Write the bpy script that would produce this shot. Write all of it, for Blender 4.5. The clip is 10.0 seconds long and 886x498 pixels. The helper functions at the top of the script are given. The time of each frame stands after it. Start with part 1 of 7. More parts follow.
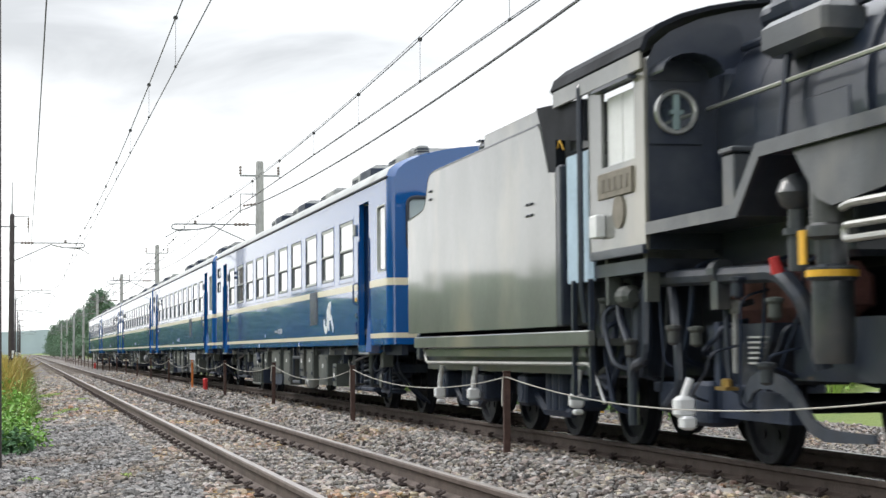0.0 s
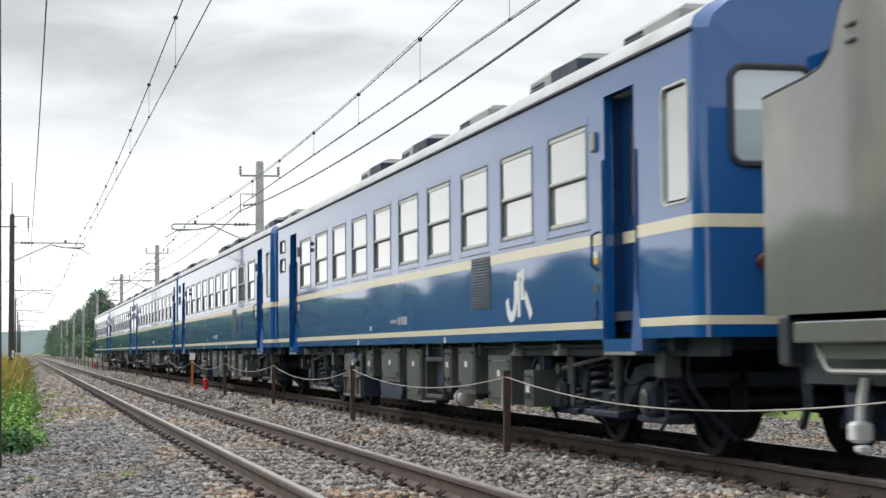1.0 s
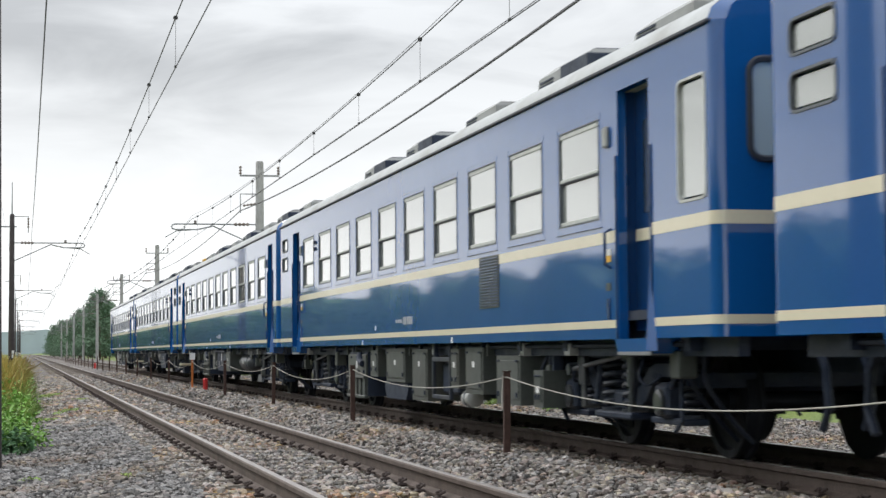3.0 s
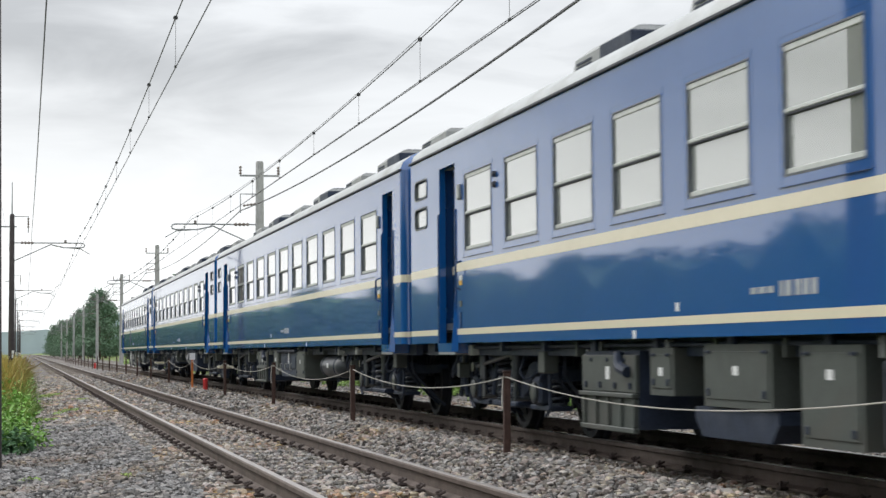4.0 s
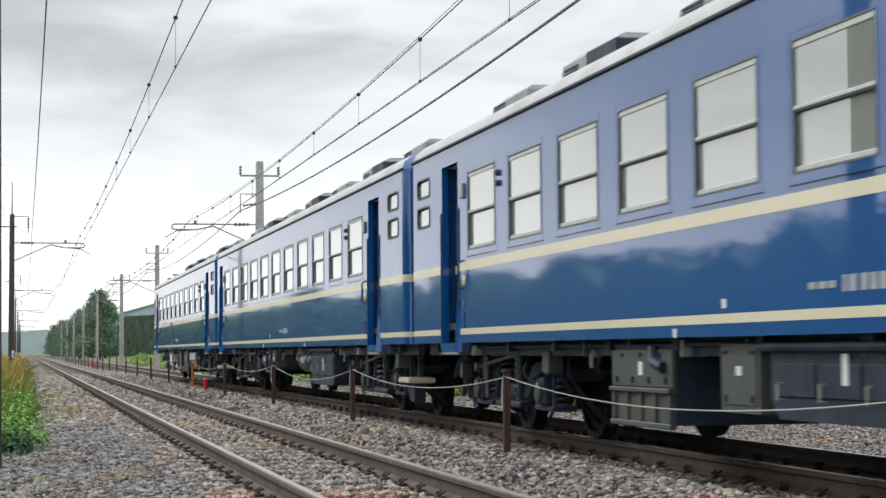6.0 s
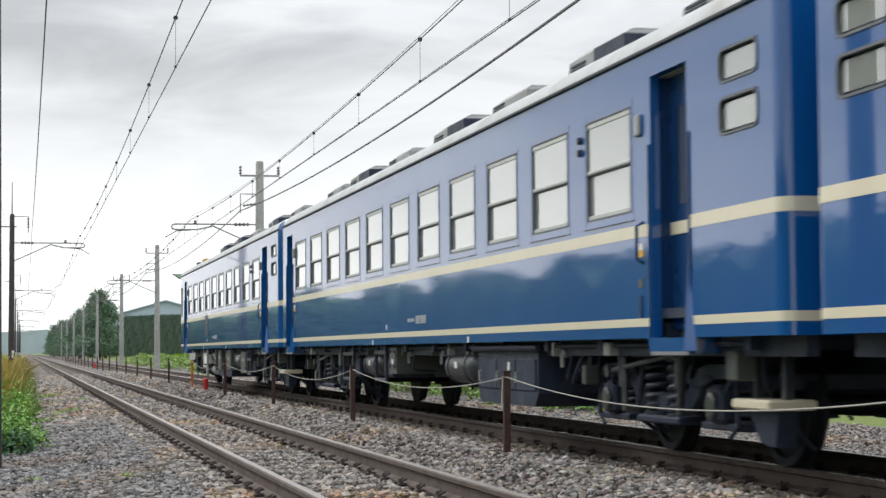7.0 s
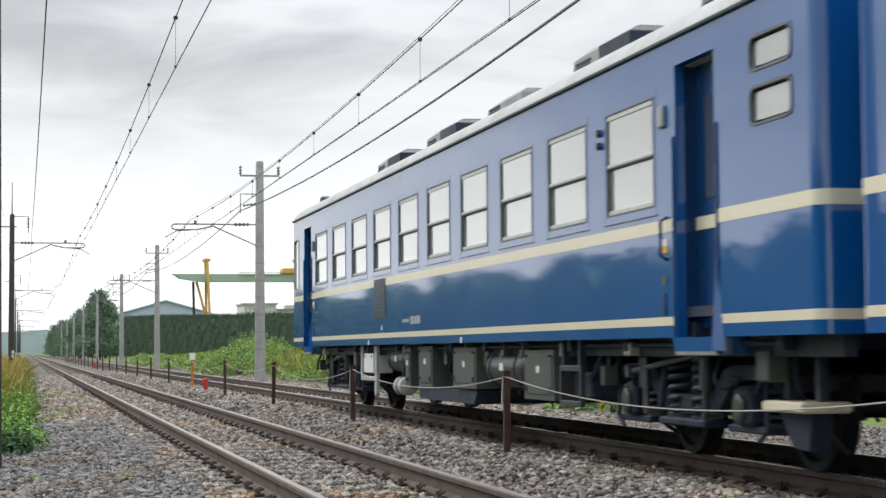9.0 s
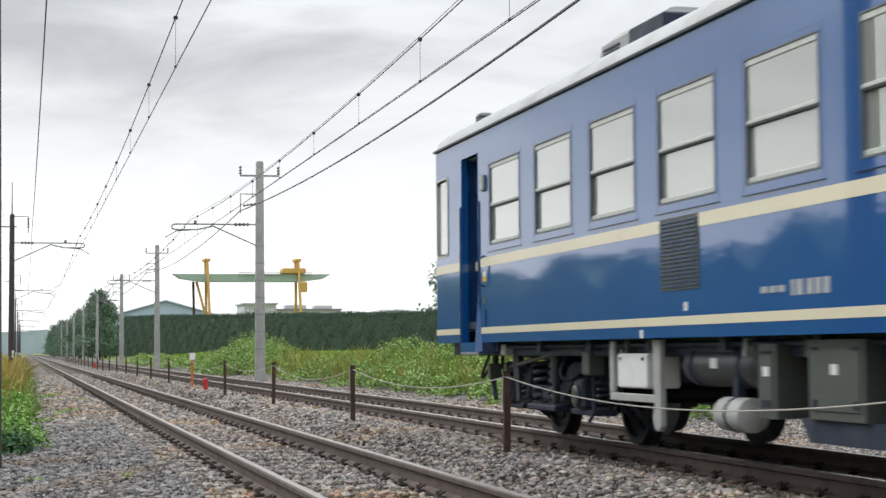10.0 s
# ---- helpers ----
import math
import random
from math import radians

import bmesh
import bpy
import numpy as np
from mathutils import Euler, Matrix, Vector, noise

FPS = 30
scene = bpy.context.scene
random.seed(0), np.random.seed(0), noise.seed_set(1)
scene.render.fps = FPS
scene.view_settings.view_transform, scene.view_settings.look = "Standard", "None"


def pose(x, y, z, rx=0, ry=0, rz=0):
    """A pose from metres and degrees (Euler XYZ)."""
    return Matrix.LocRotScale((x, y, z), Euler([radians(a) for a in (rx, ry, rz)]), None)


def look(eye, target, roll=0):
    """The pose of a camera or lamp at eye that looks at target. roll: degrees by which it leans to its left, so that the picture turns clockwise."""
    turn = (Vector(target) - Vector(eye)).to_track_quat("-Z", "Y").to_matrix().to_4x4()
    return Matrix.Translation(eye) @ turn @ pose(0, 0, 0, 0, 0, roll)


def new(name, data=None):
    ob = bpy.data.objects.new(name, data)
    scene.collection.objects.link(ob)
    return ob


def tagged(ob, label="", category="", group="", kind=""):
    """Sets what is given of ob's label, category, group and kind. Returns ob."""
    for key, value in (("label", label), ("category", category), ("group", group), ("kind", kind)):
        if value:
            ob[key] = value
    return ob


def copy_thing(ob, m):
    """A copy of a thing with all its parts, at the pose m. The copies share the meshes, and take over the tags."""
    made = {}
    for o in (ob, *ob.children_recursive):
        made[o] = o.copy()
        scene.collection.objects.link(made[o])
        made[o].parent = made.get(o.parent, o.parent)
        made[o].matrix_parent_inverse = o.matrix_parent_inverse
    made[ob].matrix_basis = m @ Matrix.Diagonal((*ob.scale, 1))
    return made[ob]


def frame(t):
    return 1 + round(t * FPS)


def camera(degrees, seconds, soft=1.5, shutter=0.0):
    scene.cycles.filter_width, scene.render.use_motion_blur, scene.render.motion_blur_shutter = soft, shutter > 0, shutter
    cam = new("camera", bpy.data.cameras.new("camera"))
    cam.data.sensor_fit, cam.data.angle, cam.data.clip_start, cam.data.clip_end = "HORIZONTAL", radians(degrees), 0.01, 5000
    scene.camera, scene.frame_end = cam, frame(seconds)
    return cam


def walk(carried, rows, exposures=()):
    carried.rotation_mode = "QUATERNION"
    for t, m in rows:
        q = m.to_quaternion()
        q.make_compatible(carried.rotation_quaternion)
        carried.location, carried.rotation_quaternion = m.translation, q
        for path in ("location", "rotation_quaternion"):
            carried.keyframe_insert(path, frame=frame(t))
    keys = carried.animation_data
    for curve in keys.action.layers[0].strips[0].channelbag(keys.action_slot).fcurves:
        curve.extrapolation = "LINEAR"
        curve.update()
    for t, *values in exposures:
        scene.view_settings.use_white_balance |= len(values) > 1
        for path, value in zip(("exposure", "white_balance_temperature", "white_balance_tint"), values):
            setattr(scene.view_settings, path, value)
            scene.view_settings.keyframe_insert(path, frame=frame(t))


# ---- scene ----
# ---- camera: stands still beside the line ----
EYE_H = 0.836
cam = camera(27.72, 10.0, soft=1.5, shutter=0.2)
_yaw, _pit = radians(13.124), radians(3.224)
_aim = (math.sin(_yaw) * math.cos(_pit), math.cos(_yaw) * math.cos(_pit), EYE_H + math.sin(_pit))
STAND = look((0, 0, EYE_H), _aim, roll=-0.434)
walk(cam, [(0.0, STAND), (10.0, STAND)], exposures=[(0.0, 0.46, 6420, 10), (0.5, 0.32, 6420, 10), (1.2, 0.15, 6420, 10), (2.0, 0.10, 6420, 10), (10.0, 0.09, 6420, 10)])

# ---- world: overcast sky, bright towards the horizon ----
world = bpy.data.worlds.new("sky")
scene.world = world
world.use_nodes = True
wn, wl = world.node_tree.nodes, world.node_tree.links
wn.clear()
SUN_EL, SUN_AZ = radians(42), radians(-35)
sky = wn.new("ShaderNodeTexSky")
sky.sky_type, sky.sun_disc = "NISHITA", False
sky.sun_elevation, sky.sun_rotation = SUN_EL, SUN_AZ
sky.dust_density = 3.0
bg_sky = wn.new("ShaderNodeBackground")
bg_sky.inputs["Strength"].default_value = 0.10
wl.new(sky.outputs[0], bg_sky.inputs[0])
tc = wn.new("ShaderNodeTexCoord")
sep = wn.new("ShaderNodeSeparateXYZ")
wl.new(tc.outputs["Generated"], sep.inputs[0])
mp = wn.new("ShaderNodeMapping")
mp.inputs["Scale"].default_value = (4.2, 4.2, 15.0)
mp.inputs["Rotation"].default_value = (0.0, 0.06, 0.3)
wl.new(tc.outputs["Generated"], mp.inputs[0])
nz = wn.new("ShaderNodeTexNoise")
nz.inputs["Scale"].default_value, nz.inputs["Detail"].default_value = 1.5, 6.0
nz.inputs["Roughness"].default_value = 0.52
nz.inputs["Distortion"].default_value = 0.5
wl.new(mp.outputs[0], nz.inputs[0])
# cloud density grows with elevation
el = wn.new("ShaderNodeMapRange")
el.inputs["From Min"].default_value, el.inputs["From Max"].default_value = 0.042, 0.158
wl.new(sep.outputs["Z"], el.inputs["Value"])
cr = wn.new("ShaderNodeMapRange")
cr.inputs["From Min"].default_value, cr.inputs["From Max"].default_value = 0.36, 0.64
cr.inputs["To Min"].default_value, cr.inputs["To Max"].default_value = 1.0, 0.55
wl.new(nz.outputs[0], cr.inputs["Value"])
mul = wn.new("ShaderNodeMath")
mul.operation = "MULTIPLY"
wl.new(el.outputs[0], mul.inputs[0])
wl.new(cr.outputs[0], mul.inputs[1])
ramp = wn.new("ShaderNodeMix")
ramp.data_type = "RGBA"
ramp.inputs[6].default_value = (1.24, 1.26, 1.27, 1)
ramp.inputs[7].default_value = (0.53, 0.545, 0.56, 1)
wl.new(mul.outputs[0], ramp.inputs[0])
bg_cloud = wn.new("ShaderNodeBackground")
bg_cloud.inputs["Strength"].default_value = 1.0
wl.new(ramp.outputs[2], bg_cloud.inputs[0])
# an overcast sky is brightest overhead
zen = wn.new("ShaderNodeMapRange")
zen.inputs["From Min"].default_value, zen.inputs["From Max"].default_value = 0.17, 0.60
zen.inputs["To Min"].default_value, zen.inputs["To Max"].default_value = 1.0, 2.3
wl.new(sep.outputs["Z"], zen.inputs["Value"])
wl.new(zen.outputs[0], bg_cloud.inputs["Strength"])
add = wn.new("ShaderNodeMixShader")
add.inputs[0].default_value = 0.9
wl.new(bg_sky.outputs[0], add.inputs[1])
wl.new(bg_cloud.outputs[0], add.inputs[2])
wo = wn.new("ShaderNodeOutputWorld")
wl.new(add.outputs[0], wo.inputs[0])

sun_data = bpy.data.lights.new("sun", "SUN")
sun_data.energy, sun_data.angle, sun_data.color = 1.5, radians(25), (1.0, 0.96, 0.9)
sun = new("sun", sun_data)
sun.matrix_world = look((-30, 35, 40), (0, 0, 0))
# ---- materials ----
def mat(name, col, rough=0.6, metal=0.0, var=0.15, scale=6.0, fine=60.0, bump=0.1, col2=None, coat=0.0, island=0.0, objrand=0.0, stain=None, stain_scale=1.5, spec=0.5, dist=0.01, stretch=(1, 1, 1), hue=0.0):
    """A paint, stone or metal: two scales of noise drive the colour, fine noise drives relief and roughness."""
    m = bpy.data.materials.new(name)
    m.use_nodes = True
    n, l = m.node_tree.nodes, m.node_tree.links
    b = n["Principled BSDF"]
    b.inputs["Metallic"].default_value = metal
    b.inputs["Coat Weight"].default_value = coat
    b.inputs["Coat Roughness"].default_value = 0.06
    b.inputs["Specular IOR Level"].default_value = spec
    t = n.new("ShaderNodeTexCoord")
    mpn = n.new("ShaderNodeMapping")
    mpn.inputs["Scale"].default_value = stretch
    l.new(t.outputs["Object"], mpn.inputs[0])
    a = n.new("ShaderNodeTexNoise")
    a.inputs["Scale"].default_value, a.inputs["Detail"].default_value = scale, 4
    l.new(mpn.outputs[0], a.inputs["Vector"])
    f = n.new("ShaderNodeTexNoise")
    f.inputs["Scale"].default_value, f.inputs["Detail"].default_value = fine, 3
    l.new(mpn.outputs[0], f.inputs["Vector"])
    if col2 is None:
        col2 = tuple(c * (1 - 2 * var) for c in col)
    mix = n.new("ShaderNodeMix")
    mix.data_type = "RGBA"
    mix.inputs[6].default_value = (*col, 1)
    mix.inputs[7].default_value = (*col2, 1)
    r = n.new("ShaderNodeMapRange")
    r.inputs["From Min"].default_value, r.inputs["From Max"].default_value = 0.35, 0.68
    avg = n.new("ShaderNodeMath")
    avg.operation = "MULTIPLY_ADD"
    avg.inputs[1].default_value = 0.45
    half = n.new("ShaderNodeMath")
    half.operation = "MULTIPLY"
    half.inputs[1].default_value = 0.55
    l.new(a.outputs[0], half.inputs[0])
    l.new(f.outputs[0], avg.inputs[0])
    l.new(half.outputs[0], avg.inputs[2])
    l.new(avg.outputs[0], r.inputs["Value"])
    l.new(r.outputs[0], mix.inputs[0])
    out = mix.outputs[2]
    if stain:
        s = n.new("ShaderNodeTexNoise")
        s.inputs["Scale"].default_value, s.inputs["Detail"].default_value = stain_scale, 6
        l.new(mpn.outputs[0], s.inputs["Vector"])
        sr = n.new("ShaderNodeMapRange")
        sr.inputs["From Min"].default_value, sr.inputs["From Max"].default_value = 0.5, 0.72
        sr.inputs["To Max"].default_value = 0.8
        l.new(s.outputs[0], sr.inputs["Value"])
        m2 = n.new("ShaderNodeMix")
        m2.data_type = "RGBA"
        m2.inputs[7].default_value = (*stain, 1)
        l.new(out, m2.inputs[6])
        l.new(sr.outputs[0], m2.inputs[0])
        out = m2.outputs[2]
    if island or objrand:
        g = n.new("ShaderNodeNewGeometry") if island else n.new("ShaderNodeObjectInfo")
        sock = g.outputs["Random Per Island"] if island else g.outputs["Random"]
        h = n.new("ShaderNodeHueSaturation")
        v = n.new("ShaderNodeMapRange")
        k = island or objrand
        v.inputs["To Min"].default_value, v.inputs["To Max"].default_value = 1 - k, 1 + k
        l.new(sock, v.inputs["Value"])
        l.new(v.outputs[0], h.inputs["Value"])
        l.new(out, h.inputs["Color"])
        out = h.outputs[0]
        if hue:
            # other shares of the same chance number shift hue and saturation
            for name_, k7, lo, hi in (("Hue", 7.31, 0.5 - hue, 0.5 + hue), ("Saturation", 13.7, 0.35, 2.1)):
                q = n.new("ShaderNodeMath")
                q.operation = "MULTIPLY"
                q.inputs[1].default_value = k7
                fr = n.new("ShaderNodeMath")
                fr.operation = "FRACT"
                w = n.new("ShaderNodeMapRange")
                w.inputs["To Min"].default_value, w.inputs["To Max"].default_value = lo, hi
                l.new(sock, q.inputs[0])
                l.new(q.outputs[0], fr.inputs[0])
                l.new(fr.outputs[0], w.inputs["Value"])
                l.new(w.outputs[0], h.inputs[name_])
    l.new(out, b.inputs["Base Color"])
    rr = n.new("ShaderNodeMapRange")
    rr.inputs["To Min"].default_value, rr.inputs["To Max"].default_value = max(rough - 0.08, 0.02), min(rough + 0.12, 1)
    l.new(a.outputs[0], rr.inputs["Value"])
    l.new(rr.outputs[0], b.inputs["Roughness"])
    if bump:
        bp = n.new("ShaderNodeBump")
        bp.inputs["Strength"].default_value, bp.inputs["Distance"].default_value = bump, dist
        l.new(f.outputs[0], bp.inputs["Height"])
        l.new(bp.outputs[0], b.inputs["Normal"])
    return m


def wavy(m, wave, scale=0.6, stretch=(1, 1, 0.35)):
    """Slow waves in sheet metal that bend the reflections."""
    n, l = m.node_tree.nodes, m.node_tree.links
    b = n["Principled BSDF"]
    t = n.new("ShaderNodeTexCoord")
    q = n.new("ShaderNodeMapping")
    q.inputs["Scale"].default_value = stretch
    w = n.new("ShaderNodeTexNoise")
    w.inputs["Scale"].default_value, w.inputs["Detail"].default_value = scale, 0.0
    bp = n.new("ShaderNodeBump")
    bp.inputs["Strength"].default_value, bp.inputs["Distance"].default_value = 1.0, wave
    l.new(t.outputs["Object"], q.inputs[0])
    l.new(q.outputs[0], w.inputs["Vector"])
    l.new(w.outputs[0], bp.inputs["Height"])
    l.new(bp.outputs[0], b.inputs["Normal"])
    l.new(bp.outputs[0], b.inputs["Coat Normal"])
    return m


def paint(name, col, rough=0.12, wave=0.03, coat=0.6, var=0.05):
    """Glossy coach paint over slightly wavy steel sheet."""
    m = mat(name, col, rough, 0.0, var, 0.7, 30, 0, coat=coat)
    n, l = m.node_tree.nodes, m.node_tree.links
    b = n["Principled BSDF"]
    wavy(m, wave)
    b.inputs["Coat Roughness"].default_value = 0.038
    b.inputs["Coat IOR"].default_value = 1.78
    b.inputs["Specular IOR Level"].default_value = 0.08 if coat > 0.5 else 0.4
    return m


def glass_mat(name, tint=(0.55, 0.58, 0.55), rough=0.02, alpha=0.5):
    m = bpy.data.materials.new(name)
    m.use_nodes = True
    n, l = m.node_tree.nodes, m.node_tree.links
    b = n["Principled BSDF"]
    b.inputs["Base Color"].default_value = (*tint, 1)
    b.inputs["Roughness"].default_value = rough
    b.inputs["IOR"].default_value = 1.52
    b.inputs["Transmission Weight"].default_value = alpha
    b.inputs["Coat Weight"].default_value = 1.0
    b.inputs["Coat Roughness"].default_value = 0.01
    b.inputs["Coat IOR"].default_value = 2.5
    return m


BLUE = paint("coach_blue_paint", (0.002, 0.080, 0.290), 0.45, 0.0035, 1.0)
CREAM = paint("cream_stripe_paint", (0.72, 0.66, 0.50), 0.3, 0.004, 0.2)
ROOF = mat("roof_grey_paint", (0.42, 0.44, 0.45), 0.5, 0, 0.12, 1.2, 25, 0.1, stain=(0.25, 0.25, 0.24), coat=0.1)
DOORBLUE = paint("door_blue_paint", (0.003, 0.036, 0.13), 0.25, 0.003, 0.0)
GUTTER = mat("dark_rubber_gutter", (0.03, 0.035, 0.05), 0.5)
ALU = mat("aluminium_window_frame", (0.56, 0.58, 0.56), 0.4, 0.15, 0.1, 8, 60, 0.05)
GLASS = glass_mat("window_glass")
# dark sheet behind the panes: the dim coach interior as a colour
PANEBACK = mat("dark_pane_backing", (0.085, 0.106, 0.098), 0.8, 0, 0.06, 3, 80, 0.1)
FROST = mat("white_frosted_sheet", (0.60, 0.65, 0.63), 0.7, 0, 0.06, 3, 80, 0.1)
DARKIN = mat("coach_interior", (0.35, 0.34, 0.30), 0.7)
UNDER = mat("underframe_black", (0.024, 0.036, 0.066), 0.55, 0, 0.25, 5, 50, 0.3, stain=(0.052, 0.060, 0.080), stain_scale=3, spec=0.3)
BOXGREY = mat("equipment_box_grey", (0.066, 0.076, 0.070), 0.5, 0, 0.14, 4, 40, 0.1, stain=(0.084, 0.080, 0.070), stain_scale=2)
BOGIEGREY = mat("worn_spring_steel", (0.032, 0.042, 0.062), 0.5, 0.1, 0.25, 8, 60, 0.2, stain=(0.062, 0.062, 0.066), stain_scale=4)
TANKM = mat("air_tank_dark_grey", (0.050, 0.056, 0.064), 0.35, 0.1, 0.15, 3, 40, 0.1)
STEELM = mat("bare_bright_steel", (0.55, 0.55, 0.53), 0.35, 0.8, 0.15, 5, 60, 0.1)
WHEELM = mat("wheel_steel", (0.020, 0.024, 0.034), 0.55, 0.5, 0.2, 8, 60, 0.2)
WHITEM = mat("white_marking_paint", (0.75, 0.76, 0.76), 0.45, 0, 0.08, 9, 60, 0.05)
LOCO = mat("loco_black_paint", (0.018, 0.026, 0.046), 0.38, 0, 0.25, 2.5, 40, 0.15, stain=(0.040, 0.048, 0.062), stain_scale=2.5, coat=0.35)
# black gloss sheets: the pale sky reflection is mixed into the base colour
TENDER = mat("tender_black_paint_sky_sheen", (0.135, 0.143, 0.132), 0.32, 0, 0.16, 1.2, 30, 0.05, stain=(0.30, 0.27, 0.20), stain_scale=0.8, coat=1.0, stretch=(1, 1, 0.7))
wavy(TENDER, 0.006, 0.9, (1, 1, 0.6))
BRASS = mat("brass", (0.55, 0.36, 0.12), 0.35, 0.9, 0.1)
FIREBOX = mat("rusty_firebox_lagging", (0.17, 0.070, 0.062), 0.8, 0, 0.3, 6, 50, 0.4)
PALEBLUE = mat("pale_blue_tarpaulin", (0.42, 0.55, 0.66), 0.7, 0, 0.12, 3, 30, 0.2)
COAL = mat("coal", (0.012, 0.012, 0.013), 0.5, 0, 0.3, 15, 80, 0.8)
YELLOW = mat("yellow_paint", (0.75, 0.42, 0.03), 0.5, 0, 0.1)
REDM = mat("red_paint", (0.55, 0.03, 0.03), 0.5, 0, 0.15)
ORANGE = mat("orange_post_paint", (0.55, 0.16, 0.03), 0.6, 0, 0.15)
RUST = mat("rusty_post_steel", (0.085, 0.045, 0.035), 0.8, 0.1, 0.3, 12, 90, 0.4)
ROPE = mat("pale_wire_rope", (0.42, 0.40, 0.36), 0.7, 0, 0.15, 30, 200, 0.2)
RAILSIDE = mat("rusty_rail_web", (0.115, 0.086, 0.072), 0.75, 0.2, 0.25, 5, 60, 0.3)
RAILTOP = mat("worn_rail_head", (0.36, 0.32, 0.29), 0.35, 0.6, 0.2, 3, 40, 0.1, stretch=(1, 0.1, 1))
RAILSHINE = mat("polished_rail_head", (0.55, 0.53, 0.51), 0.25, 0.85, 0.15, 3, 40, 0.05, stretch=(1, 0.1, 1))
SLEEPER = mat("concrete_sleeper", (0.24, 0.21, 0.18), 0.85, 0, 0.2, 5, 60, 0.4, stain=(0.15, 0.10, 0.07))
CLIPM = mat("rusty_rail_clip", (0.07, 0.05, 0.045), 0.7, 0.3, 0.3, 15, 90, 0.3)
STONE = mat("ballast_stone", (0.32, 0.290, 0.262), 0.9, 0, 0.2, 9, 70, 0.5, col2=(0.15, 0.145, 0.142), island=0.68, stain=(0.33, 0.24, 0.16), stain_scale=0.45, hue=0.035)
STONEGREY = mat("shoulder_stone", (0.225, 0.215, 0.208), 0.9, 0, 0.2, 9, 70, 0.5, col2=(0.13, 0.13, 0.132), island=0.68, stain=(0.21, 0.17, 0.135), stain_scale=0.5, hue=0.03)
BALLAST = mat("ballast_bed", (0.15, 0.135, 0.125), 0.95, 0, 0.3, 8, 22, 1.0, dist=0.05, col2=(0.085, 0.08, 0.078), stain=(0.24, 0.19, 0.15), stain_scale=0.35)
SOIL = mat("field_ground", (0.10, 0.15, 0.035), 0.95, 0, 0.3, 0.6, 12, 1.0, dist=0.05, col2=(0.16, 0.20, 0.04))
CONC = mat("concrete_pole", (0.36, 0.36, 0.35), 0.85, 0, 0.15, 3, 40, 0.2, stain=(0.25, 0.25, 0.24))
STEELPOLE = mat("dark_steel_pole", (0.055, 0.045, 0.045), 0.7, 0.2, 0.2)
GALV = mat("galvanised_steel", (0.30, 0.31, 0.32), 0.5, 0.5, 0.15)
WIREM = mat("dark_wire", (0.05, 0.05, 0.055), 0.6, 0.2)
INSUL = mat("porcelain_insulator", (0.20, 0.16, 0.14), 0.3)


def leafmat(name, c1, c2, rough=0.6, k=0.35):
    m = mat(name, c1, rough, 0, 0.2, 0.5, 9, 0.0, col2=c2, island=k)
    b = m.node_tree.nodes["Principled BSDF"]
    b.inputs["Transmission Weight"].default_value = 0.0
    b.inputs["Subsurface Weight"].default_value = 0.0
    return m


GRASS = leafmat("tall_grass_blades", (0.20, 0.33, 0.065), (0.33, 0.40, 0.12), k=0.45)
BANKGRASS = leafmat("pale_bank_grass", (0.22, 0.36, 0.075), (0.34, 0.42, 0.12), k=0.5)
CREEPER = leafmat("pale_creeper_leaves", (0.17, 0.30, 0.065), (0.29, 0.38, 0.11), k=0.55)
VERGEDRY = leafmat("orange_yellow_weed_heads", (0.52, 0.36, 0.12), (0.36, 0.36, 0.11))
DRY = leafmat("dry_yellow_weeds", (0.44, 0.37, 0.13), (0.30, 0.35, 0.10))
WEED = leafmat("broad_weed_leaves", (0.11, 0.26, 0.035), (0.18, 0.34, 0.05))
DARKLEAF = leafmat("shaded_broad_leaves", (0.035, 0.10, 0.035), (0.06, 0.15, 0.05))
HEDGE = leafmat("conifer_hedge_foliage", (0.020, 0.056, 0.030), (0.036, 0.080, 0.036), k=0.3)
TREE = leafmat("woodland_foliage", (0.055, 0.130, 0.038), (0.085, 0.170, 0.050), k=0.28)
LAMPRED = mat("dark_red_lens", (0.10, 0.012, 0.012), 0.25, 0, 0.1, coat=0.5)
CASTM = mat("worn_cast_plate", (0.23, 0.205, 0.165), 0.6, 0.1, 0.2, 9, 60, 0.2)
PLATEM = mat("worn_plate_letters", (0.195, 0.172, 0.14), 0.5, 0.3, 0.2)
PALEGREY = mat("pale_grey_paint", (0.38, 0.39, 0.38), 0.5, 0, 0.12, 5, 50, 0.1)
COOLER = mat("cooler_grey_paint", (0.30, 0.31, 0.31), 0.5, 0, 0.12, 2, 30, 0.1, stain=(0.20, 0.20, 0.19))
DARKGLASS = glass_mat("dark_door_glass", (0.02, 0.03, 0.04), 0.03, 0.0)
ENDGLASS = glass_mat("pale_end_window_glass", (0.42, 0.50, 0.53), 0.03, 0.0)
NUMBERM = mat("worn_number_paint", (0.40, 0.42, 0.44), 0.5, 0, 0.2, 14, 80, 0.05)
BRACKETM = mat("pale_green_grey_paint", (0.22, 0.30, 0.30), 0.5, 0, 0.15)
# distance haze is put into this foliage colour, paler and bluer than TREE
WOODS = leafmat("haze_tinted_woodland_foliage", (0.095, 0.175, 0.105), (0.130, 0.215, 0.130), k=0.25)
FRAMEM = mat("grey_window_frame", (0.12, 0.135, 0.155), 0.5, 0.2, 0.1)
ROOFBLK = mat("sooty_black_sheet", (0.008, 0.011, 0.018), 0.8, 0, 0.3, 3, 30, 0.2, spec=0.25, stain=(0.016, 0.018, 0.024), stain_scale=2)
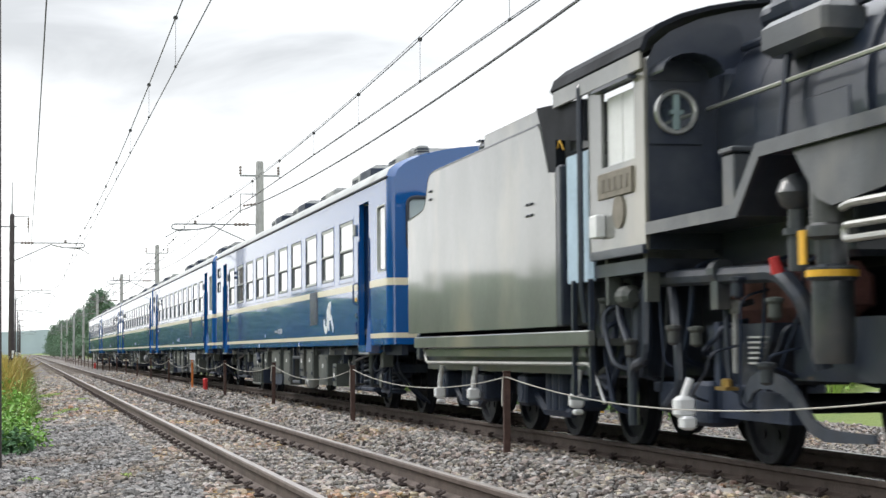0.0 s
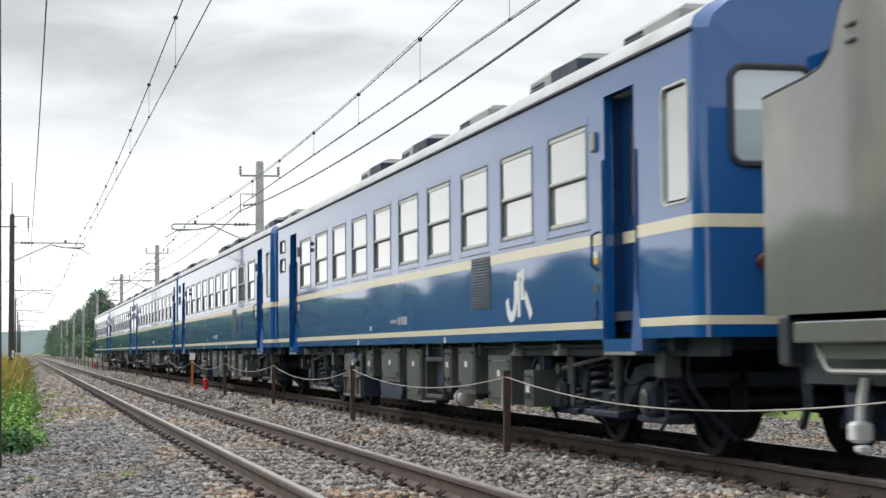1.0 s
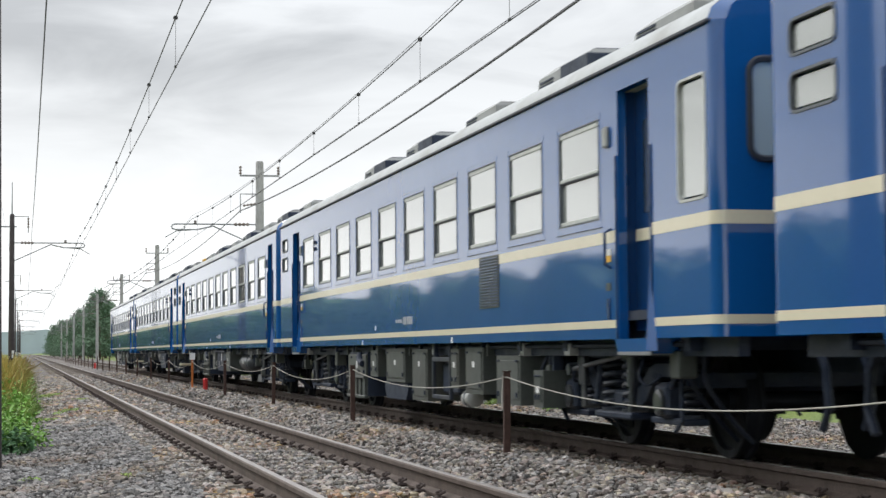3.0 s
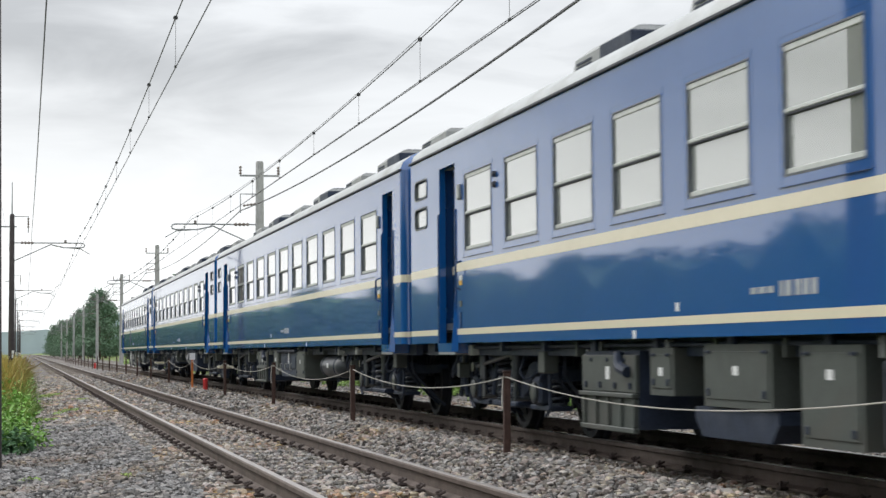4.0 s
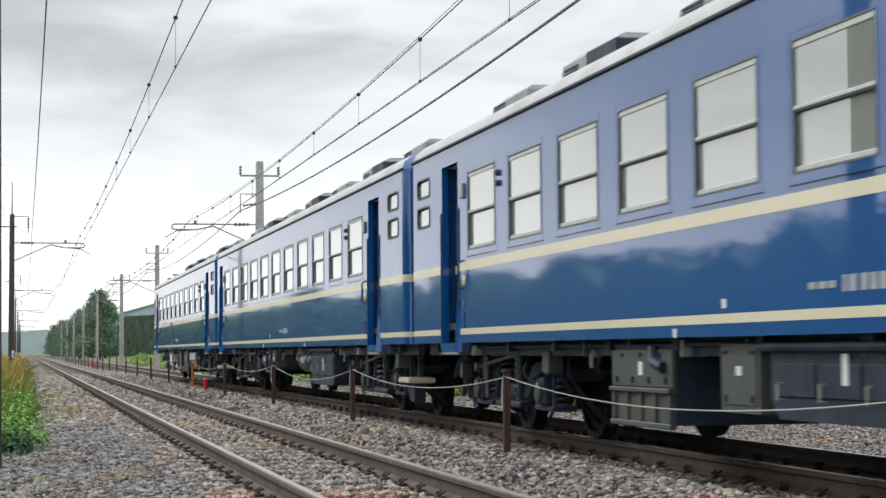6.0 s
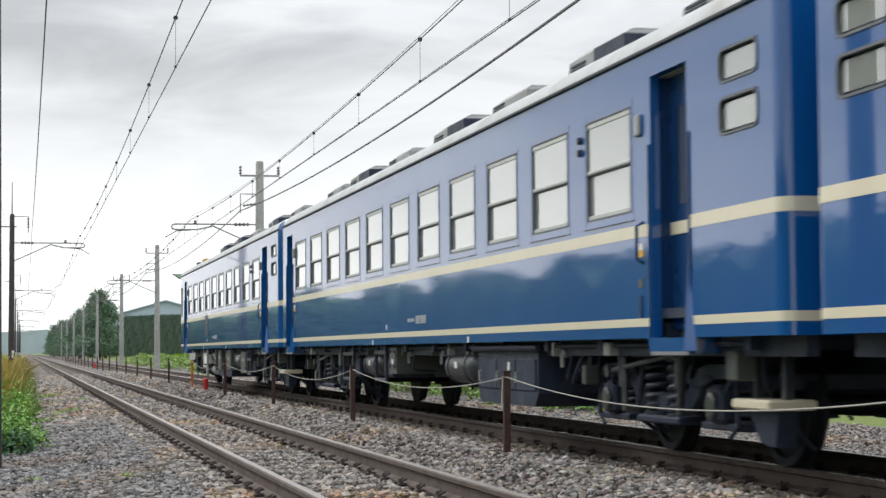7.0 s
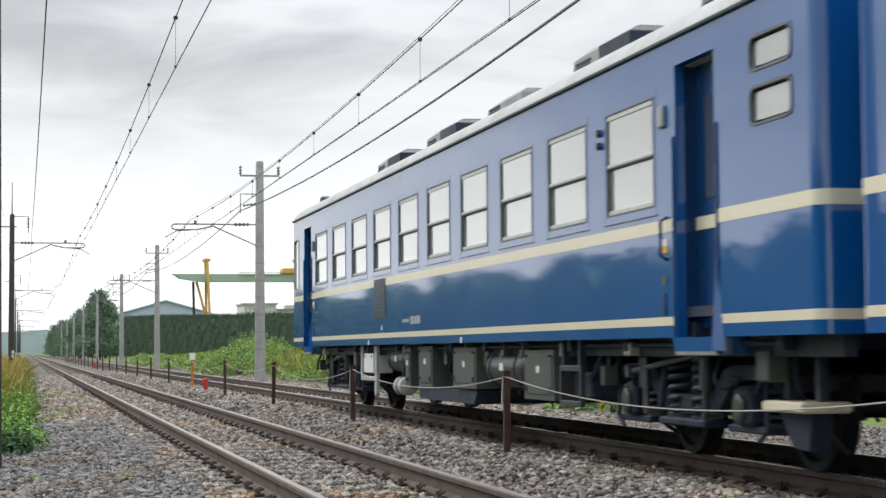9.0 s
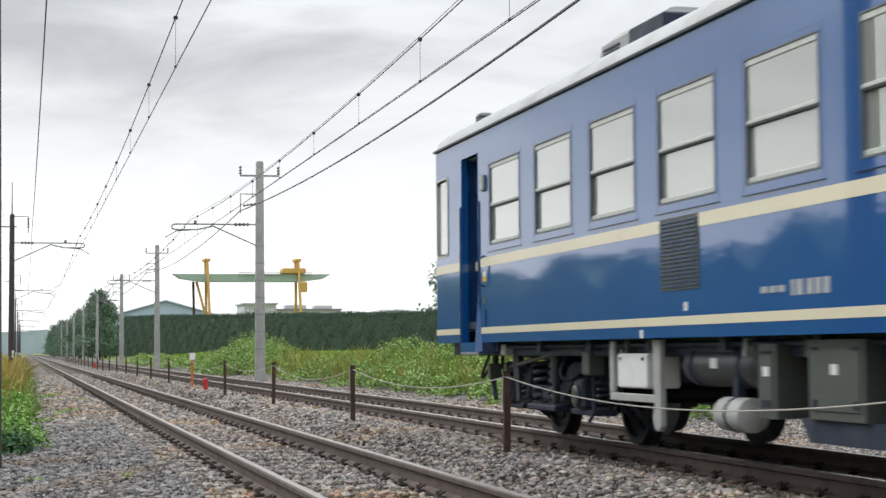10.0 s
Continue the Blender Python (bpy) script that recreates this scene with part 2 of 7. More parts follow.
LGREY = mat("worn_dark_grey_paint", (0.046, 0.054, 0.064), 0.4, 0, 0.25, 3, 40, 0.15, stain=(0.095, 0.092, 0.085), stain_scale=2.5, coat=0.4)
BARK = mat("bark", (0.10, 0.08, 0.06), 0.9, 0, 0.25, 6, 40, 0.6)
# wooded hill whose blue-grey is air haze held in the base colour
HILL = mat("haze_coloured_wooded_hill", (0.42, 0.50, 0.56), 0.95, 0, 0.1, 0.01, 0.05, 0)
CRANEG = mat("pale_green_girder_paint", (0.36, 0.47, 0.38), 0.55, 0, 0.1, 0.6, 5, 0.1)
CRANEY = mat("yellow_crane_paint", (0.62, 0.37, 0.09), 0.55, 0, 0.1, 0.6, 5, 0.1)
# shed colour lightened and blued to carry the haze of distance
SHEDROOF = mat("haze_paled_blue_grey_shed", (0.46, 0.55, 0.66), 0.7, 0, 0.06, 0.3, 5, 0.05)
SHEDWALL = mat("pale_building_wall", (0.55, 0.56, 0.54), 0.7, 0, 0.1, 0.3, 5, 0.1)
# ---- mesh helpers ----
class Solid:
    """Collects faces for one mesh."""

    def __init__(self):
        self.v, self.f = [], []

    def add(self, vs, fs):
        o = len(self.v)
        self.v += [tuple(p) for p in vs]
        self.f += [tuple(i + o for i in f) for f in fs]
        return self

    def box(self, x0, x1, y0, y1, z0, z1, c=0.0):
        if c <= 0:
            vs = [(x, y, z) for z in (z0, z1) for y in (y0, y1) for x in (x0, x1)]
            return self.add(vs, [(0, 2, 3, 1), (4, 5, 7, 6), (0, 1, 5, 4), (1, 3, 7, 5), (3, 2, 6, 7), (2, 0, 4, 6)])
        c = min(c, (x1 - x0) / 2.2, (y1 - y0) / 2.2, (z1 - z0) / 2.2)
        rings = []
        for z, k in ((z0, c), (z0 + c, 0), (z1 - c, 0), (z1, c)):
            a, b, p, q = x0 + k, x1 - k, y0 + k, y1 - k
            e = c * 0.7
            rings.append([(a + e, p, z), (b - e, p, z), (b, p + e, z), (b, q - e, z), (b - e, q, z), (a + e, q, z), (a, q - e, z), (a, p + e, z)])
        return self.rings(rings, True)

    def rings(self, rings, cap=True, closed=True):
        n = len(rings[0])
        vs = [p for r in rings for p in r]
        fs = []
        for i in range(len(rings) - 1):
            for j in range(n if closed else n - 1):
                k = (j + 1) % n
                fs.append((i * n + j, i * n + k, (i + 1) * n + k, (i + 1) * n + j))
        if cap:
            fs.append(tuple(range(n))[::-1])
            fs.append(tuple((len(rings) - 1) * n + j for j in range(n)))
        return self.add(vs, fs)

    def prism_y(self, prof, y0, y1):
        return self.rings([[(x, y0, z) for x, z in prof], [(x, y1, z) for x, z in prof]])

    def prism_x(self, prof, x0, x1):
        return self.rings([[(x0, y, z) for y, z in prof], [(x1, y, z) for y, z in prof]])

    def tube(self, pts, r, n=6, cap=True):
        pts = [Vector(p) for p in pts]
        rs = r if isinstance(r, (list, tuple)) else [r] * len(pts)
        rings, side = [], None
        for i, p in enumerate(pts):
            d = (pts[min(i + 1, len(pts) - 1)] - pts[max(i - 1, 0)]).normalized()
            if side is None:
                side = d.orthogonal().normalized()
            side = (side - d * side.dot(d)).normalized()
            o = d.cross(side)
            rings.append([tuple(p + (side * math.cos(2 * math.pi * k / n) + o * math.sin(2 * math.pi * k / n)) * rs[i]) for k in range(n)])
        return self.rings(rings, cap)

    def cyl(self, p0, p1, r, n=16, c=0.0):
        p0, p1 = Vector(p0), Vector(p1)
        if c:
            d = (p1 - p0).normalized() * c
            return self.tube([p0, p0 + d, p1 - d, p1], [r - c, r, r, r - c], n)
        return self.tube([p0, p1], r, n)

    def lathe_y(self, prof, cx, cz, n=24):
        """prof: (y, radius) along y."""
        return self.rings([[(cx + r * math.cos(2 * math.pi * k / n), y, cz + r * math.sin(2 * math.pi * k / n)) for k in range(n)] for y, r in prof])

    def lathe_z(self, prof, cx, cy, n=16):
        return self.rings([[(cx + r * math.cos(2 * math.pi * k / n), cy + r * math.sin(2 * math.pi * k / n), z) for k in range(n)] for z, r in prof])

    def mesh(self, name, material, smooth=0.0, weld=False):
        me = bpy.data.meshes.new(name)
        me.from_pydata(self.v, [], self.f)
        me.validate()
        bm = bmesh.new()
        bm.from_mesh(me)
        if weld:
            bmesh.ops.remove_doubles(bm, verts=bm.verts, dist=1e-4)
        bmesh.ops.recalc_face_normals(bm, faces=bm.faces)
        if smooth:
            for f in bm.faces:
                f.smooth = True
            lim = radians(smooth)
            for e in bm.edges:
                e.smooth = len(e.link_faces) == 2 and e.calc_face_angle(0) < lim
        bm.to_mesh(me)
        bm.free()
        me.materials.append(material)
        return me


def part(name, s, material, parent, label="", at=None, smooth=0.0):
    ob = new(name, s.mesh(name, material, smooth) if isinstance(s, Solid) else s)
    ob.parent = parent
    if at is not None:
        ob.matrix_basis = at
    if label:
        tagged(ob, label)
    return ob


def thing(name, label, category, group="", at=None, kind=""):
    ob = new(name)
    ob.empty_display_size = 0.3
    tagged(ob, label, category, group, kind)
    if at is not None:
        ob.matrix_basis = at
    return ob


def single(name, s, material, label, category="", group="", kind="", at=None, smooth=0.0):
    ob = new(name, s.mesh(name, material, smooth))
    tagged(ob, label, category, group, kind)
    if at is not None:
        ob.matrix_basis = at
    return ob


def wall(s, x_out, x_in, y0, y1, z0, z1, holes):
    """A side wall in the yz plane with rectangular holes cut right through it."""
    ys = sorted({y0, y1, *[h[0] for h in holes], *[h[1] for h in holes]})
    zs = sorted({z0, z1, *[h[2] for h in holes], *[h[3] for h in holes]})
    inside = lambda y, z: any(h[0] < y < h[1] and h[2] < z < h[3] for h in holes)
    for x in (x_out, x_in):
        for a, b in zip(ys, ys[1:]):
            for p, q in zip(zs, zs[1:]):
                if not inside((a + b) / 2, (p + q) / 2):
                    s.add([(x, a, p), (x, b, p), (x, b, q), (x, a, q)], [(0, 1, 2, 3)])
    for a, b, p, q in [*holes, (y0, y1, z0, z1)]:
        v = [(x, y, z) for x in (x_out, x_in) for y, z in ((a, p), (b, p), (b, q), (a, q))]
        s.add(v, [(0, 1, 5, 4), (1, 2, 6, 5), (2, 3, 7, 6), (3, 0, 4, 7)])


# ---- plan: lines along y; the camera at x = 0 ----
NEAR_X, TRAIN_X = 2.23, 5.81
SPEED, FRONT = 10.87, 21.7


def run(t):
    """How far the train has come: it gains a little speed in the first seconds."""
    return SPEED * t + 0.42 * max(0.0, 1 - t / 2.0) ** 2


# small unevenness of the run, in metres, by time
UNEVEN = {0.0: 0.0, 0.5: -0.13, 1.0: -0.09, 1.5: 0.21, 2.0: 0.01, 2.5: 0.0, 3.25: -0.05, 4.0: -0.13, 4.5: 0.03, 5.0: 0.0, 5.5: 0.0, 6.25: -0.06, 7.0: -0.16, 7.5: 0.0, 8.0: -0.23, 8.5: -0.27, 9.0: 0.23, 9.5: 0.0, 10.0: 0.0}


def train_rows(offset):
    return [(t, pose(TRAIN_X, FRONT + offset - run(t) - d, 0)) for t, d in UNEVEN.items()]


MOVERS = []
WHEELS = []
# ---- ground ----
def ground_z(x, y):
    """Cross-section of the formation: shoulder, two ballasted tracks, ditch, field."""
    pts = ((-400, -0.6), (-6, -0.6), (-0.6, -0.34), (0.6, -0.27), (1.0, -0.20), (3.4, -0.19), (3.75, -0.05), (4.15, -0.05), (4.6, -0.19), (7.3, -0.2), (8.4, -0.36), (9.6, -0.36), (10.4, -0.28), (12.8, 0.30), (18, 0.62), (40, 0.8), (120, 0.3), (400, -0.3))
    for (a, p), (b, q) in zip(pts, pts[1:]):
        if a <= x <= b:
            return p + (q - p) * (x - a) / (b - a)
    return pts[-1][1]


def strip(name, xs, ys, material, label, category, rough=0.0, smooth=True, lift=0.0):
    s = Solid()
    vs, fs = [], []
    for y in ys:
        for x in xs:
            z = ground_z(x, y) + lift
            if rough:
                z += rough * noise.noise((x * 2.2, y * 2.2, 0))
            vs.append((x, y, z))
    n = len(xs)
    for j in range(len(ys) - 1):
        for i in range(n - 1):
            fs.append((j * n + i, j * n + i + 1, (j + 1) * n + i + 1, (j + 1) * n + i))
    s.add(vs, fs)
    return single(name, s, material, label, category, kind="structure", smooth=60)


single_x = [-3500, -400, -60, -20, -6, -2, -0.6, 0.6, 3.4, 4, 4.6, 8.4, 9.6, 10.4, 12.8, 18, 40, 120, 400, 3500]
strip("ground", single_x, [-3000, -100, -20, 0, 20, 60, 150, 400, 1200, 4500], SOIL, "grassy field ground beside the railway", "ground", lift=-0.06)
strip("ballast_bed", [-0.55 + 0.3 * i for i in range(39)], [-40, -20, -5, 5, 9] + [10 + 0.3 * i for i in range(140)] + [55, 60, 70, 85, 100, 130, 160, 220, 300, 450, 700, 1100], BALLAST, "grey-brown crushed stone railway ballast bed", "ballast", 0.02, lift=-0.03)


def rail_profile(k=1.0):
    """Half outlines of a 50 kg rail with its top at z = 0."""
    h = [(0.0325, -0.010), (0.0325, -0.036), (0.011, -0.050), (0.008, -0.075), (0.009, -0.118), (0.0635, -0.138), (0.0635, -0.153)]
    return [(-0.024, -0.0), (0.024, -0.0)] + h + [(-x, z) for x, z in h[::-1]]


def rail(name, x, shine):
    t = thing(name, "rusty steel running rail on sleepers", "rail", "rails", kind="structure")
    a, b = -45, 1100
    s = Solid().prism_y([(x + px, pz - 0.0025) for px, pz in rail_profile()], a, b)
    part("rail_web", s, RAILSIDE, t)
    s = Solid().prism_y([(x - 0.024, -0.0025), (x + 0.024, -0.0025), (x + 0.022, 0.0), (x - 0.022, 0.0)], a, b)
    part("rail_head", s, RAILSHINE if shine else RAILTOP, t, "worn bright running surface")


for tx, shine in ((NEAR_X, False), (TRAIN_X, True)):
    for sx in (-1, 1):
        rail("rail", tx + sx * 0.566, shine)


def sleeper_mesh():
    s = Solid()
    r = []
    for x, w, h in ((-1.0, 0.12, -0.17), (-0.6, 0.12, -0.157), (-0.35, 0.11, -0.18), (0.35, 0.11, -0.18), (0.6, 0.12, -0.157), (1.0, 0.12, -0.17)):
        r.append([(x, -w, -0.30), (x, w, -0.30), (x, w * 0.82, h), (x, -w * 0.82, h)])
    s.rings(r)
    return s.mesh("sleeper", SLEEPER)


def fastening_mesh():
    s = Solid()
    for sx in (-1, 1):
        for side in (-1, 1):
            x = sx * 0.566 + side * 0.095
            s.box(x - 0.036, x + 0.036, -0.030, 0.030, -0.158, -0.132, 0.01)
            s.cyl((x + side * 0.01, 0, -0.13), (x + side * 0.01, 0, -0.100), 0.017, 6)
            s.tube([(x + side * 0.02, -0.05, -0.12), (x - side * 0.02, -0.05, -0.1), (x - side * 0.03, 0.0, -0.11), (x - side * 0.02, 0.05, -0.1), (x + side * 0.02, 0.05, -0.12)], 0.0095, 5)
    return s.mesh("rail_clips", CLIPM)


SLEEPER_MESH, CLIP_MESH = sleeper_mesh(), fastening_mesh()


def sleepers(tx):
    y, k = 8.0, 0
    while y < 75:
        ob = new("sleeper", SLEEPER_MESH)
        ob.matrix_basis = pose(tx, y, 0)
        tagged(ob, "weathered concrete sleeper half buried in ballast", "sleeper", "sleepers under the track", "structure")
        part("rail_clips", CLIP_MESH, None, ob)
        y += 0.62
    s = Solid()
    while y < 170:
        for sx in (-1, 1):
            for side in (-1, 1):
                x = tx + sx * 0.566 + side * 0.095
                s.box(x - 0.05, x + 0.05, y - 0.04, y + 0.04, -0.16, -0.10)
        s.box(tx - 1, tx + 1, y - 0.1, y + 0.1, -0.28, -0.165)
        y += 0.62
    single("far_sleepers", s, SLEEPER, "far concrete sleepers and clips in the ballast", "sleeper", kind="stuff")


sleepers(NEAR_X)
sleepers(TRAIN_X)
# ---- coaches ----
HALF, SILL, GUT, RIDGE = 1.45, 0.91, 2.99, 3.40
WZ0, WZ1, BAR = 1.84, 2.63, 2.215
PITCH, WW = 1.58, 1.066
ENDS = {"crew": dict(w1=2.40, door=(1.25, 1.95)), "toilet": dict(w1=2.70, door=(1.55, 2.27)), "plain": dict(w1=1.58, door=(0.56, 1.20))}


def roof_profile(n=14, half=HALF, gut=GUT, ridge=RIDGE):
    pts = []
    for i in range(n + 1):
        a = math.pi * i / n
        c, s_ = math.cos(a), math.sin(a)
        pts.append((-half * c, gut + (ridge - gut) * s_))
    return pts


def coach_layout(front, rear, n):
    L = ENDS[front]["w1"] + (n - 1) * PITCH + WW + ENDS[rear]["w1"]
    wins = [ENDS[front]["w1"] + i * PITCH for i in range(n)]
    d = ENDS[front]["door"]
    e = ENDS[rear]["door"]
    return L, wins, d, (L - e[1], L - e[0])


def bent(s, pts, r, n=8):
    """A pipe through the points with rounded bends."""
    pts = [Vector(p) for p in pts]
    out = [pts[0]]
    for a, b, c in zip(pts, pts[1:], pts[2:]):
        k = min(0.12, (b - a).length * 0.45, (c - b).length * 0.45)
        p, q = b + (a - b).normalized() * k, b + (c - b).normalized() * k
        for i in range(5):
            u = i / 4
            out.append(p * (1 - u) ** 2 + b * 2 * u * (1 - u) + q * u * u)
    out.append(pts[-1])
    return s.tube(out, r, n)


def window_meshes():
    """Unit window in a 1.066 x 0.79 opening; origin at its lower corner on the outer face, outside towards -x."""
    h = WZ1 - WZ0
    w, d0, d1 = 0.012, -0.004, 0.03
    t0, t1 = 0.040, 0.034
    fr = Solid().box(d0, d1, 0, WW, 0, w).box(d0, d1, 0, WW, h - w, h).box(d0, d1, 0, w, w, h - w).box(d0, d1, WW - w, WW, w, h - w)
    b = BAR - WZ0
    sash = Solid().box(0.004, 0.034, w, WW - w, b - 0.014, b, 0.003)
    meet = Solid().box(0.000, 0.030, w, WW - w, b, b + 0.026, 0.004)
    up = Solid().box(0.010, 0.016, w, WW - w, b + 0.026, h - w - t0)
    lo = Solid().box(0.026, 0.032, w, WW - w, w + t1, b - 0.014)
    top = Solid().box(0.002, 0.03, w, WW - w, h - w - t0, h - w, 0.004)
    low = Solid().box(0.008, 0.034, w, WW - w, w, w + t1, 0.004)
    lip = Solid().box(-0.012, 0.0, -0.06, WW + 0.06, -0.065, -0.060)
    e = 0.05
    rim = Solid().box(-0.0018, 0.001, -e, WW + e, h + e - 0.010, h + e).box(-0.0018, 0.001, -e, -e + 0.010, -0.05, h + e - 0.010).box(-0.0018, 0.001, WW + e - 0.010, WW + e, -0.05, h + e - 0.010)
    blind = Solid().box(0.075, 0.085, 0.0, WW, 0.0, h)
    return (fr.mesh("window_frame", FRAMEM), sash.mesh("sash_bar", GUTTER), up.mesh("upper_pane", GLASS), lo.mesh("lower_pane", GLASS), lip.mesh("sill_line", DOORBLUE), blind.mesh("blind", PANEBACK), top.mesh("top_rail", ALU), low.mesh("bottom_rail", ALU), rim.mesh("surround", BLUE), meet.mesh("meeting_rail", ALU))


WM = window_meshes()



def coil(x, y, z0, z1, r, w, turns):
    """A coil spring between two seats."""
    n = int(turns * 12)
    s = Solid().tube([(x + r * math.cos(2 * math.pi * i / 12), y + r * math.sin(2 * math.pi * i / 12), z0 + (z1 - z0) * i / n) for i in range(n + 1)], w, 6)
    s.lathe_z([(z0 - 0.035, r * 0.8), (z0 - 0.03, r * 1.25), (z0 - 0.005, r * 1.25)], x, y, 12)
    return s.lathe_z([(z1 + 0.005, r * 1.25), (z1 + 0.03, r * 1.25), (z1 + 0.035, r * 0.8)], x, y, 12)


def bogie_frame_mesh():
    s = Solid()
    for sx in (-1, 1):
        x = sx * 1.0
        for k in (-1, 1):
            s.prism_x([(k * 1.52, 0.56), (k * 1.52, 0.68), (k * 1.40, 0.72), (k * 0.85, 0.72), (k * 0.70, 0.69), (k * 0.50, 0.54), (k * 0.36, 0.50), (0, 0.50), (0, 0.36), (k * 0.42, 0.36), (k * 0.60, 0.42), (k * 0.78, 0.56), (k * 0.90, 0.62), (k * 1.40, 0.62)][::k], x - 0.08, x + 0.08)
            # axlebox with wings and its cap
            s.box(x - 0.15, x + 0.15, k * 1.15 - 0.14, k * 1.15 + 0.14, 0.31, 0.58, 0.035)
            s.box(x - 0.10, x + 0.10, k * 1.15 - 0.36, k * 1.15 + 0.36, 0.265, 0.315, 0.01)
            for e in (-0.27, 0.27):
                s.box(x - 0.09, x + 0.09, k * 1.15 + e - 0.09, k * 1.15 + e + 0.09, 0.60, 0.645, 0.01)
            # hanger links and safety strap
            s.tube([(x + sx * 0.09, k * 0.42, 0.80), (x + sx * 0.13, k * 0.47, 0.38)], 0.026, 6)
            s.tube([(x + sx * 0.10, k * 1.46, 0.62), (x + sx * 0.11, k * 1.50, 0.30), (x + sx * 0.11, k * 1.36, 0.22)], 0.018, 6)
        s.box(x - 0.18, x + 0.18, -0.52, 0.52, 0.76, 0.85, 0.02)
        s.box(x - 0.15, x + 0.15, -0.46, 0.46, 0.27, 0.33, 0.015)
        s.box(x + sx * 0.085 - 0.012, x + sx * 0.085 + 0.012, -0.10, 0.10, 0.38, 0.48, 0.006)
    s.box(-1.0, 1.0, -0.2, 0.2, 0.45, 0.78, 0.02)
    for k in (-1, 1):
        s.box(-1.0, 1.0, k * 1.49 - 0.05, k * 1.49 + 0.05, 0.54, 0.66, 0.01)
        for sx in (-1, 1):
            # brake block and hanger at the wheel
            s.prism_x([(k * 0.66, 0.26), (k * 0.60, 0.26), (k * 0.56, 0.60), (k * 0.64, 0.60), (k * 0.705, 0.43)][::k], sx * 0.58 - 0.05, sx * 0.58 + 0.05)
            s.box(sx * 0.58 - 0.02, sx * 0.58 + 0.02, k * 0.58 - 0.03, k * 0.58 + 0.03, 0.55, 0.75)
    return s.mesh("bogie_frame", UNDER)


SPRING_MESH = coil(0, 0, 0.345, 0.595, 0.068, 0.017, 4.5).mesh("axle_spring", BOGIEGREY, 40)
BOLSTER_MESH = coil(0, 0, 0.36, 0.735, 0.105, 0.022, 5.0).mesh("bolster_spring", BOGIEGREY, 40)


def wheelset_mesh(r=0.43, gauge=1.067, spokes=False):
    s = Solid()
    for sx in (-1, 1):
        x = sx * (gauge / 2)
        prof = [(x - sx * 0.035, r + 0.028), (x - sx * 0.005, r + 0.028), (x + sx * 0.01, r), (x + sx * 0.09, r - 0.003), (x + sx * 0.09, r - 0.06), (x + sx * 0.05, r - 0.075), (x + sx * 0.05, 0.14), (x + sx * 0.11, 0.12), (x + sx * 0.11, 0.0)]
        rings = [[(px, pr * math.cos(2 * math.pi * k / 28), pr * math.sin(2 * math.pi * k / 28)) for k in range(28)] for px, pr in prof[:-1]]
        s.rings(rings, True)
        for k in range(6):
            a = 2 * math.pi * k / 6
            s.cyl((x + sx * 0.05, 0.25 * math.cos(a), 0.25 * math.sin(a)), (x + sx * 0.062, 0.25 * math.cos(a), 0.25 * math.sin(a)), 0.035, 8)
    s.cyl((-0.75, 0, 0), (0.75, 0, 0), 0.075, 12)
    return s.mesh("wheelset", WHEELM, 40)


BOGIE_MESH, WHEELSET_MESH = bogie_frame_mesh(), wheelset_mesh()


def bogie(parent, y):
    b = part("bogie", BOGIE_MESH, None, parent, "dark steel two-axle bogie", pose(0, y, 0))
    for k in (-1, 1):
        w = part("wheelset", WHEELSET_MESH, None, b, at=pose(0, k * 1.15, 0.43))
        part("axlebox_cover", Solid().tube([(-1.14, k * 1.15, 0.43), (-1.175, k * 1.15, 0.43), (-1.185, k * 1.15, 0.43)], [0.10, 0.10, 0.07], 14), LGREY, b, "worn grey axlebox cover")
        for sx in (-1, 1):
            for e in (-0.27, 0.27):
                part("axle_spring", SPRING_MESH, None, b, "worn coil spring", pose(sx, k * 1.15 + e, 0))
            part("bolster_spring", BOLSTER_MESH, None, b, "large worn coil spring", pose(sx * 1.02, k * 0.25, 0))
        part("damper", Solid().cyl((-1.19, k * 0.60, 0.36), (-1.19, k * 0.64, 0.78), 0.026, 10).cyl((-1.19, k * 0.62, 0.54), (-1.19, k * 0.64, 0.78), 0.045, 10).cyl((-1.21, k * 0.60, 0.36), (-1.06, k * 0.60, 0.36), 0.02, 8), LGREY, b, "worn grey damper strut")
        part("brake_hose", bent(Solid(), [(-1.12, k * 0.78, 0.82), (-1.22, k * 0.84, 0.62), (-1.18, k * 0.92, 0.54), (-1.08, k * 0.98, 0.62)], 0.012), UNDER, b, "black looped brake hose")
        WHEELS.append((w, (0, k * 1.15, 0.43), 0.43))
    part("anchor_rod", Solid().cyl((-1.17, -0.50, 0.80), (-1.20, 0.92, 0.66), 0.022, 8).cyl((-1.21, -0.50, 0.80), (-1.05, -0.50, 0.80), 0.05, 10).cyl((-1.24, 0.92, 0.66), (-1.05, 0.92, 0.66), 0.05, 10), LGREY, b, "bolster anchor rod")


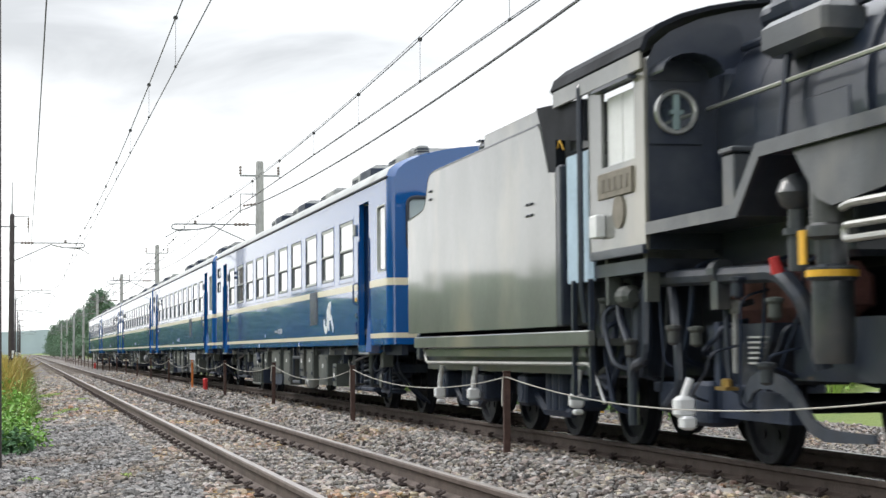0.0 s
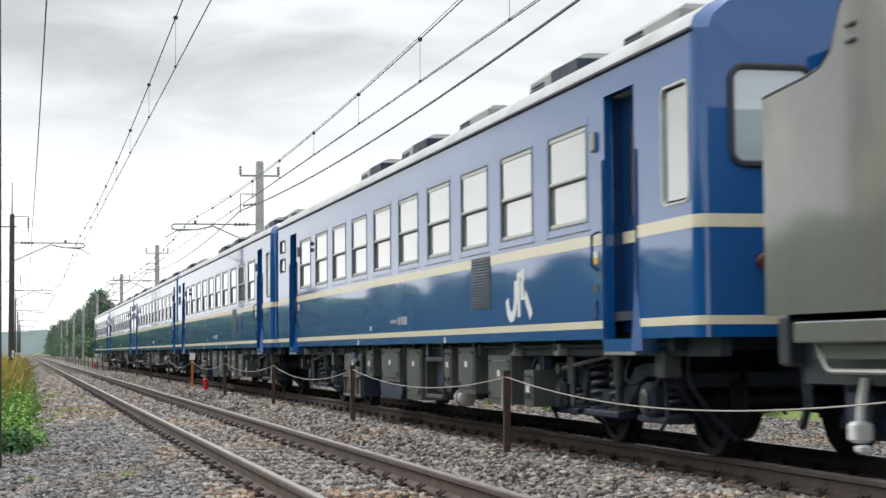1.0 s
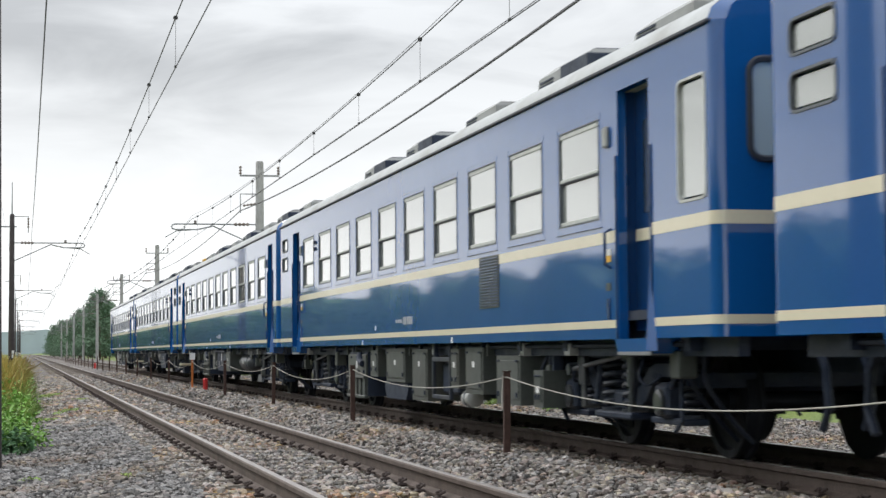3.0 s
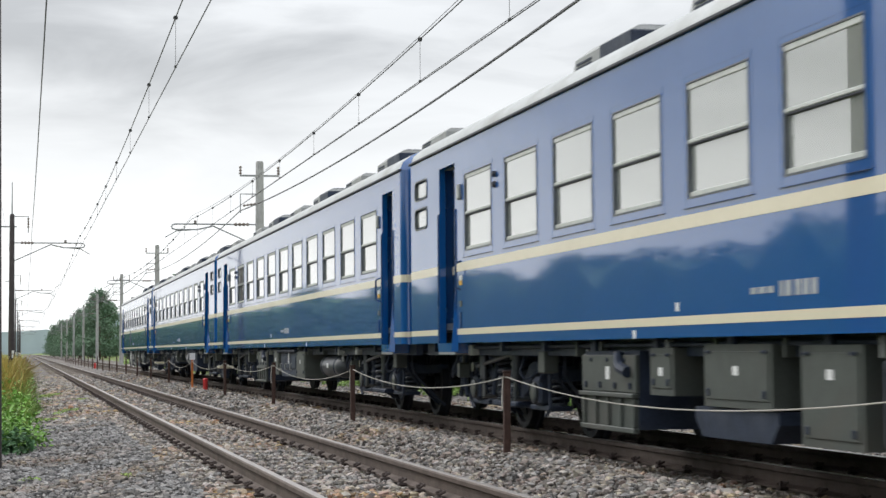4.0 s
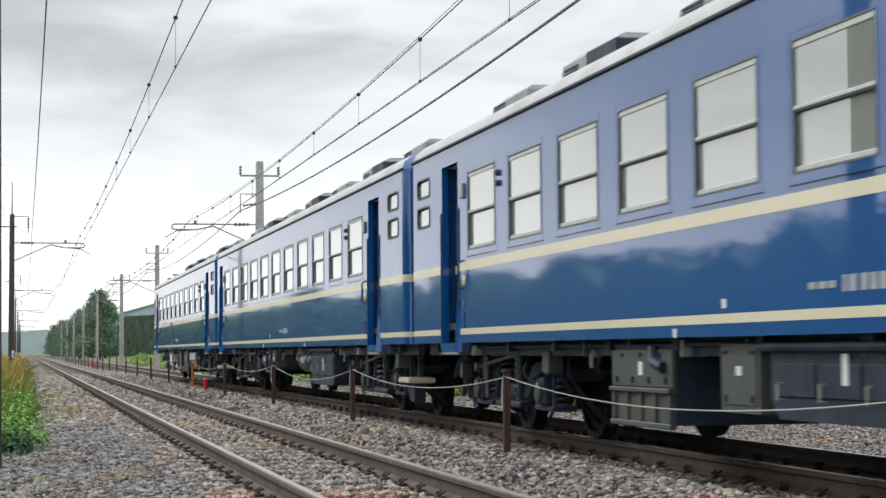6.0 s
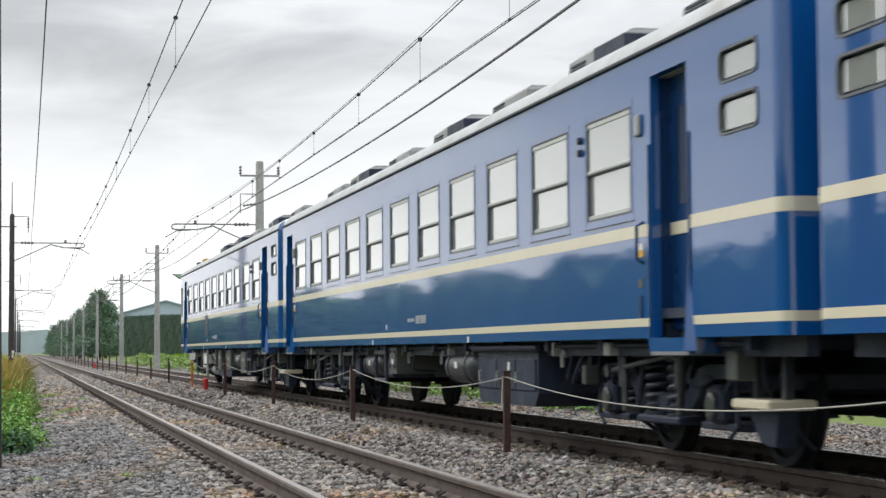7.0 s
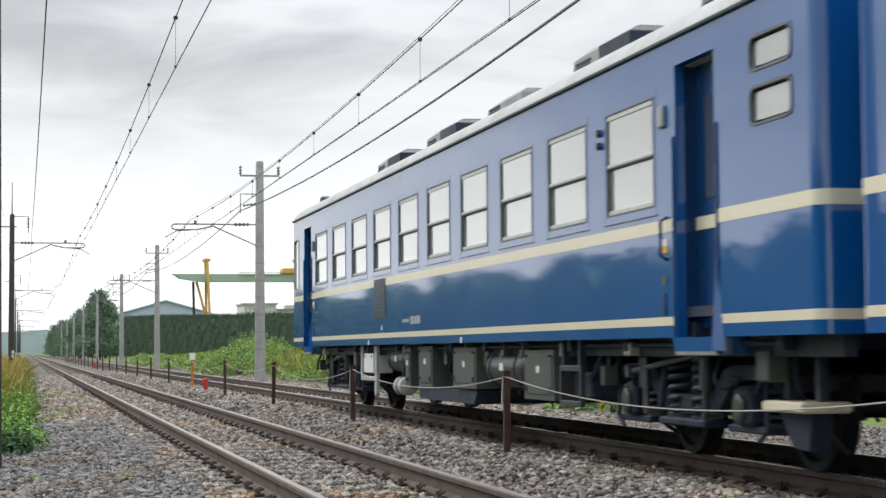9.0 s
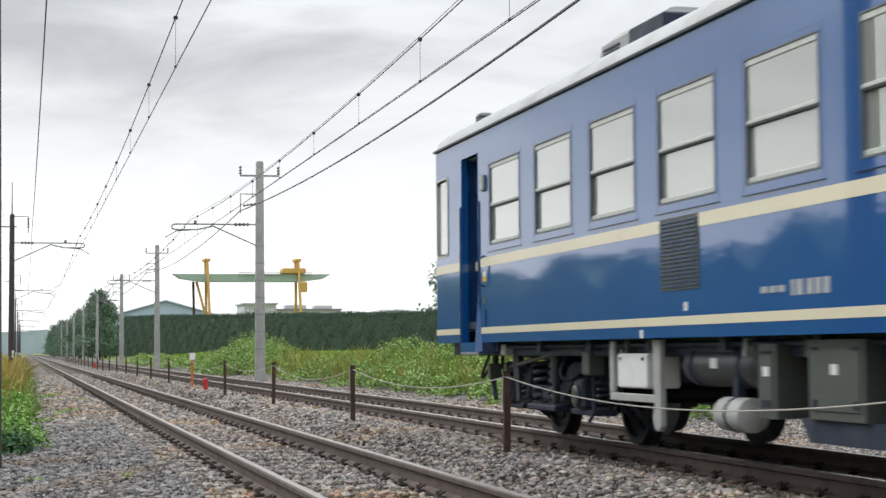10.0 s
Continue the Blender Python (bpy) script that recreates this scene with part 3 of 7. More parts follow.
def ac_unit(parent, y, dark):
    """A roof cooler: low louvred housing, or a taller wedge with a dark intake."""
    w, l, z0 = 0.70, (1.75 if dark else 1.50), GUT + 0.36
    top = 3.65 if dark else 3.615
    a, b = y - l / 2, y + l / 2
    s = Solid()
    s.rings([[(-w, a, z0), (w, a, z0), (w, b, z0), (-w, b, z0)], [(-w, a, top - 0.05), (w, a, top - 0.05), (w, b - 0.12, top - 0.07), (-w, b - 0.12, top - 0.07)], [(-w * 0.9, a + 0.04, top), (w * 0.9, a + 0.04, top), (w * 0.9, b - 0.45, top), (-w * 0.9, b - 0.45, top)]])
    u = part("roof_cooler", s, COOLER, parent, "grey metal roof cooler housing")
    if dark:
        g = Solid().box(-w - 0.012, w + 0.012, a - 0.012, y - 0.02, z0 + 0.02, top - 0.045, 0.01).box(-w * 0.86, w * 0.86, a + 0.06, y - 0.02, top - 0.02, top + 0.012, 0.01)
        part("intake", g, UNDER, u, "black intake grille")
    for i in range(4):
        zz = z0 + 0.05 + i * 0.04
        part("louvre", Solid().box(-w - 0.012, -w + 0.02, b - 0.62, b - 0.18, zz, zz + 0.02), UNDER, u)


def coach(name, label, front, rear, n, style, offset):
    L, wins, d0, d1 = coach_layout(front, rear, n)
    c = thing(name, label, "railway coach", "train coaches", pose(TRAIN_X, FRONT + offset, 0))
    body = Solid()
    R = 0.10
    doors = [d0, d1]
    for sx in (-1, 1):
        holes = [(w, w + WW, WZ0, WZ1) for w in wins]
        for a, b in doors:
            holes.append((a, b, SILL + 0.0, 2.785))
        for which, e in (("f", front), ("r", rear)):
            yy = (lambda a, b: (a, b)) if which == "f" else (lambda a, b: (L - b, L - a))
            if e == "crew":
                a, b = yy(0.14, 0.66)
                holes.append((a, b, 1.83, 2.66))
            if e == "toilet":
                a, b = yy(0.33, 0.95)
                holes.append((a, b, 2.20, 2.435))
                holes.append((a, b, 2.535, 2.75))
        wall(body, sx * HALF, sx * (HALF - 0.07), R, L - R, SILL, GUT, holes)
        # rounded corners to the ends
        for y, k in ((R, -1), (L - R, 1)):
            arc = [(sx * (HALF - R + R * math.cos(a)), y + k * R * math.sin(a)) for a in [math.pi / 2 * i / 5 for i in range(6)]]
            for (xa, ya), (xb, yb) in zip(arc, arc[1:]):
                body.add([(xa, ya, SILL), (xb, yb, SILL), (xb, yb, GUT), (xa, ya, GUT)], [(0, 1, 2, 3)])
    prof = roof_profile()
    for y, k in ((0.0, -1), (L, 1)):
        # end wall up to the roof line, with the gangway opening
        ring = [(x * (HALF - R) / HALF, y, z) for x, z in prof]
        pts = [(-(HALF - R), y, SILL)] + ring + [(HALF - R, y, SILL)]
        body.add(pts, [tuple(range(len(pts)))])
        inner = [(x, y - k * 0.10, z) for x, z in prof]
        for p, q, r_, s_ in zip(ring, ring[1:], inner[1:], inner):
            body.add([p, q, r_, s_], [(0, 1, 2, 3)])
    bd = part("body", body.mesh("body", BLUE, 35, True), None, c, "glossy blue painted steel body")
    # roof
    s = Solid()
    s.rings([[(x, y, z + 0.003) for x, z in prof] + [(x * 0.97, y, z - 0.05) for x, z in prof[::-1]] for y in (0.10, L - 0.10)])
    part("roof", s, ROOF, c, "light grey weathered curved roof", smooth=30)
    for sx in (-1, 1):
        s = Solid().box(sx * HALF - 0.025, sx * HALF + 0.025, 0.06, L - 0.06, GUT - 0.018, GUT + 0.010, 0.006)
        part("gutter", s, GUTTER, c)
    # floor, ceiling lining and partitions inside
    s = Solid().box(-HALF + 0.07, HALF - 0.07, 0.05, L - 0.05, 1.05, 1.12)
    part("floor_pan", s, UNDER, c)
    s = Solid().box(-HALF + 0.08, HALF - 0.08, 0.12, L - 0.12, 2.78, 2.82)
    part("ceiling_lining", s, DARKIN, c)
    for y in (d0[0] - 0.06, d0[1] + 0.02, d1[0] - 0.06, d1[1] + 0.02):
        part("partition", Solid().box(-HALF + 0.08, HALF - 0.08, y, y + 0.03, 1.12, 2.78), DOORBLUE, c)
    # windows
    for sx in (-1, 1):
        for w in wins:
            at = pose(-HALF, w, WZ0) if sx < 0 else pose(HALF, w + WW, WZ0, 0, 0, 180)
            wd = part("window", WM[0], None, c, at=at)
            for k, nm in ((1, "sash_bar"), (2, "upper_pane"), (3, "lower_pane"), (4, "sill_line"), (6, "top_rail"), (7, "bottom_rail"), (8, "surround"), (9, "meeting_rail")):
                part(nm, WM[k], None, wd)
            part("blind", WM[5], None, wd, "dark sheet behind the panes in place of the dim interior")
    # small and crew windows
    for which, e in (("f", front), ("r", rear)):
        for sx in (-1, 1):
            x0, x1 = (-HALF, -HALF + 0.07) if sx < 0 else (HALF - 0.07, HALF)
            yy = (lambda a, b: (a, b)) if which == "f" else (lambda a, b: (L - b, L - a))
            lst = [(0.14, 0.66, 1.83, 2.66)] if e == "crew" else [(0.33, 0.95, 2.20, 2.435), (0.33, 0.95, 2.535, 2.75)] if e == "toilet" else []
            for a, b, p, q in lst:
                a, b = yy(a, b)
                f = Solid()
                xo_, xi_ = (x0 - 0.008, x0 + 0.03) if sx < 0 else (x1 + 0.008, x1 - 0.03)

                def rim(k, rad):
                    cs = ((b - k - rad, q - k - rad, 0), (a + k + rad, q - k - rad, 90), (a + k + rad, p + k + rad, 180), (b - k - rad, p + k + rad, 270))
                    return [(cy + rad * math.cos(radians(g + 18 * n_)), cz + rad * math.sin(radians(g + 18 * n_))) for cy, cz, g in cs for n_ in range(6)]
                ro, ri = rim(-0.006, 0.070), rim(0.012, 0.056)
                ring_ = [[(x_, y_, z_) for y_, z_ in lp] for x_, lp in ((xi_, ro), (xo_, ro), (xo_, ri), (xi_, ri))]
                f.rings(ring_ + ring_[:1], False)
                corner = Solid()
                for gy, gz in ((a, p), (a, q), (b, p), (b, q)):
                    near = sorted(ri, key=lambda w_: abs(w_[0] - gy) + abs(w_[1] - gz))[:6]
                    near.sort(key=lambda w_: math.atan2(w_[1] - (p + q) / 2, w_[0] - (a + b) / 2))
                    corner.rings([[(x_, gy, gz)] + [(x_, y_, z_) for y_, z_ in near] for x_ in (xi_ * 0.999, (xi_ + xo_) / 2)])
                wd = part("end_window", f, FRAMEM if e == "toilet" else ALU, c)
                part("corner_fillet", corner, FRAMEM if e == "toilet" else ALU, wd)
                xm = -HALF + 0.02 if sx < 0 else HALF - 0.02
                part("pane", Solid().box(xm - 0.003, xm + 0.003, a + 0.03, b - 0.03, p + 0.03, q - 0.03), GLASS, wd)
                xb = -HALF + 0.09 if sx < 0 else HALF - 0.09
                part("blind", Solid().box(xb - 0.003, xb + 0.003, a, b, p, q), FROST if e == "toilet" else PANEBACK, wd)
    # doors, set back in their openings, with a foot step below
    for sx in (-1, 1):
        for a, b in doors:
            xo = sx * (HALF - 0.17)
            s = Solid().box(xo - 0.02, xo + 0.02, a - 0.05, b + 0.05, 0.97, 2.80, 0.005)
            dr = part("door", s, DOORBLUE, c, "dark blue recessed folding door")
            part("door_pane", Solid().box(xo + sx * 0.021 - 0.004, xo + sx * 0.021 + 0.004, a + 0.17, b - 0.17, 1.85, 2.55, 0.002), DARKGLASS, dr)
            s = Solid().box(xo + sx * 0.03 - 0.008, xo + sx * 0.03 + 0.008, a + 0.06, a + 0.08, 1.3, 2.1)
            part("grab_rail", s, STEELM, dr)
            s = Solid()
            x0, x1 = sorted((sx * (HALF + 0.004), sx * (HALF - 0.35)))
            s.rings([[(x0, a - 0.10, SILL), (x1, a - 0.10, SILL), (x1, b + 0.10, SILL), (x0, b + 0.10, SILL)], [(x0, a - 0.04, 0.80), (x1, a - 0.04, 0.80), (x1, b + 0.04, 0.80), (x0, b + 0.04, 0.80)]])
            part("door_step", s, BLUE, c, "blue foot step box under the door")
            x0, x1 = sorted((sx * (HALF + 0.012), sx * (HALF - 0.2)))
            part("step_tread", Solid().box(x0, x1, a - 0.02, b + 0.02, 0.79, 0.815), GALV, c, "worn metal tread")
            s = Solid()
            xq = sx * (HALF + 0.001)
            xf = sx * (HALF + 0.06)
            s.add([(xq, a - 0.01, 1.50), (xq, a - 0.13, 0.82), (xf, a - 0.05, 0.82), (xq, a + 0.06, 0.82)], [(0, 1, 2), (0, 2, 3), (1, 3, 2), (0, 3, 1)])
            part("door_flare", s, BLUE, c, "flared lower door jamb")
            for yy in (a - 0.05, b + 0.03):
                x0, x1 = sorted((sx * HALF, sx * (HALF + 0.012)))
                part("door_post", Solid().box(x0, x1, yy, yy + 0.02, SILL, 2.3, 0.003), DOORBLUE, c)
            yy = b + 0.18 if a < 3 else a - 0.22
            part("hand_rail", Solid().tube([(sx * HALF, yy, 1.45), (sx * (HALF + 0.05), yy, 1.48), (sx * (HALF + 0.05), yy, 1.72), (sx * HALF, yy, 1.75)], 0.012, 6), DOORBLUE, c)
    # cream stripes, broken at the doors
    for z0, z1, nm in ((1.645, 1.735, "waist_stripe"), (0.994, 1.055, "sill_stripe")):
        for sx in (-1, 1):
            ys = [R, doors[0][0] - 0.052, doors[0][1] + 0.052, doors[1][0] - 0.052, doors[1][1] + 0.052, L - R]
            x0, x1 = sorted((sx * (HALF - 0.002), sx * (HALF + 0.003)))
            for i, (a, b) in enumerate(zip(ys[::2], ys[1::2])):
                s = Solid().box(x0, x1, a, b, z0, z1)
                for y, k in ((R, -1),) if i == 0 else ((L - R, 1),) if i == 2 else ():
                    arc = [(sx * (HALF - R + (R + 0.003) * math.cos(q)), y + k * (R + 0.003) * math.sin(q)) for q in [math.pi / 2 * n_ / 5 for n_ in range(6)]]
                    s.rings([[(xa, ya, z0), (xa * 0.99, ya - k * 0.01, z0), (xa * 0.99, ya - k * 0.01, z1), (xa, ya, z1)] for xa, ya in arc])
                    xx = sorted((sx * (HALF - R), sx * 0.52))
                    yy = sorted((y + k * R - 0.002, y + k * (R + 0.003)))
                    s.box(xx[0], xx[1], yy[0], yy[1], z0, z1)
                part(nm, s, CREAM, c, "cream painted stripe")
            if nm == "waist_stripe":
                for a, b in doors:
                    xa = sorted((sx * (HALF - 0.142), sx * (HALF - 0.155)))
                    part(nm, Solid().box(xa[0], xa[1], a, b, z0, z1), CREAM, c, "cream painted stripe")
    # gangway bellows, end door, couplers and hoses
    for y, k, e in ((0, -1, front), (L, 1, rear)):
        s = Solid()
        for i in range(5):
            yy = y + k * (0.02 + i * 0.05)
            a, b = sorted((yy, yy + k * 0.03))
            s.box(-0.52, -0.42, a, b, 0.95, 2.85).box(0.42, 0.52, a, b, 0.95, 2.85).box(-0.42, 0.42, a, b, 2.75, 2.85)
        part("gangway", s, GUTTER, c, "black rubber gangway bellows")
        a, b = sorted((y + k * 0.004, y + k * 0.03))
        part("end_door", Solid().box(-0.40, 0.40, a, b, 0.98, 2.74, 0.005), DOORBLUE, c)
        if e == "crew":
            for sx in (-1, 1):
                loop = [(sx * 0.91 + gx * (0.20 + 0.09 * abs(math.cos(q))) , zc + gz * 0.09 * abs(math.sin(q))) for gx, gz, zc, q0 in ((1, 1, 2.64, 0), (-1, 1, 2.64, 1), (-1, -1, 2.16, 0), (1, -1, 2.16, 1)) for q in [math.pi / 2 * (q0 + (1 - 2 * q0) * i / 5) for i in range(6)]]
                yp = y + k * 0.012
                s = Solid().tube([(px_, yp, pz) for px_, pz in loop + loop[:2]], 0.024, 6)
                ew = part("end_window", s, GUTTER, c, "rounded end window in black rubber")
                part("pane", Solid().rings([[(px_, yy_, pz) for px_, pz in loop] for yy_ in (y + k * 0.003, y + k * 0.009)]), ENDGLASS, ew)
                part("tail_lamp", Solid().lathe_y([(y, 0.06), (y + k * 0.05, 0.06), (y + k * 0.06, 0.045)], sx * 0.98, 1.42, 14), LAMPRED, c, "unlit round tail lamp")
        s = Solid().box(-0.16, 0.16, *sorted((y - k * 0.4, y + k * 0.32)), 0.70, 0.98, 0.04)
        part("coupler", s, UNDER, c)
        for sx in (-0.75, -0.45, 0.45, 0.75):
            part("hose", Solid().tube([(sx, y, 0.85), (sx, y + k * 0.12, 0.7), (sx, y + k * 0.16, 0.45), (sx, y + k * 0.06, 0.3)], 0.03, 6), UNDER, c, "black rubber brake hose")
    # roof coolers
    for i, y in enumerate(style['roof']):
        ac_unit(c, y, style['kinds'][i] == 'B')
    for y, k, e in ((0, 1, front), (L, -1, rear)):
        if e == "crew":
            for sx in (-1, 1):
                a, b = sorted((y + k * 0.20, y + k * 0.38))
                v = part("roof_vent", Solid().box(sx * 0.95 - 0.07, sx * 0.95 + 0.07, a, b, 3.24, 3.405, 0.015), COOLER, c, "small louvred roof vent")
                for q in range(2):
                    part("louvre", Solid().box(sx * 0.95 - 0.075, sx * 0.95 + 0.075, a - 0.006, b + 0.006, 3.315 + q * 0.035, 3.333 + q * 0.035), UNDER, v)
    # underframe
    s = Solid()
    for sx in (-1, 1):
        s.box(sx * 1.22 - 0.04, sx * 1.22 + 0.04, 0.1, L - 0.1, 0.78, SILL + 0.12)
    for i in range(14):
        yy = 0.8 + i * (L - 1.6) / 13
        s.box(-1.35, 1.35, yy - 0.05, yy + 0.05, 0.82, 1.02)
    s.box(-0.22, 0.22, 0.3, L - 0.3, 0.66, 1.02)
    part("underframe", s, UNDER, c, "black steel underframe")
    for y in (3.05, L - 3.05):
        bogie(c, y)
    underfloor(c, L, style)
    side_marks(c, L, wins, doors, front, rear, style)
    MOVERS.append((c, offset))
    return L


def plate_box(c, a, b, z0, z1, m=None, label="grey-green sheet steel equipment box", chamfer=0.0, tag=True):
    """An underfloor box with a lid seam, hinges, catches and hangers on the side that faces out."""
    x0, x1 = -1.36, -0.62
    k = chamfer
    prof = [(a, z0), (b, z0), (b, z1 - k), (b - k, z1), (a + k, z1), (a, z1 - k)] if k else [(a, z0), (b, z0), (b, z1), (a, z1)]
    bx = part("equipment_box", Solid().prism_x(prof, x0, x1), m or BOXGREY, c, label)
    part("lid", Solid().box(x0 - 0.010, x0 + 0.002, a + 0.045, b - 0.045, z0 + 0.05, z1 - 0.045 - k * 0.6, 0.004), m or BOXGREY, bx, "proud steel lid")
    for y in (a + 0.10, b - 0.10):
        part("hinge", Solid().cyl((x0 - 0.014, y - 0.035, z1 - 0.05 - k * 0.6), (x0 - 0.014, y + 0.035, z1 - 0.05 - k * 0.6), 0.011, 6), UNDER, bx)
        part("catch", Solid().box(x0 - 0.022, x0 - 0.008, y - 0.018, y + 0.018, z0 + 0.07, z0 + 0.12, 0.004), UNDER, bx)
        part("hanger", Solid().box(-1.24, -1.16, y - 0.022, y + 0.022, z1 - 0.01, 0.95), UNDER, bx)
    if tag:
        ym = (a + b) / 2
        part("tag", Solid().box(x0 - 0.013, x0 - 0.009, ym - 0.045, ym + 0.045, z1 - 0.20, z1 - 0.14), WHITEM, bx, "small white tag")
    return bx


def rib_case(c, a, b, z0, z1):
    """A tall generator case: a plain upper panel over a ribbed radiator bay."""
    x0, zm = -1.37, z0 + (z1 - z0) * 0.46
    bx = part("generator_case", Solid().prism_x([(a, z0 + 0.04), (b, z0), (b, z1), (a, z1)], x0 + 0.03, 0.9), UNDER, c, "dark generator case")
    part("upper_panel", Solid().box(x0, x0 + 0.04, a, b, zm + 0.02, z1 - 0.03, 0.010), BOXGREY, bx, "grey-green upper panel")
    part("ledge", Solid().box(x0 - 0.03, x0 + 0.03, a, b, zm - 0.015, zm + 0.02, 0.006), BOXGREY, bx)
    part("lower_panel", Solid().box(x0 + 0.012, x0 + 0.04, a + 0.02, b - 0.02, z0 + 0.05, zm - 0.015), BOXGREY, bx, "grey-green lower panel")
    for i in range(5):
        y = a + 0.02 + (b - a - 0.10) * i / 4
        part("rib", Solid().box(x0 - 0.012, x0 + 0.02, y, y + 0.06, z0 + 0.05, zm - 0.015, 0.008), BOXGREY, bx)
    part("bottom_rail", Solid().box(x0 - 0.02, x0 + 0.03, a, b, z0 + 0.01, z0 + 0.05, 0.006), BOXGREY, bx)
    for i in range(4):
        y = a + 0.12 + (b - a - 0.24) * i / 3
        part("catch", Solid().box(x0 - 0.016, x0, y - 0.02, y + 0.02, zm + 0.05, zm + 0.10, 0.004), UNDER, bx)
    part("tag", Solid().box(x0 - 0.005, x0 + 0.002, (a + b) / 2 - 0.05, (a + b) / 2 + 0.04, z1 - 0.22, z1 - 0.12), WHITEM, bx, "small white tag")
    for i in range(3):
        y = a + 0.25 + i * (b - a - 0.5) / 2
        part("bolt", Solid().cyl((x0 - 0.012, y, z1 - 0.07), (x0 + 0.002, y, z1 - 0.07), 0.016, 8), UNDER, bx)
    part("filler", bent(Solid(), [(x0 - 0.01, a + 0.35, z1 - 0.02), (x0 - 0.03, a + 0.30, z1 - 0.12), (x0 - 0.02, a + 0.12, z1 - 0.16)], 0.045), UNDER, bx, "dark drooping filler duct")


def frame_case(c, a, b, z0, z1):
    """A dark recess behind an open frame of angle steel."""
    bx = part("gear_frame", Solid().box(-1.36, -1.32, a, b, z1 - 0.05, z1, 0.006).box(-1.36, -1.32, a, a + 0.04, z0, z1 - 0.05, 0.006).box(-1.36, -1.32, b - 0.04, b, z0, z1 - 0.05, 0.006).box(-1.36, -1.32, a + 0.04, b - 0.04, z0, z0 + 0.045, 0.006), BOGIEGREY, c, "worn angle-steel frame")
    part("gear_block", Solid().box(-1.25, -0.6, a + 0.06, b - 0.06, z0 + 0.05, z1 - 0.06, 0.03), UNDER, bx, "black gear block")
    for y in (a + 0.04, b - 0.10):
        part("hanger", Solid().box(-1.35, -1.30, y, y + 0.06, z1 - 0.002, 0.95), UNDER, bx)


def big_case(c, a, b, z0, z1):
    """A long black battery or compressor case with rounded lower corners."""
    k = 0.12
    bx = part("battery_case", Solid().prism_x([(a, z0 + k), (a + k, z0), (b - k, z0), (b, z0 + k), (b, z1), (a, z1)], -1.33, 0.9), UNDER, c, "long black underfloor case")
    n = max(2, int((b - a) / 0.55))
    for i in range(n):
        y0, y1 = a + 0.06 + (b - a - 0.12) * i / n, a + 0.03 + (b - a - 0.12) * (i + 1) / n
        if z1 - z0 > 0.3:
            part("cover", Solid().box(-1.345, -1.328, y0, y1, z0 + 0.14, z1 - 0.08, 0.006), UNDER, bx)
            part("handle", Solid().tube([(-1.345, y1 - 0.10, z1 - 0.2), (-1.375, y1 - 0.10, z1 - 0.2), (-1.375, y1 - 0.10, z1 - 0.3), (-1.345, y1 - 0.10, z1 - 0.3)], 0.008, 5), STEELM, bx)
    if z1 - z0 < 0.3:
        return
    part("conduit", Solid().tube([(-1.36, a - 0.1, z1 + 0.02), (-1.36, b + 0.1, z1 + 0.02)], 0.03, 8), UNDER, bx, "black conduit")
    part("tag", Solid().box(-1.352, -1.345, a + 0.42 * (b - a), a + 0.42 * (b - a) + 0.07, z0 + 0.22, z0 + 0.40), WHITEM, bx, "small white tag")


def canister(c, y, z, r, l):
    t = part("air_filter", Solid().lathe_y([(y - l / 2, r * 0.5), (y - l / 2 + 0.03, r), (y + l / 2 - 0.05, r), (y + l / 2, r * 0.7)], -1.24, z, 14), PALEGREY, c, "pale cylindrical air filter", smooth=40)
    part("hanger", Solid().box(-1.27, -1.21, y - 0.03, y + 0.03, z + r - 0.01, 0.92), UNDER, t)
    part("clip", Solid().lathe_y([(y - 0.015, r + 0.006), (y + 0.015, r + 0.006)], -1.24, z, 14), UNDER, t)


def bracket_frame(c, a, b):
    """A pale hanging bracket with a rounded foot, a cross bar and a valve box."""
    t = part("valve_bracket", Solid().prism_x([(a, 0.90), (a + 0.16, 0.90), (a + 0.13, 0.42), (a + 0.17, 0.34), (a + 0.13, 0.26), (a + 0.06, 0.24), (a, 0.28)], -1.38, -1.34).box(-1.37, -1.34, a + 0.13, b, 0.44, 0.50, 0.006).box(-1.37, -1.34, b - 0.09, b, 0.50, 0.90, 0.006), PALEGREY, c, "pale grey hanging valve bracket")
    part("valve_box", Solid().box(-1.36, -1.10, a + 0.34, b - 0.16, 0.54, 0.80, 0.012), WHITEM, t, "white valve box")
    for y in (a + 0.42, b - 0.24):
        part("valve_bolt", Solid().cyl((-1.37, y, 0.76), (-1.355, y, 0.76), 0.014, 6), UNDER, t)


def guard_board(c):
    """A cream board on a rusty bracket ahead of the leading bogie."""
    t = part("guard_board", Solid().box(-1.26, -0.92, 0.70, 1.30, 0.435, 0.505, 0.015), CREAM, c, "worn cream guard board")
    part("bracket", Solid().prism_x([(0.76, 0.434), (1.24, 0.434), (1.06, 0.22), (0.82, 0.20)], -1.16, -1.02), UNDER, t, "dark plate bracket")
    for y in (0.74, 1.20):
        part("hanger", Solid().box(-1.12, -1.06, y, y + 0.06, 0.50, 0.92), BOGIEGREY, t)


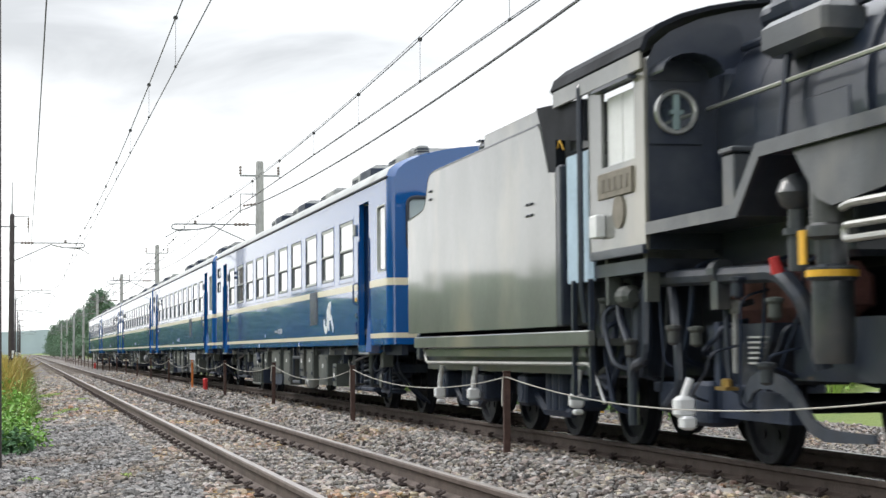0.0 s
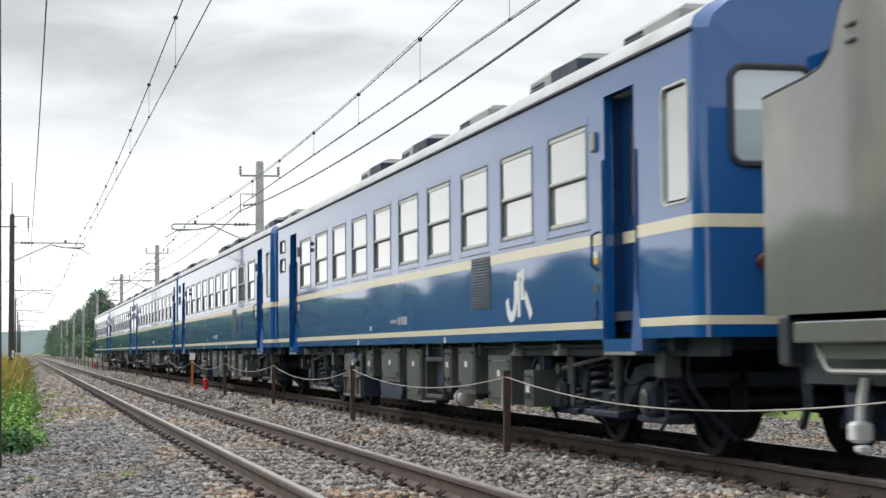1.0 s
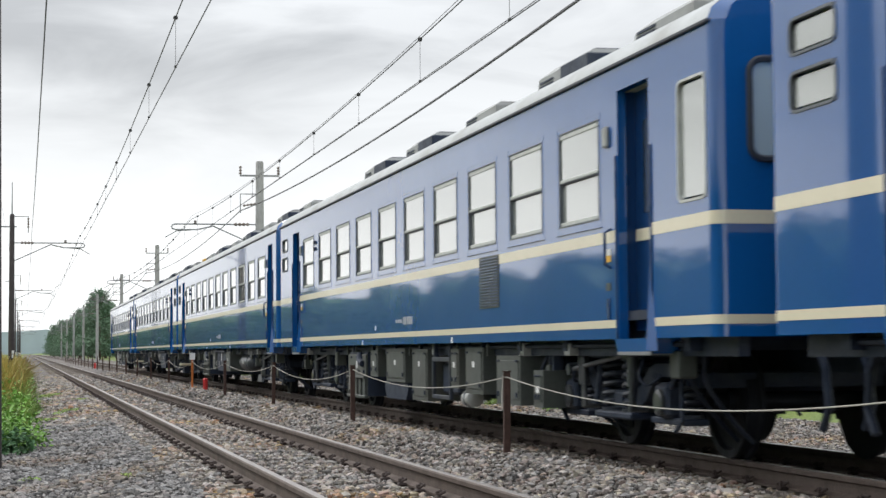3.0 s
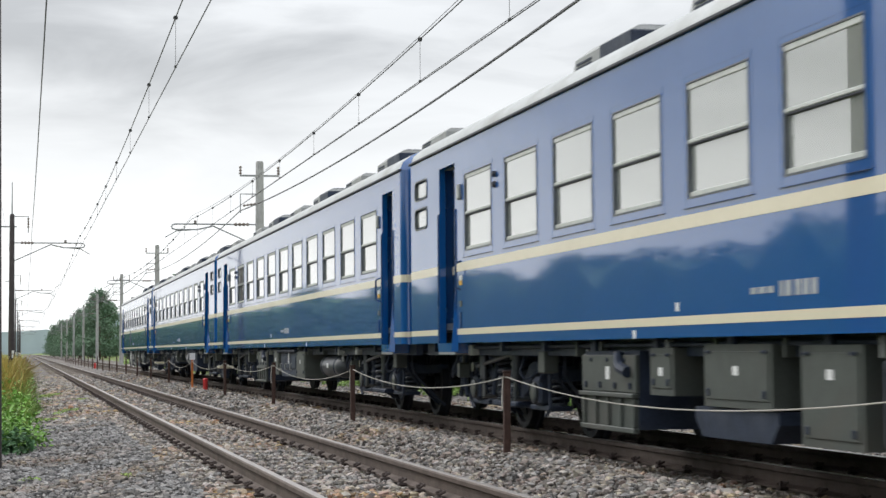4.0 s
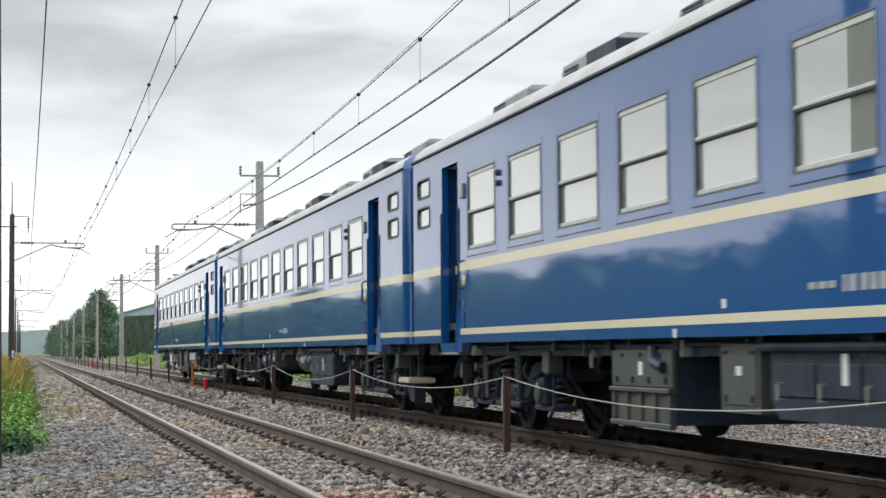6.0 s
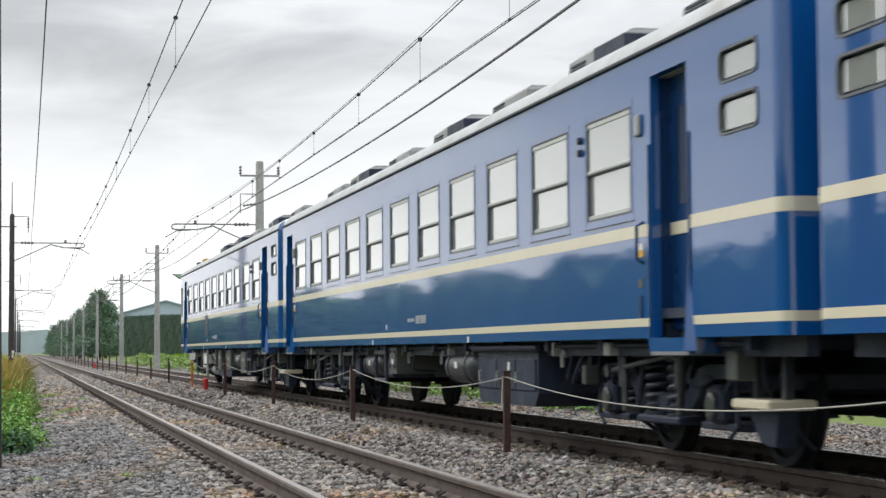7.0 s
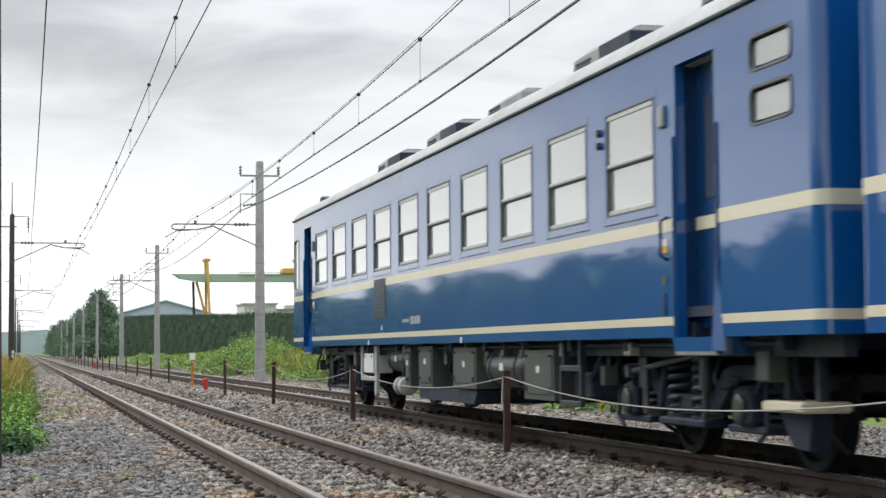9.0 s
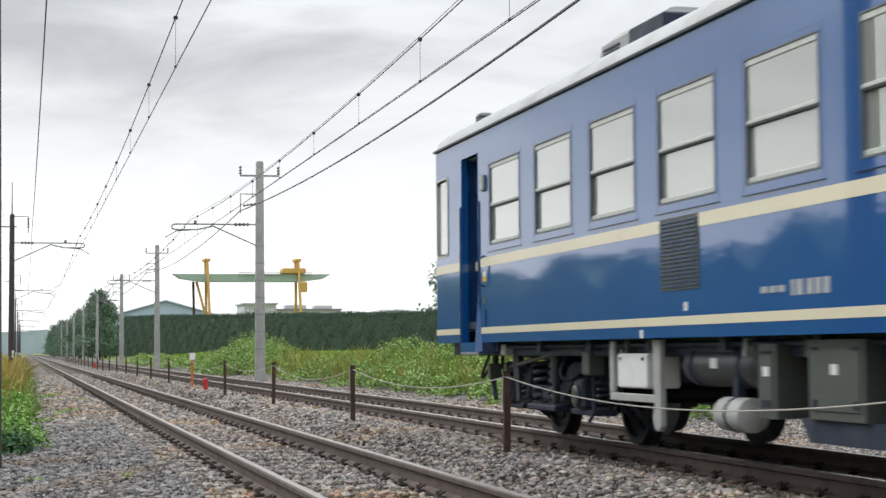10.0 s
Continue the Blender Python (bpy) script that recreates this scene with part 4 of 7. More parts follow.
def tank(c, y0, y1, z, r, x=-1.14):
    s = Solid().lathe_y([(y0, 0.02), (y0 + 0.03, r * 0.6), (y0 + 0.10, r * 0.93), (y0 + 0.16, r), (y1 - 0.16, r), (y1 - 0.10, r * 0.93), (y1 - 0.03, r * 0.6), (y1, 0.02)], x, z, 24)
    t = part("air_tank", s, TANKM, c, "dark grey cylindrical air tank", smooth=40)
    for yy in (y0 + 0.3, y1 - 0.3):
        part("strap", Solid().lathe_y([(yy, r + 0.008), (yy + 0.05, r + 0.008)], x, z, 20).box(x - 0.03, x + 0.03, yy, yy + 0.05, z + r - 0.01, 0.95), UNDER, t)
    part("drain_cock", Solid().cyl((x, (y0 + y1) / 2, z - r - 0.07), (x, (y0 + y1) / 2, z - r + 0.01), 0.02, 8), UNDER, t)
    part("tag", Solid().box(x - r - 0.006, x - r + 0.03, (y0 + y1) / 2 - 0.06, (y0 + y1) / 2 + 0.06, z - 0.02, z + 0.05), WHITEM, t, "small white tag")


KINDS = {"box": plate_box, "rib": rib_case, "frame": frame_case, "case": big_case}


def underfloor(c, L, style):
    def Y(a, b):
        return (a, b) if style["dir"] > 0 else (L - b, L - a)
    for kind, a, b, z0, z1 in style["items"]:
        KINDS[kind](c, *Y(a, b), z0, z1)
    for a, b, z, r in style["tanks"]:
        tank(c, *Y(a, b), z, r)
    for y, z, r, l in style.get("cans", ()):
        canister(c, sum(Y(y, y)) / 2, z, r, l)
    if style.get("board"):
        guard_board(c)
    for a, b in style.get("brackets", ()):
        a, b = Y(a, b)
        bracket_frame(c, a, b)
    # plain black masses added to keep the space under the floor dark
    for a, b, z0 in style["core"]:
        a, b = Y(a, b)
        part("core_filler", Solid().box(-0.72, 0.72, a, b, z0, 0.92, 0.03), UNDER, c, "black filler mass that darkens the space between underfloor gear")
        part("far_filler", Solid().box(0.75, 1.30, a + 0.15, b - 0.2, z0 + 0.04, 0.86, 0.03), UNDER, c, "black filler mass on the far side")
    # brake cylinder, levers and pull rods between the bogies
    rnd = random.Random(int(L * 100) + len(style["items"]))
    bc = part("brake_cylinder", Solid().lathe_y([(4.72, 0.05), (4.75, 0.13), (5.05, 0.13), (5.08, 0.15), (5.12, 0.15), (5.13, 0.04), (5.35, 0.03)], -0.95, 0.66, 16), UNDER, c, "black brake cylinder", smooth=35)
    part("push_rod", Solid().cyl((-0.95, 5.3, 0.66), (-0.95, 5.75, 0.62), 0.022, 8), STEELM, bc)
    for x, z in ((-1.30, 0.865), (-1.18, 0.80), (1.28, 0.84)):
        part("air_pipe", Solid().tube([(x, 0.8, z), (x, L - 0.8, z)], 0.020, 6), UNDER, c)
    for i in range(9):
        y = 4.9 + (L - 9.8) * (i + 0.5 * rnd.random()) / 9
        part("pipe_clamp", Solid().box(-1.335, -1.16, y - 0.02, y + 0.02, 0.775, 0.90, 0.005), BOXGREY if i % 3 else PALEGREY, c)
    for i in range(6):
        y = 4.8 + rnd.random() * (L - 9.8)
        z = 0.52 + 0.16 * rnd.random()
        part("drop_pipe", bent(Solid(), [(-1.20, y, 0.90), (-1.24, y + 0.02, z + 0.12), (-1.22, y + 0.20, z), (-0.9, y + 0.30, z - 0.02)], 0.016), UNDER, c)
        part("isolating_cock", Solid().cyl((-1.28, y + 0.1, 0.80), (-1.20, y + 0.1, 0.80), 0.035, 8).box(-1.30, -1.27, y + 0.09, y + 0.11, 0.68, 0.80, 0.004), STEELM if i % 2 else PALEGREY, c)
    # gear round each bogie: sanding pipes, dampers, hoses and spring plank ends
    for e in (0, 1):
        yb = 3.05 if e == 0 else L - 3.05
        for k, dy in enumerate((-1.9, -1.62, 1.55, 1.78)):
            y = yb + dy
            part("sand_pipe", bent(Solid(), [(-1.08, y, 0.92), (-1.10, y, 0.60), (-0.80, y + (0.2 if dy < 0 else -0.2), 0.30), (-0.60, y + (0.3 if dy < 0 else -0.3), 0.14)], 0.018), UNDER, c)
            if k % 2 == 0:
                part("hose", bent(Solid(), [(-1.16, y + 0.10, 0.88), (-1.26, y + 0.16, 0.62), (-1.22, y + 0.36, 0.52), (-1.10, y + 0.48, 0.66)], 0.015), UNDER, c, "black rubber hose")
        part("junction_box", Solid().box(-1.30, -1.16, yb - 1.95, yb - 1.76, 0.62, 0.82, 0.012), BOXGREY, c, "grey junction box")
        part("junction_box", Solid().box(-1.34, -1.20, yb + 0.55, yb + 0.70, 0.78, 0.89, 0.012), PALEGREY, c, "pale junction box")
        part("levelling_valve", Solid().box(-1.26, -1.14, yb + 1.42, yb + 1.52, 0.54, 0.70, 0.01).cyl((-1.2, yb + 1.47, 0.68), (-1.2, yb + 1.47, 0.90), 0.014, 6), BOXGREY, c, "grey levelling valve")


def emblem(c, y0):
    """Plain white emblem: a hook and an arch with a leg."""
    def ribbon(pts, w):
        s = Solid()
        v = []
        for i, (y, z) in enumerate(pts):
            a, b = pts[max(i - 1, 0)], pts[min(i + 1, len(pts) - 1)]
            d = Vector((b[0] - a[0], b[1] - a[1])).normalized()
            v.append([(-HALF - 0.004, y - d.y * w, z + d.x * w), (-HALF - 0.004, y + d.y * w, z - d.x * w), (-HALF + 0.002, y + d.y * w, z - d.x * w), (-HALF + 0.002, y - d.y * w, z + d.x * w)])
        return s.rings(v)
    arc = lambda cy, cz, r, a0, a1: [(cy + r * math.cos(radians(a)), cz + r * math.sin(radians(a))) for a in np.linspace(a0, a1, 10)]
    e = part("emblem", ribbon([(y0 + 0.56, 1.46), (y0 + 0.57, 1.27)] + arc(y0 + 0.72, 1.27, 0.135, 185, 345) + [(y0 + 0.87, 1.30)], 0.05), WHITEM, c, "white painted emblem")
    part("emblem_arch", ribbon([(y0 + 0.46, 1.13), (y0 + 0.48, 1.51), (y0 + 0.32, 1.515)] + arc(y0 + 0.26, 1.415, 0.10, 90, -60) + [(y0 + 0.40, 1.325)], 0.045), WHITEM, e)
    part("emblem_leg", ribbon([(y0 + 0.26, 1.33), (y0 + 0.06, 1.13)], 0.045), WHITEM, e)


def side_marks(c, L, wins, doors, front, rear, style):
    F = (lambda y: y) if style["dir"] > 0 else (lambda y: L - y)
    # running number as plain bars
    n0 = style["num"]
    for k, (a, w) in enumerate(((0.0, 0.10), (0.13, 0.10), (0.26, 0.09), (0.44, 0.05), (0.52, 0.09), (0.66, 0.08), (0.77, 0.08), (0.88, 0.08))):
        y = n0 + 0.92 - a
        part("number_bar", Solid().box(-HALF - 0.004, -HALF + 0.002, y - w, y, 1.165 if k < 3 else 1.140, 1.205 if k < 3 else 1.232), NUMBERM, c)
    for y, z in ((n0 + 3.1, 0.94), (n0 - 2.0, 0.94), (n0 + 2.2, 1.12)):
        part("jack_mark", Solid().box(-HALF - 0.004, -HALF + 0.002, y - 0.03, y + 0.03, z - 0.03, z + 0.03), WHITEM, c, "small white mark")
    if style.get("vent"):
        a, b = sorted((F(style["vent"]), F(style["vent"] + 0.75)))
        v = part("vent", Solid().box(-HALF - 0.006, -HALF + 0.002, a, b, 1.235, 1.738, 0.002), BOXGREY, c, "dark louvred vent panel")
        for i in range(17):
            z = 1.255 + i * 0.028
            part("slat", Solid().box(-HALF - 0.014, -HALF - 0.004, a + 0.03, b - 0.03, z, z + 0.011), DOORBLUE, v)
    for e, o in ((front, lambda y: y), (rear, lambda y: L - y)):
        d = ENDS[e]["door"]
        y = o(d[1] + 0.24)
        part("side_lamp", Solid().box(-HALF - 0.03, -HALF, y - 0.05, y + 0.05, 2.38, 2.54, 0.015), PALEGREY, c, "small white door lamp")
        part("label_plate", Solid().box(-HALF - 0.005, -HALF + 0.001, y - 0.06, y + 0.06, 1.55, 1.60), WHITEM, c)
        part("label_plate", Solid().box(-HALF - 0.005, -HALF + 0.001, y - 0.06, y + 0.06, 1.50, 1.548), YELLOW, c, "yellow label")
        part("route_plate", Solid().box(-HALF - 0.006, -HALF + 0.001, y - 0.05, y + 0.05, 1.28, 1.34), BOXGREY, c)
        part("route_plate", Solid().box(-HALF - 0.012, -HALF + 0.001, y - 0.03, y + 0.03, 1.06, 1.22), DOORBLUE, c)
        if e == "toilet":
            y = o(3.92)
            for z in (2.41, 2.51):
                part("marker_light", Solid().tube([(-HALF + 0.01, y, z), (-HALF - 0.03, y, z)], [0.035, 0.028], 10), GUTTER, c, "small dark marker light")
    if style.get("logo"):
        emblem(c, 3.98)


GENSTYLE = dict(dir=1, items=[("box", 4.32, 4.62, 0.32, 0.65), ("box", 5.07, 5.92, 0.32, 0.78), ("box", 6.45, 7.17, 0.39, 0.86), ("box", 7.48, 7.84, 0.43, 0.85), ("frame", 7.90, 8.76, 0.30, 0.76), ("box", 8.99, 9.80, 0.26, 0.85), ("box", 10.22, 11.35, 0.45, 0.86), ("case", 10.2, 11.6, 0.24, 0.44), ("box", 11.93, 12.42, 0.50, 0.84), ("rib", 12.72, 14.04, 0.19, 0.82)], tanks=[], cans=[(7.40, 0.33, 0.09, 0.36)], core=[(5.0, 9.9, 0.48), (10.0, 14.0, 0.40)], num=9.4, vent=5.45, roof=(3.0, 5.85, 9.1, 12.4, 15.5), kinds='ABABB')
TAILSTYLE = dict(dir=-1, board=1, items=[("box", 8.64, 8.92, 0.40, 0.86), ("box", 9.38, 10.1, 0.42, 0.88), ("box", 11.1, 12.1, 0.44, 0.86), ("box", 13.9, 14.84, 0.39, 0.83), ("case", 9.2, 12.0, 0.28, 0.42), ("frame", 15.0, 15.6, 0.36, 0.70)], tanks=[(12.2, 13.72, 0.655, 0.185), (7.0, 8.45, 0.72, 0.15)], cans=[(8.05, 0.40, 0.115, 0.5)], brackets=[(5.75, 6.92)], core=[(7.6, 11.0, 0.52), (12.2, 15.6, 0.56)], num=10.55, vent=7.15, roof=(3.0, 6.2, 9.6, 12.65, 16.0), kinds='ABABB')
PLAINSTYLE = dict(dir=1, items=[("rib", 12.84, 14.16, 0.25, 0.86), ("box", 11.30, 11.94, 0.42, 0.86), ("box", 8.20, 9.12, 0.40, 0.83), ("case", 9.3, 11.2, 0.40, 0.82)], tanks=[(5.40, 7.10, 0.60, 0.17)], core=[(7.6, 14.0, 0.50)], num=9.45, roof=(1.6, 4.55, 7.4, 10.65, 13.7, 16.8, 19.6), kinds='ABABABA')
CASESTYLE = dict(dir=1, board=1, items=[("case", 5.63, 7.80, 0.32, 0.83), ("box", 11.77, 12.21, 0.55, 0.87), ("frame", 12.5, 13.2, 0.44, 0.84), ("frame", 14.8, 15.6, 0.42, 0.82)], tanks=[(8.15, 9.50, 0.66, 0.18), (13.25, 14.5, 0.66, 0.16)], core=[(5.6, 7.8, 0.45), (11.8, 16.0, 0.50)], num=9.75, roof=(2.9, 5.85, 8.9, 11.75, 14.8, 17.8, 20.2), kinds='ABABABA')
COACHES = [("coach", "blue passenger coach with cream stripes, crew compartment end and white emblem", "crew", "toilet", 10, dict(GENSTYLE, logo=1)), ("coach", "blue passenger coach with cream stripes and louvred crew end", "crew", "toilet", 10, GENSTYLE), ("coach", "blue passenger coach with cream stripes and end door", "plain", "toilet", 11, PLAINSTYLE), ("coach", "blue passenger coach with cream stripes and lavatory window end", "toilet", "plain", 11, CASESTYLE), ("coach", "rearmost blue passenger coach with cream stripes and tail lamps", "toilet", "crew", 10, TAILSTYLE)]
STARTS = (0.42, 21.68, 42.50, 64.09, 85.72)
for (nm, lab, f_, r_, n_, st), off in zip(COACHES, STARTS):
    coach(nm, lab, f_, r_, n_, st, off)
# ---- tender and steam locomotive; local y = 0 at the tender's front ----
LOCO_OFF = -6.68


def tender():
    t = thing("tender", "black riveted tender with sky sheen painted into its streaked sides, coupled behind the engine", "tender", at=pose(TRAIN_X, FRONT + LOCO_OFF, 0))
    prof = [(0.03, 1.03), (6.08, 1.03), (6.08, 2.36), (5.45, 2.40), (5.25, 2.43), (5.12, 2.50), (5.05, 2.62), (4.98, 2.74), (4.88, 2.79), (4.70, 2.81), (0.56, 2.81), (0.47, 2.74), (0.24, 2.36), (0.03, 2.34)]
    for sx in (-1, 1):
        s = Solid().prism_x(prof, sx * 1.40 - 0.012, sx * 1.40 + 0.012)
        sd = part("side_sheet", s, TENDER, t, "streaked black side sheet with grey sky sheen in its colour")
        s = Solid().tube([(sx * 1.40, y, z) for y, z in prof[2:11]], 0.016, 6)
        part("beading", s, LOCO, sd)
        for y, w, z in ((0.74, 0.07, 2.02), (0.86, 0.07, 2.02), (0.74, 0.07, 2.12), (0.86, 0.07, 2.12), (4.80, 0.10, 2.50), (4.80, 0.10, 2.59)):
            part("lamp_bracket", Solid().box(sx * 1.42 - 0.012, sx * 1.42 + 0.012, y, y + w, z, z + 0.022, 0.004), LOCO, sd)
        s = Solid().prism_x([(0.55, 2.80), (2.66, 2.80), (2.66, 2.97), (0.55, 2.97)], sx * 1.34 - 0.012, sx * 1.34 + 0.012)
        part("coal_board", s, TENDER, t, "plain steel coal board on the tank top")
        part("front_pillar", Solid().box(sx * 1.35 - 0.06, sx * 1.35 + 0.06, -0.10, 0.03, 1.03, 2.40, 0.02), LOCO, t)
        part("front_hood", Solid().prism_x([(0.64, 2.97), (0.46, 2.74), (0.25, 2.33), (0.04, 2.35), (0.05, 2.62), (-0.80, 2.52), (-0.80, 2.86), (0.07, 2.93)], sx * 1.385 - 0.015, sx * 1.33 + 0.015), ROOFBLK, t, "black curved hood sheet")
        part("footplate_edge", Solid().box(sx * 1.42 - 0.03, sx * 1.42 + 0.03, -0.95, 5.60, 0.86, 0.985, 0.01), TENDER, t, "edge of the frame plate with pale sky reflection in its colour")
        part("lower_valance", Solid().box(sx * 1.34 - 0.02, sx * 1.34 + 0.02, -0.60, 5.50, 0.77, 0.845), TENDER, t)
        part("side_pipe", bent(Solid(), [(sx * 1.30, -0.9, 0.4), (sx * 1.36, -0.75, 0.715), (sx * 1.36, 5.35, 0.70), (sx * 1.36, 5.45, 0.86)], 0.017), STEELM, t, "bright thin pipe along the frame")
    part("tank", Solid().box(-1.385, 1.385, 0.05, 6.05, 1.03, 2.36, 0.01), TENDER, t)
    part("coal_space", Solid().box(-1.3, 1.3, 0.6, 4.7, 2.36, 2.78), TENDER, t)
    s = Solid()
    rnd = random.Random(5)
    for i in range(160):
        x, y, k = rnd.uniform(-1.2, 1.2), rnd.uniform(0.6, 2.6), rnd.uniform(0.06, 0.14)
        z = 2.76 + 0.12 * (1 - abs(x) / 1.3)
        s.lathe_z([(z - k, k * 0.4), (z - k * 0.2, k), (z + k * 0.4, k * 0.8), (z + k * 0.8, k * 0.2)], x, y, 5)
    tagged(part("coal", s, COAL, t, "heap of black coal lumps"), kind="stuff")
    part("water_hatch", Solid().lathe_z([(2.76, 0.2), (2.86, 0.2), (2.88, 0.16)], -0.7, 3.3, 16).box(-0.78, -0.62, 3.0, 3.6, 2.86, 2.89), LOCO, t)
    part("tank_lamp", Solid().lathe_y([(2.74, 0.055), (3.0, 0.07), (3.06, 0.06)], -1.25, 2.89, 14).box(-1.28, -1.22, 2.84, 2.92, 2.76, 2.86).box(-1.33, -1.17, 2.95, 3.10, 2.95, 2.965), LOCO, t, "small black work lamp")
    s = Solid().box(-1.2, 1.2, -0.3, 6.0, 0.62, 0.86)
    part("frame", s, LOCO, t)
    part("rear_beam", Solid().box(-1.3, 1.3, 6.0, 6.16, 0.72, 1.03, 0.02), LOCO, t)
    part("coupler", Solid().box(-0.15, 0.15, 6.1, 6.7, 0.72, 0.96, 0.04), LOCO, t)
    for y in (1.25, 4.55):
        b = part("bogie", Solid().box(-1.05, 1.05, y - 0.15, y + 0.15, 0.36, 0.66), UNDER, t, "dark arch-bar bogie")
        for sx in (-1, 1):
            x = sx * 1.02
            s = Solid().tube([(x, y - 1.15, 0.62), (x, y - 0.75, 0.64), (x, y - 0.3, 0.74), (x, y + 0.3, 0.74), (x, y + 0.75, 0.64), (x, y + 1.15, 0.62)], 0.045, 6)
            s.tube([(x, y - 1.1, 0.56), (x, y - 0.4, 0.26), (x, y + 0.4, 0.26), (x, y + 1.1, 0.56)], 0.045, 6)
            for k in (-1, 1):
                s.box(x - 0.13, x + 0.13, y + k * 0.86 - 0.15, y + k * 0.86 + 0.15, 0.30, 0.60, 0.03)
                s.cyl((x - 0.14 * 1, y + k * 0.86, 0.43), (x + 0.16, y + k * 0.86, 0.43), 0.09, 10)
            for e in (-0.2, 0.0, 0.2):
                s.cyl((x, y + e, 0.28), (x, y + e, 0.72), 0.075, 10)
            part("side_frame", s, UNDER, b)
        for k in (-1, 1):
            w = part("wheelset", WHEELSET_MESH, None, b, at=pose(0, y + k * 0.86, 0.43))
            WHEELS.append((w, (0, y + k * 0.86, 0.43), 0.43))
    for y, z in ((0.0, 0.44), (3.6, 0.42), (5.15, 0.40)):
        s = bent(Solid(), [(-1.22, y, 0.66), (-1.25, y, 0.52), (-1.25, y + 0.03, z - 0.10)], 0.028)
        s.box(-1.31, -1.19, y - 0.035, y + 0.065, z - 0.10, z + 0.02, 0.02).box(-1.29, -1.21, y - 0.06, y + 0.02, z - 0.16, z - 0.11, 0.015)
        part("hose_coupling", s, WHITEM, t, "white painted hose coupling")
    MOVERS.append((t, LOCO_OFF))


def arc_roof(y0, y1, half, eave, ridge, thick=0.03, n=14):
    s = Solid()
    p = roof_profile(n, half, eave, ridge)
    s.rings([[(x, y, z) for x, z in p] + [(x * 0.98, y, z - thick) for x, z in p[::-1]] for y in (y0, y1)])
    return s


def locomotive():
    t = thing("steam_locomotive", "black steam locomotive with grey-lit cab side and exposed pipework", "locomotive", at=pose(TRAIN_X, FRONT + LOCO_OFF, 0))
    c = None
    for sx in (-1, 1):
        cab = Solid()
        wall(cab, sx * 1.40, sx * 1.37, -2.20, -0.86, 1.56, 2.97, [(-1.98, -1.20, 2.25, 2.84)])
        side = part("cab" if sx < 0 else "cab_side", cab, TENDER, c or t, "black steel cab side with grey sky sheen in its colour")
        c = c or side
    for sx in (-1, 1):
        s = Solid()
        for a, b in ((-1.96, -1.60), (-1.58, -1.22)):
            s.box(sx * 1.35 - 0.004, sx * 1.35 + 0.004, a, b, 2.25, 2.80)
        part("window_shutter", s, WHITEM, c, "pale closed cab window sash")
        part("window_hood", Solid().box(sx * 1.43 - 0.04, sx * 1.43 + 0.04, -2.05, -1.15, 2.84, 2.865), LOCO, c)
        part("number_plate", Solid().box(sx * 1.41 - 0.012, sx * 1.41 + 0.012, -1.95, -1.15, 2.00, 2.20, 0.004), CASTM, c, "worn cast plate")
        for k in range(5):
            part("plate_bar", Solid().box(sx * 1.424 - 0.004, sx * 1.424 + 0.004, -1.88 + k * 0.14, -1.81 + k * 0.14, 2.05, 2.15), PLATEM, c)
        part("builder_plate", Solid().tube([(sx * 1.40, -1.62, 1.88), (sx * 1.415, -1.62, 1.88)], 0.13, 20), CASTM, c, "round worn maker's plate")
        part("tool_box", Solid().box(sx * 1.44 - 0.04, sx * 1.44 + 0.04, -1.28, -1.10, 1.70, 1.88, 0.01), WHITEM, c, "small white box")
        part("lower_edge", Solid().box(sx * 1.405 - 0.02, sx * 1.405 + 0.02, -2.2, -0.95, 1.53, 1.60, 0.005), LOCO, c)
        part("hand_rail", Solid().tube([(sx * 1.40, -0.73, 1.05), (sx * 1.43, -0.73, 1.3), (sx * 1.43, -0.73, 2.95), (sx * 1.36, -0.73, 3.10)], 0.026, 8), LOCO, c)
        part("roof_fascia", Solid().box(sx * 1.425 - 0.012, sx * 1.425 + 0.012, -2.22, 0.0, 2.88, 3.04, 0.006), TENDER, c, "dull grey roof side panel")
    part("cab_roof", arc_roof(-2.28, 0.04, 1.45, 3.03, 3.45), ROOFBLK, c, "black curved cab roof")
    part("rain_strip", Solid().tube([(-1.3, y, 3.06 + 0.03 * math.sin(y)) for y in np.linspace(-2.2, 0, 8)], 0.02, 6), LOCO, c)
    fw = Solid().prism_y([(-1.39, 1.56), (1.39, 1.56), (1.39, 2.97)] + [(x * 0.96, z - 0.02) for x, z in roof_profile(12, 1.42, 2.97, 3.42)[::-1]] + [(-1.39, 2.97)], -2.20, -2.17)
    f = part("front_sheet", fw, LOCO, c, "black cab front sheet")
    for sx in (-1, 1):
        ring = [(sx * 1.16 + 0.15 * math.cos(a), -2.225, 2.57 + 0.15 * math.sin(a)) for a in [2 * math.pi * i / 24 for i in range(25)]]
        part("window_ring", Solid().tube(ring, 0.022, 6), STEELM, f, "bright round window ring")
        part("clear_view_pane", Solid().lathe_y([(-2.215, 0.15), (-2.205, 0.15)], sx * 1.16, 2.57, 24), DARKGLASS, f)
        part("wiper_bracket", Solid().box(sx * 1.16 - 0.025, sx * 1.16 + 0.025, -2.25, -2.21, 2.43, 2.70, 0.008).box(sx * 1.16 - 0.05, sx * 1.16 + 0.05, -2.25, -2.22, 2.55, 2.58), BRACKETM, f, "pale blue-green bracket")
        part("visor", arc_roof(-2.50, -2.2, 0.24, 2.84, 2.98, 0.015, 8), LOCO, f, at=pose(sx * 1.12, 0, 0))
        part("panel", Solid().box(sx * 1.16 - 0.2, sx * 1.16 + 0.2, -2.215, -2.2, 2.33, 2.80, 0.004), LOCO, f)
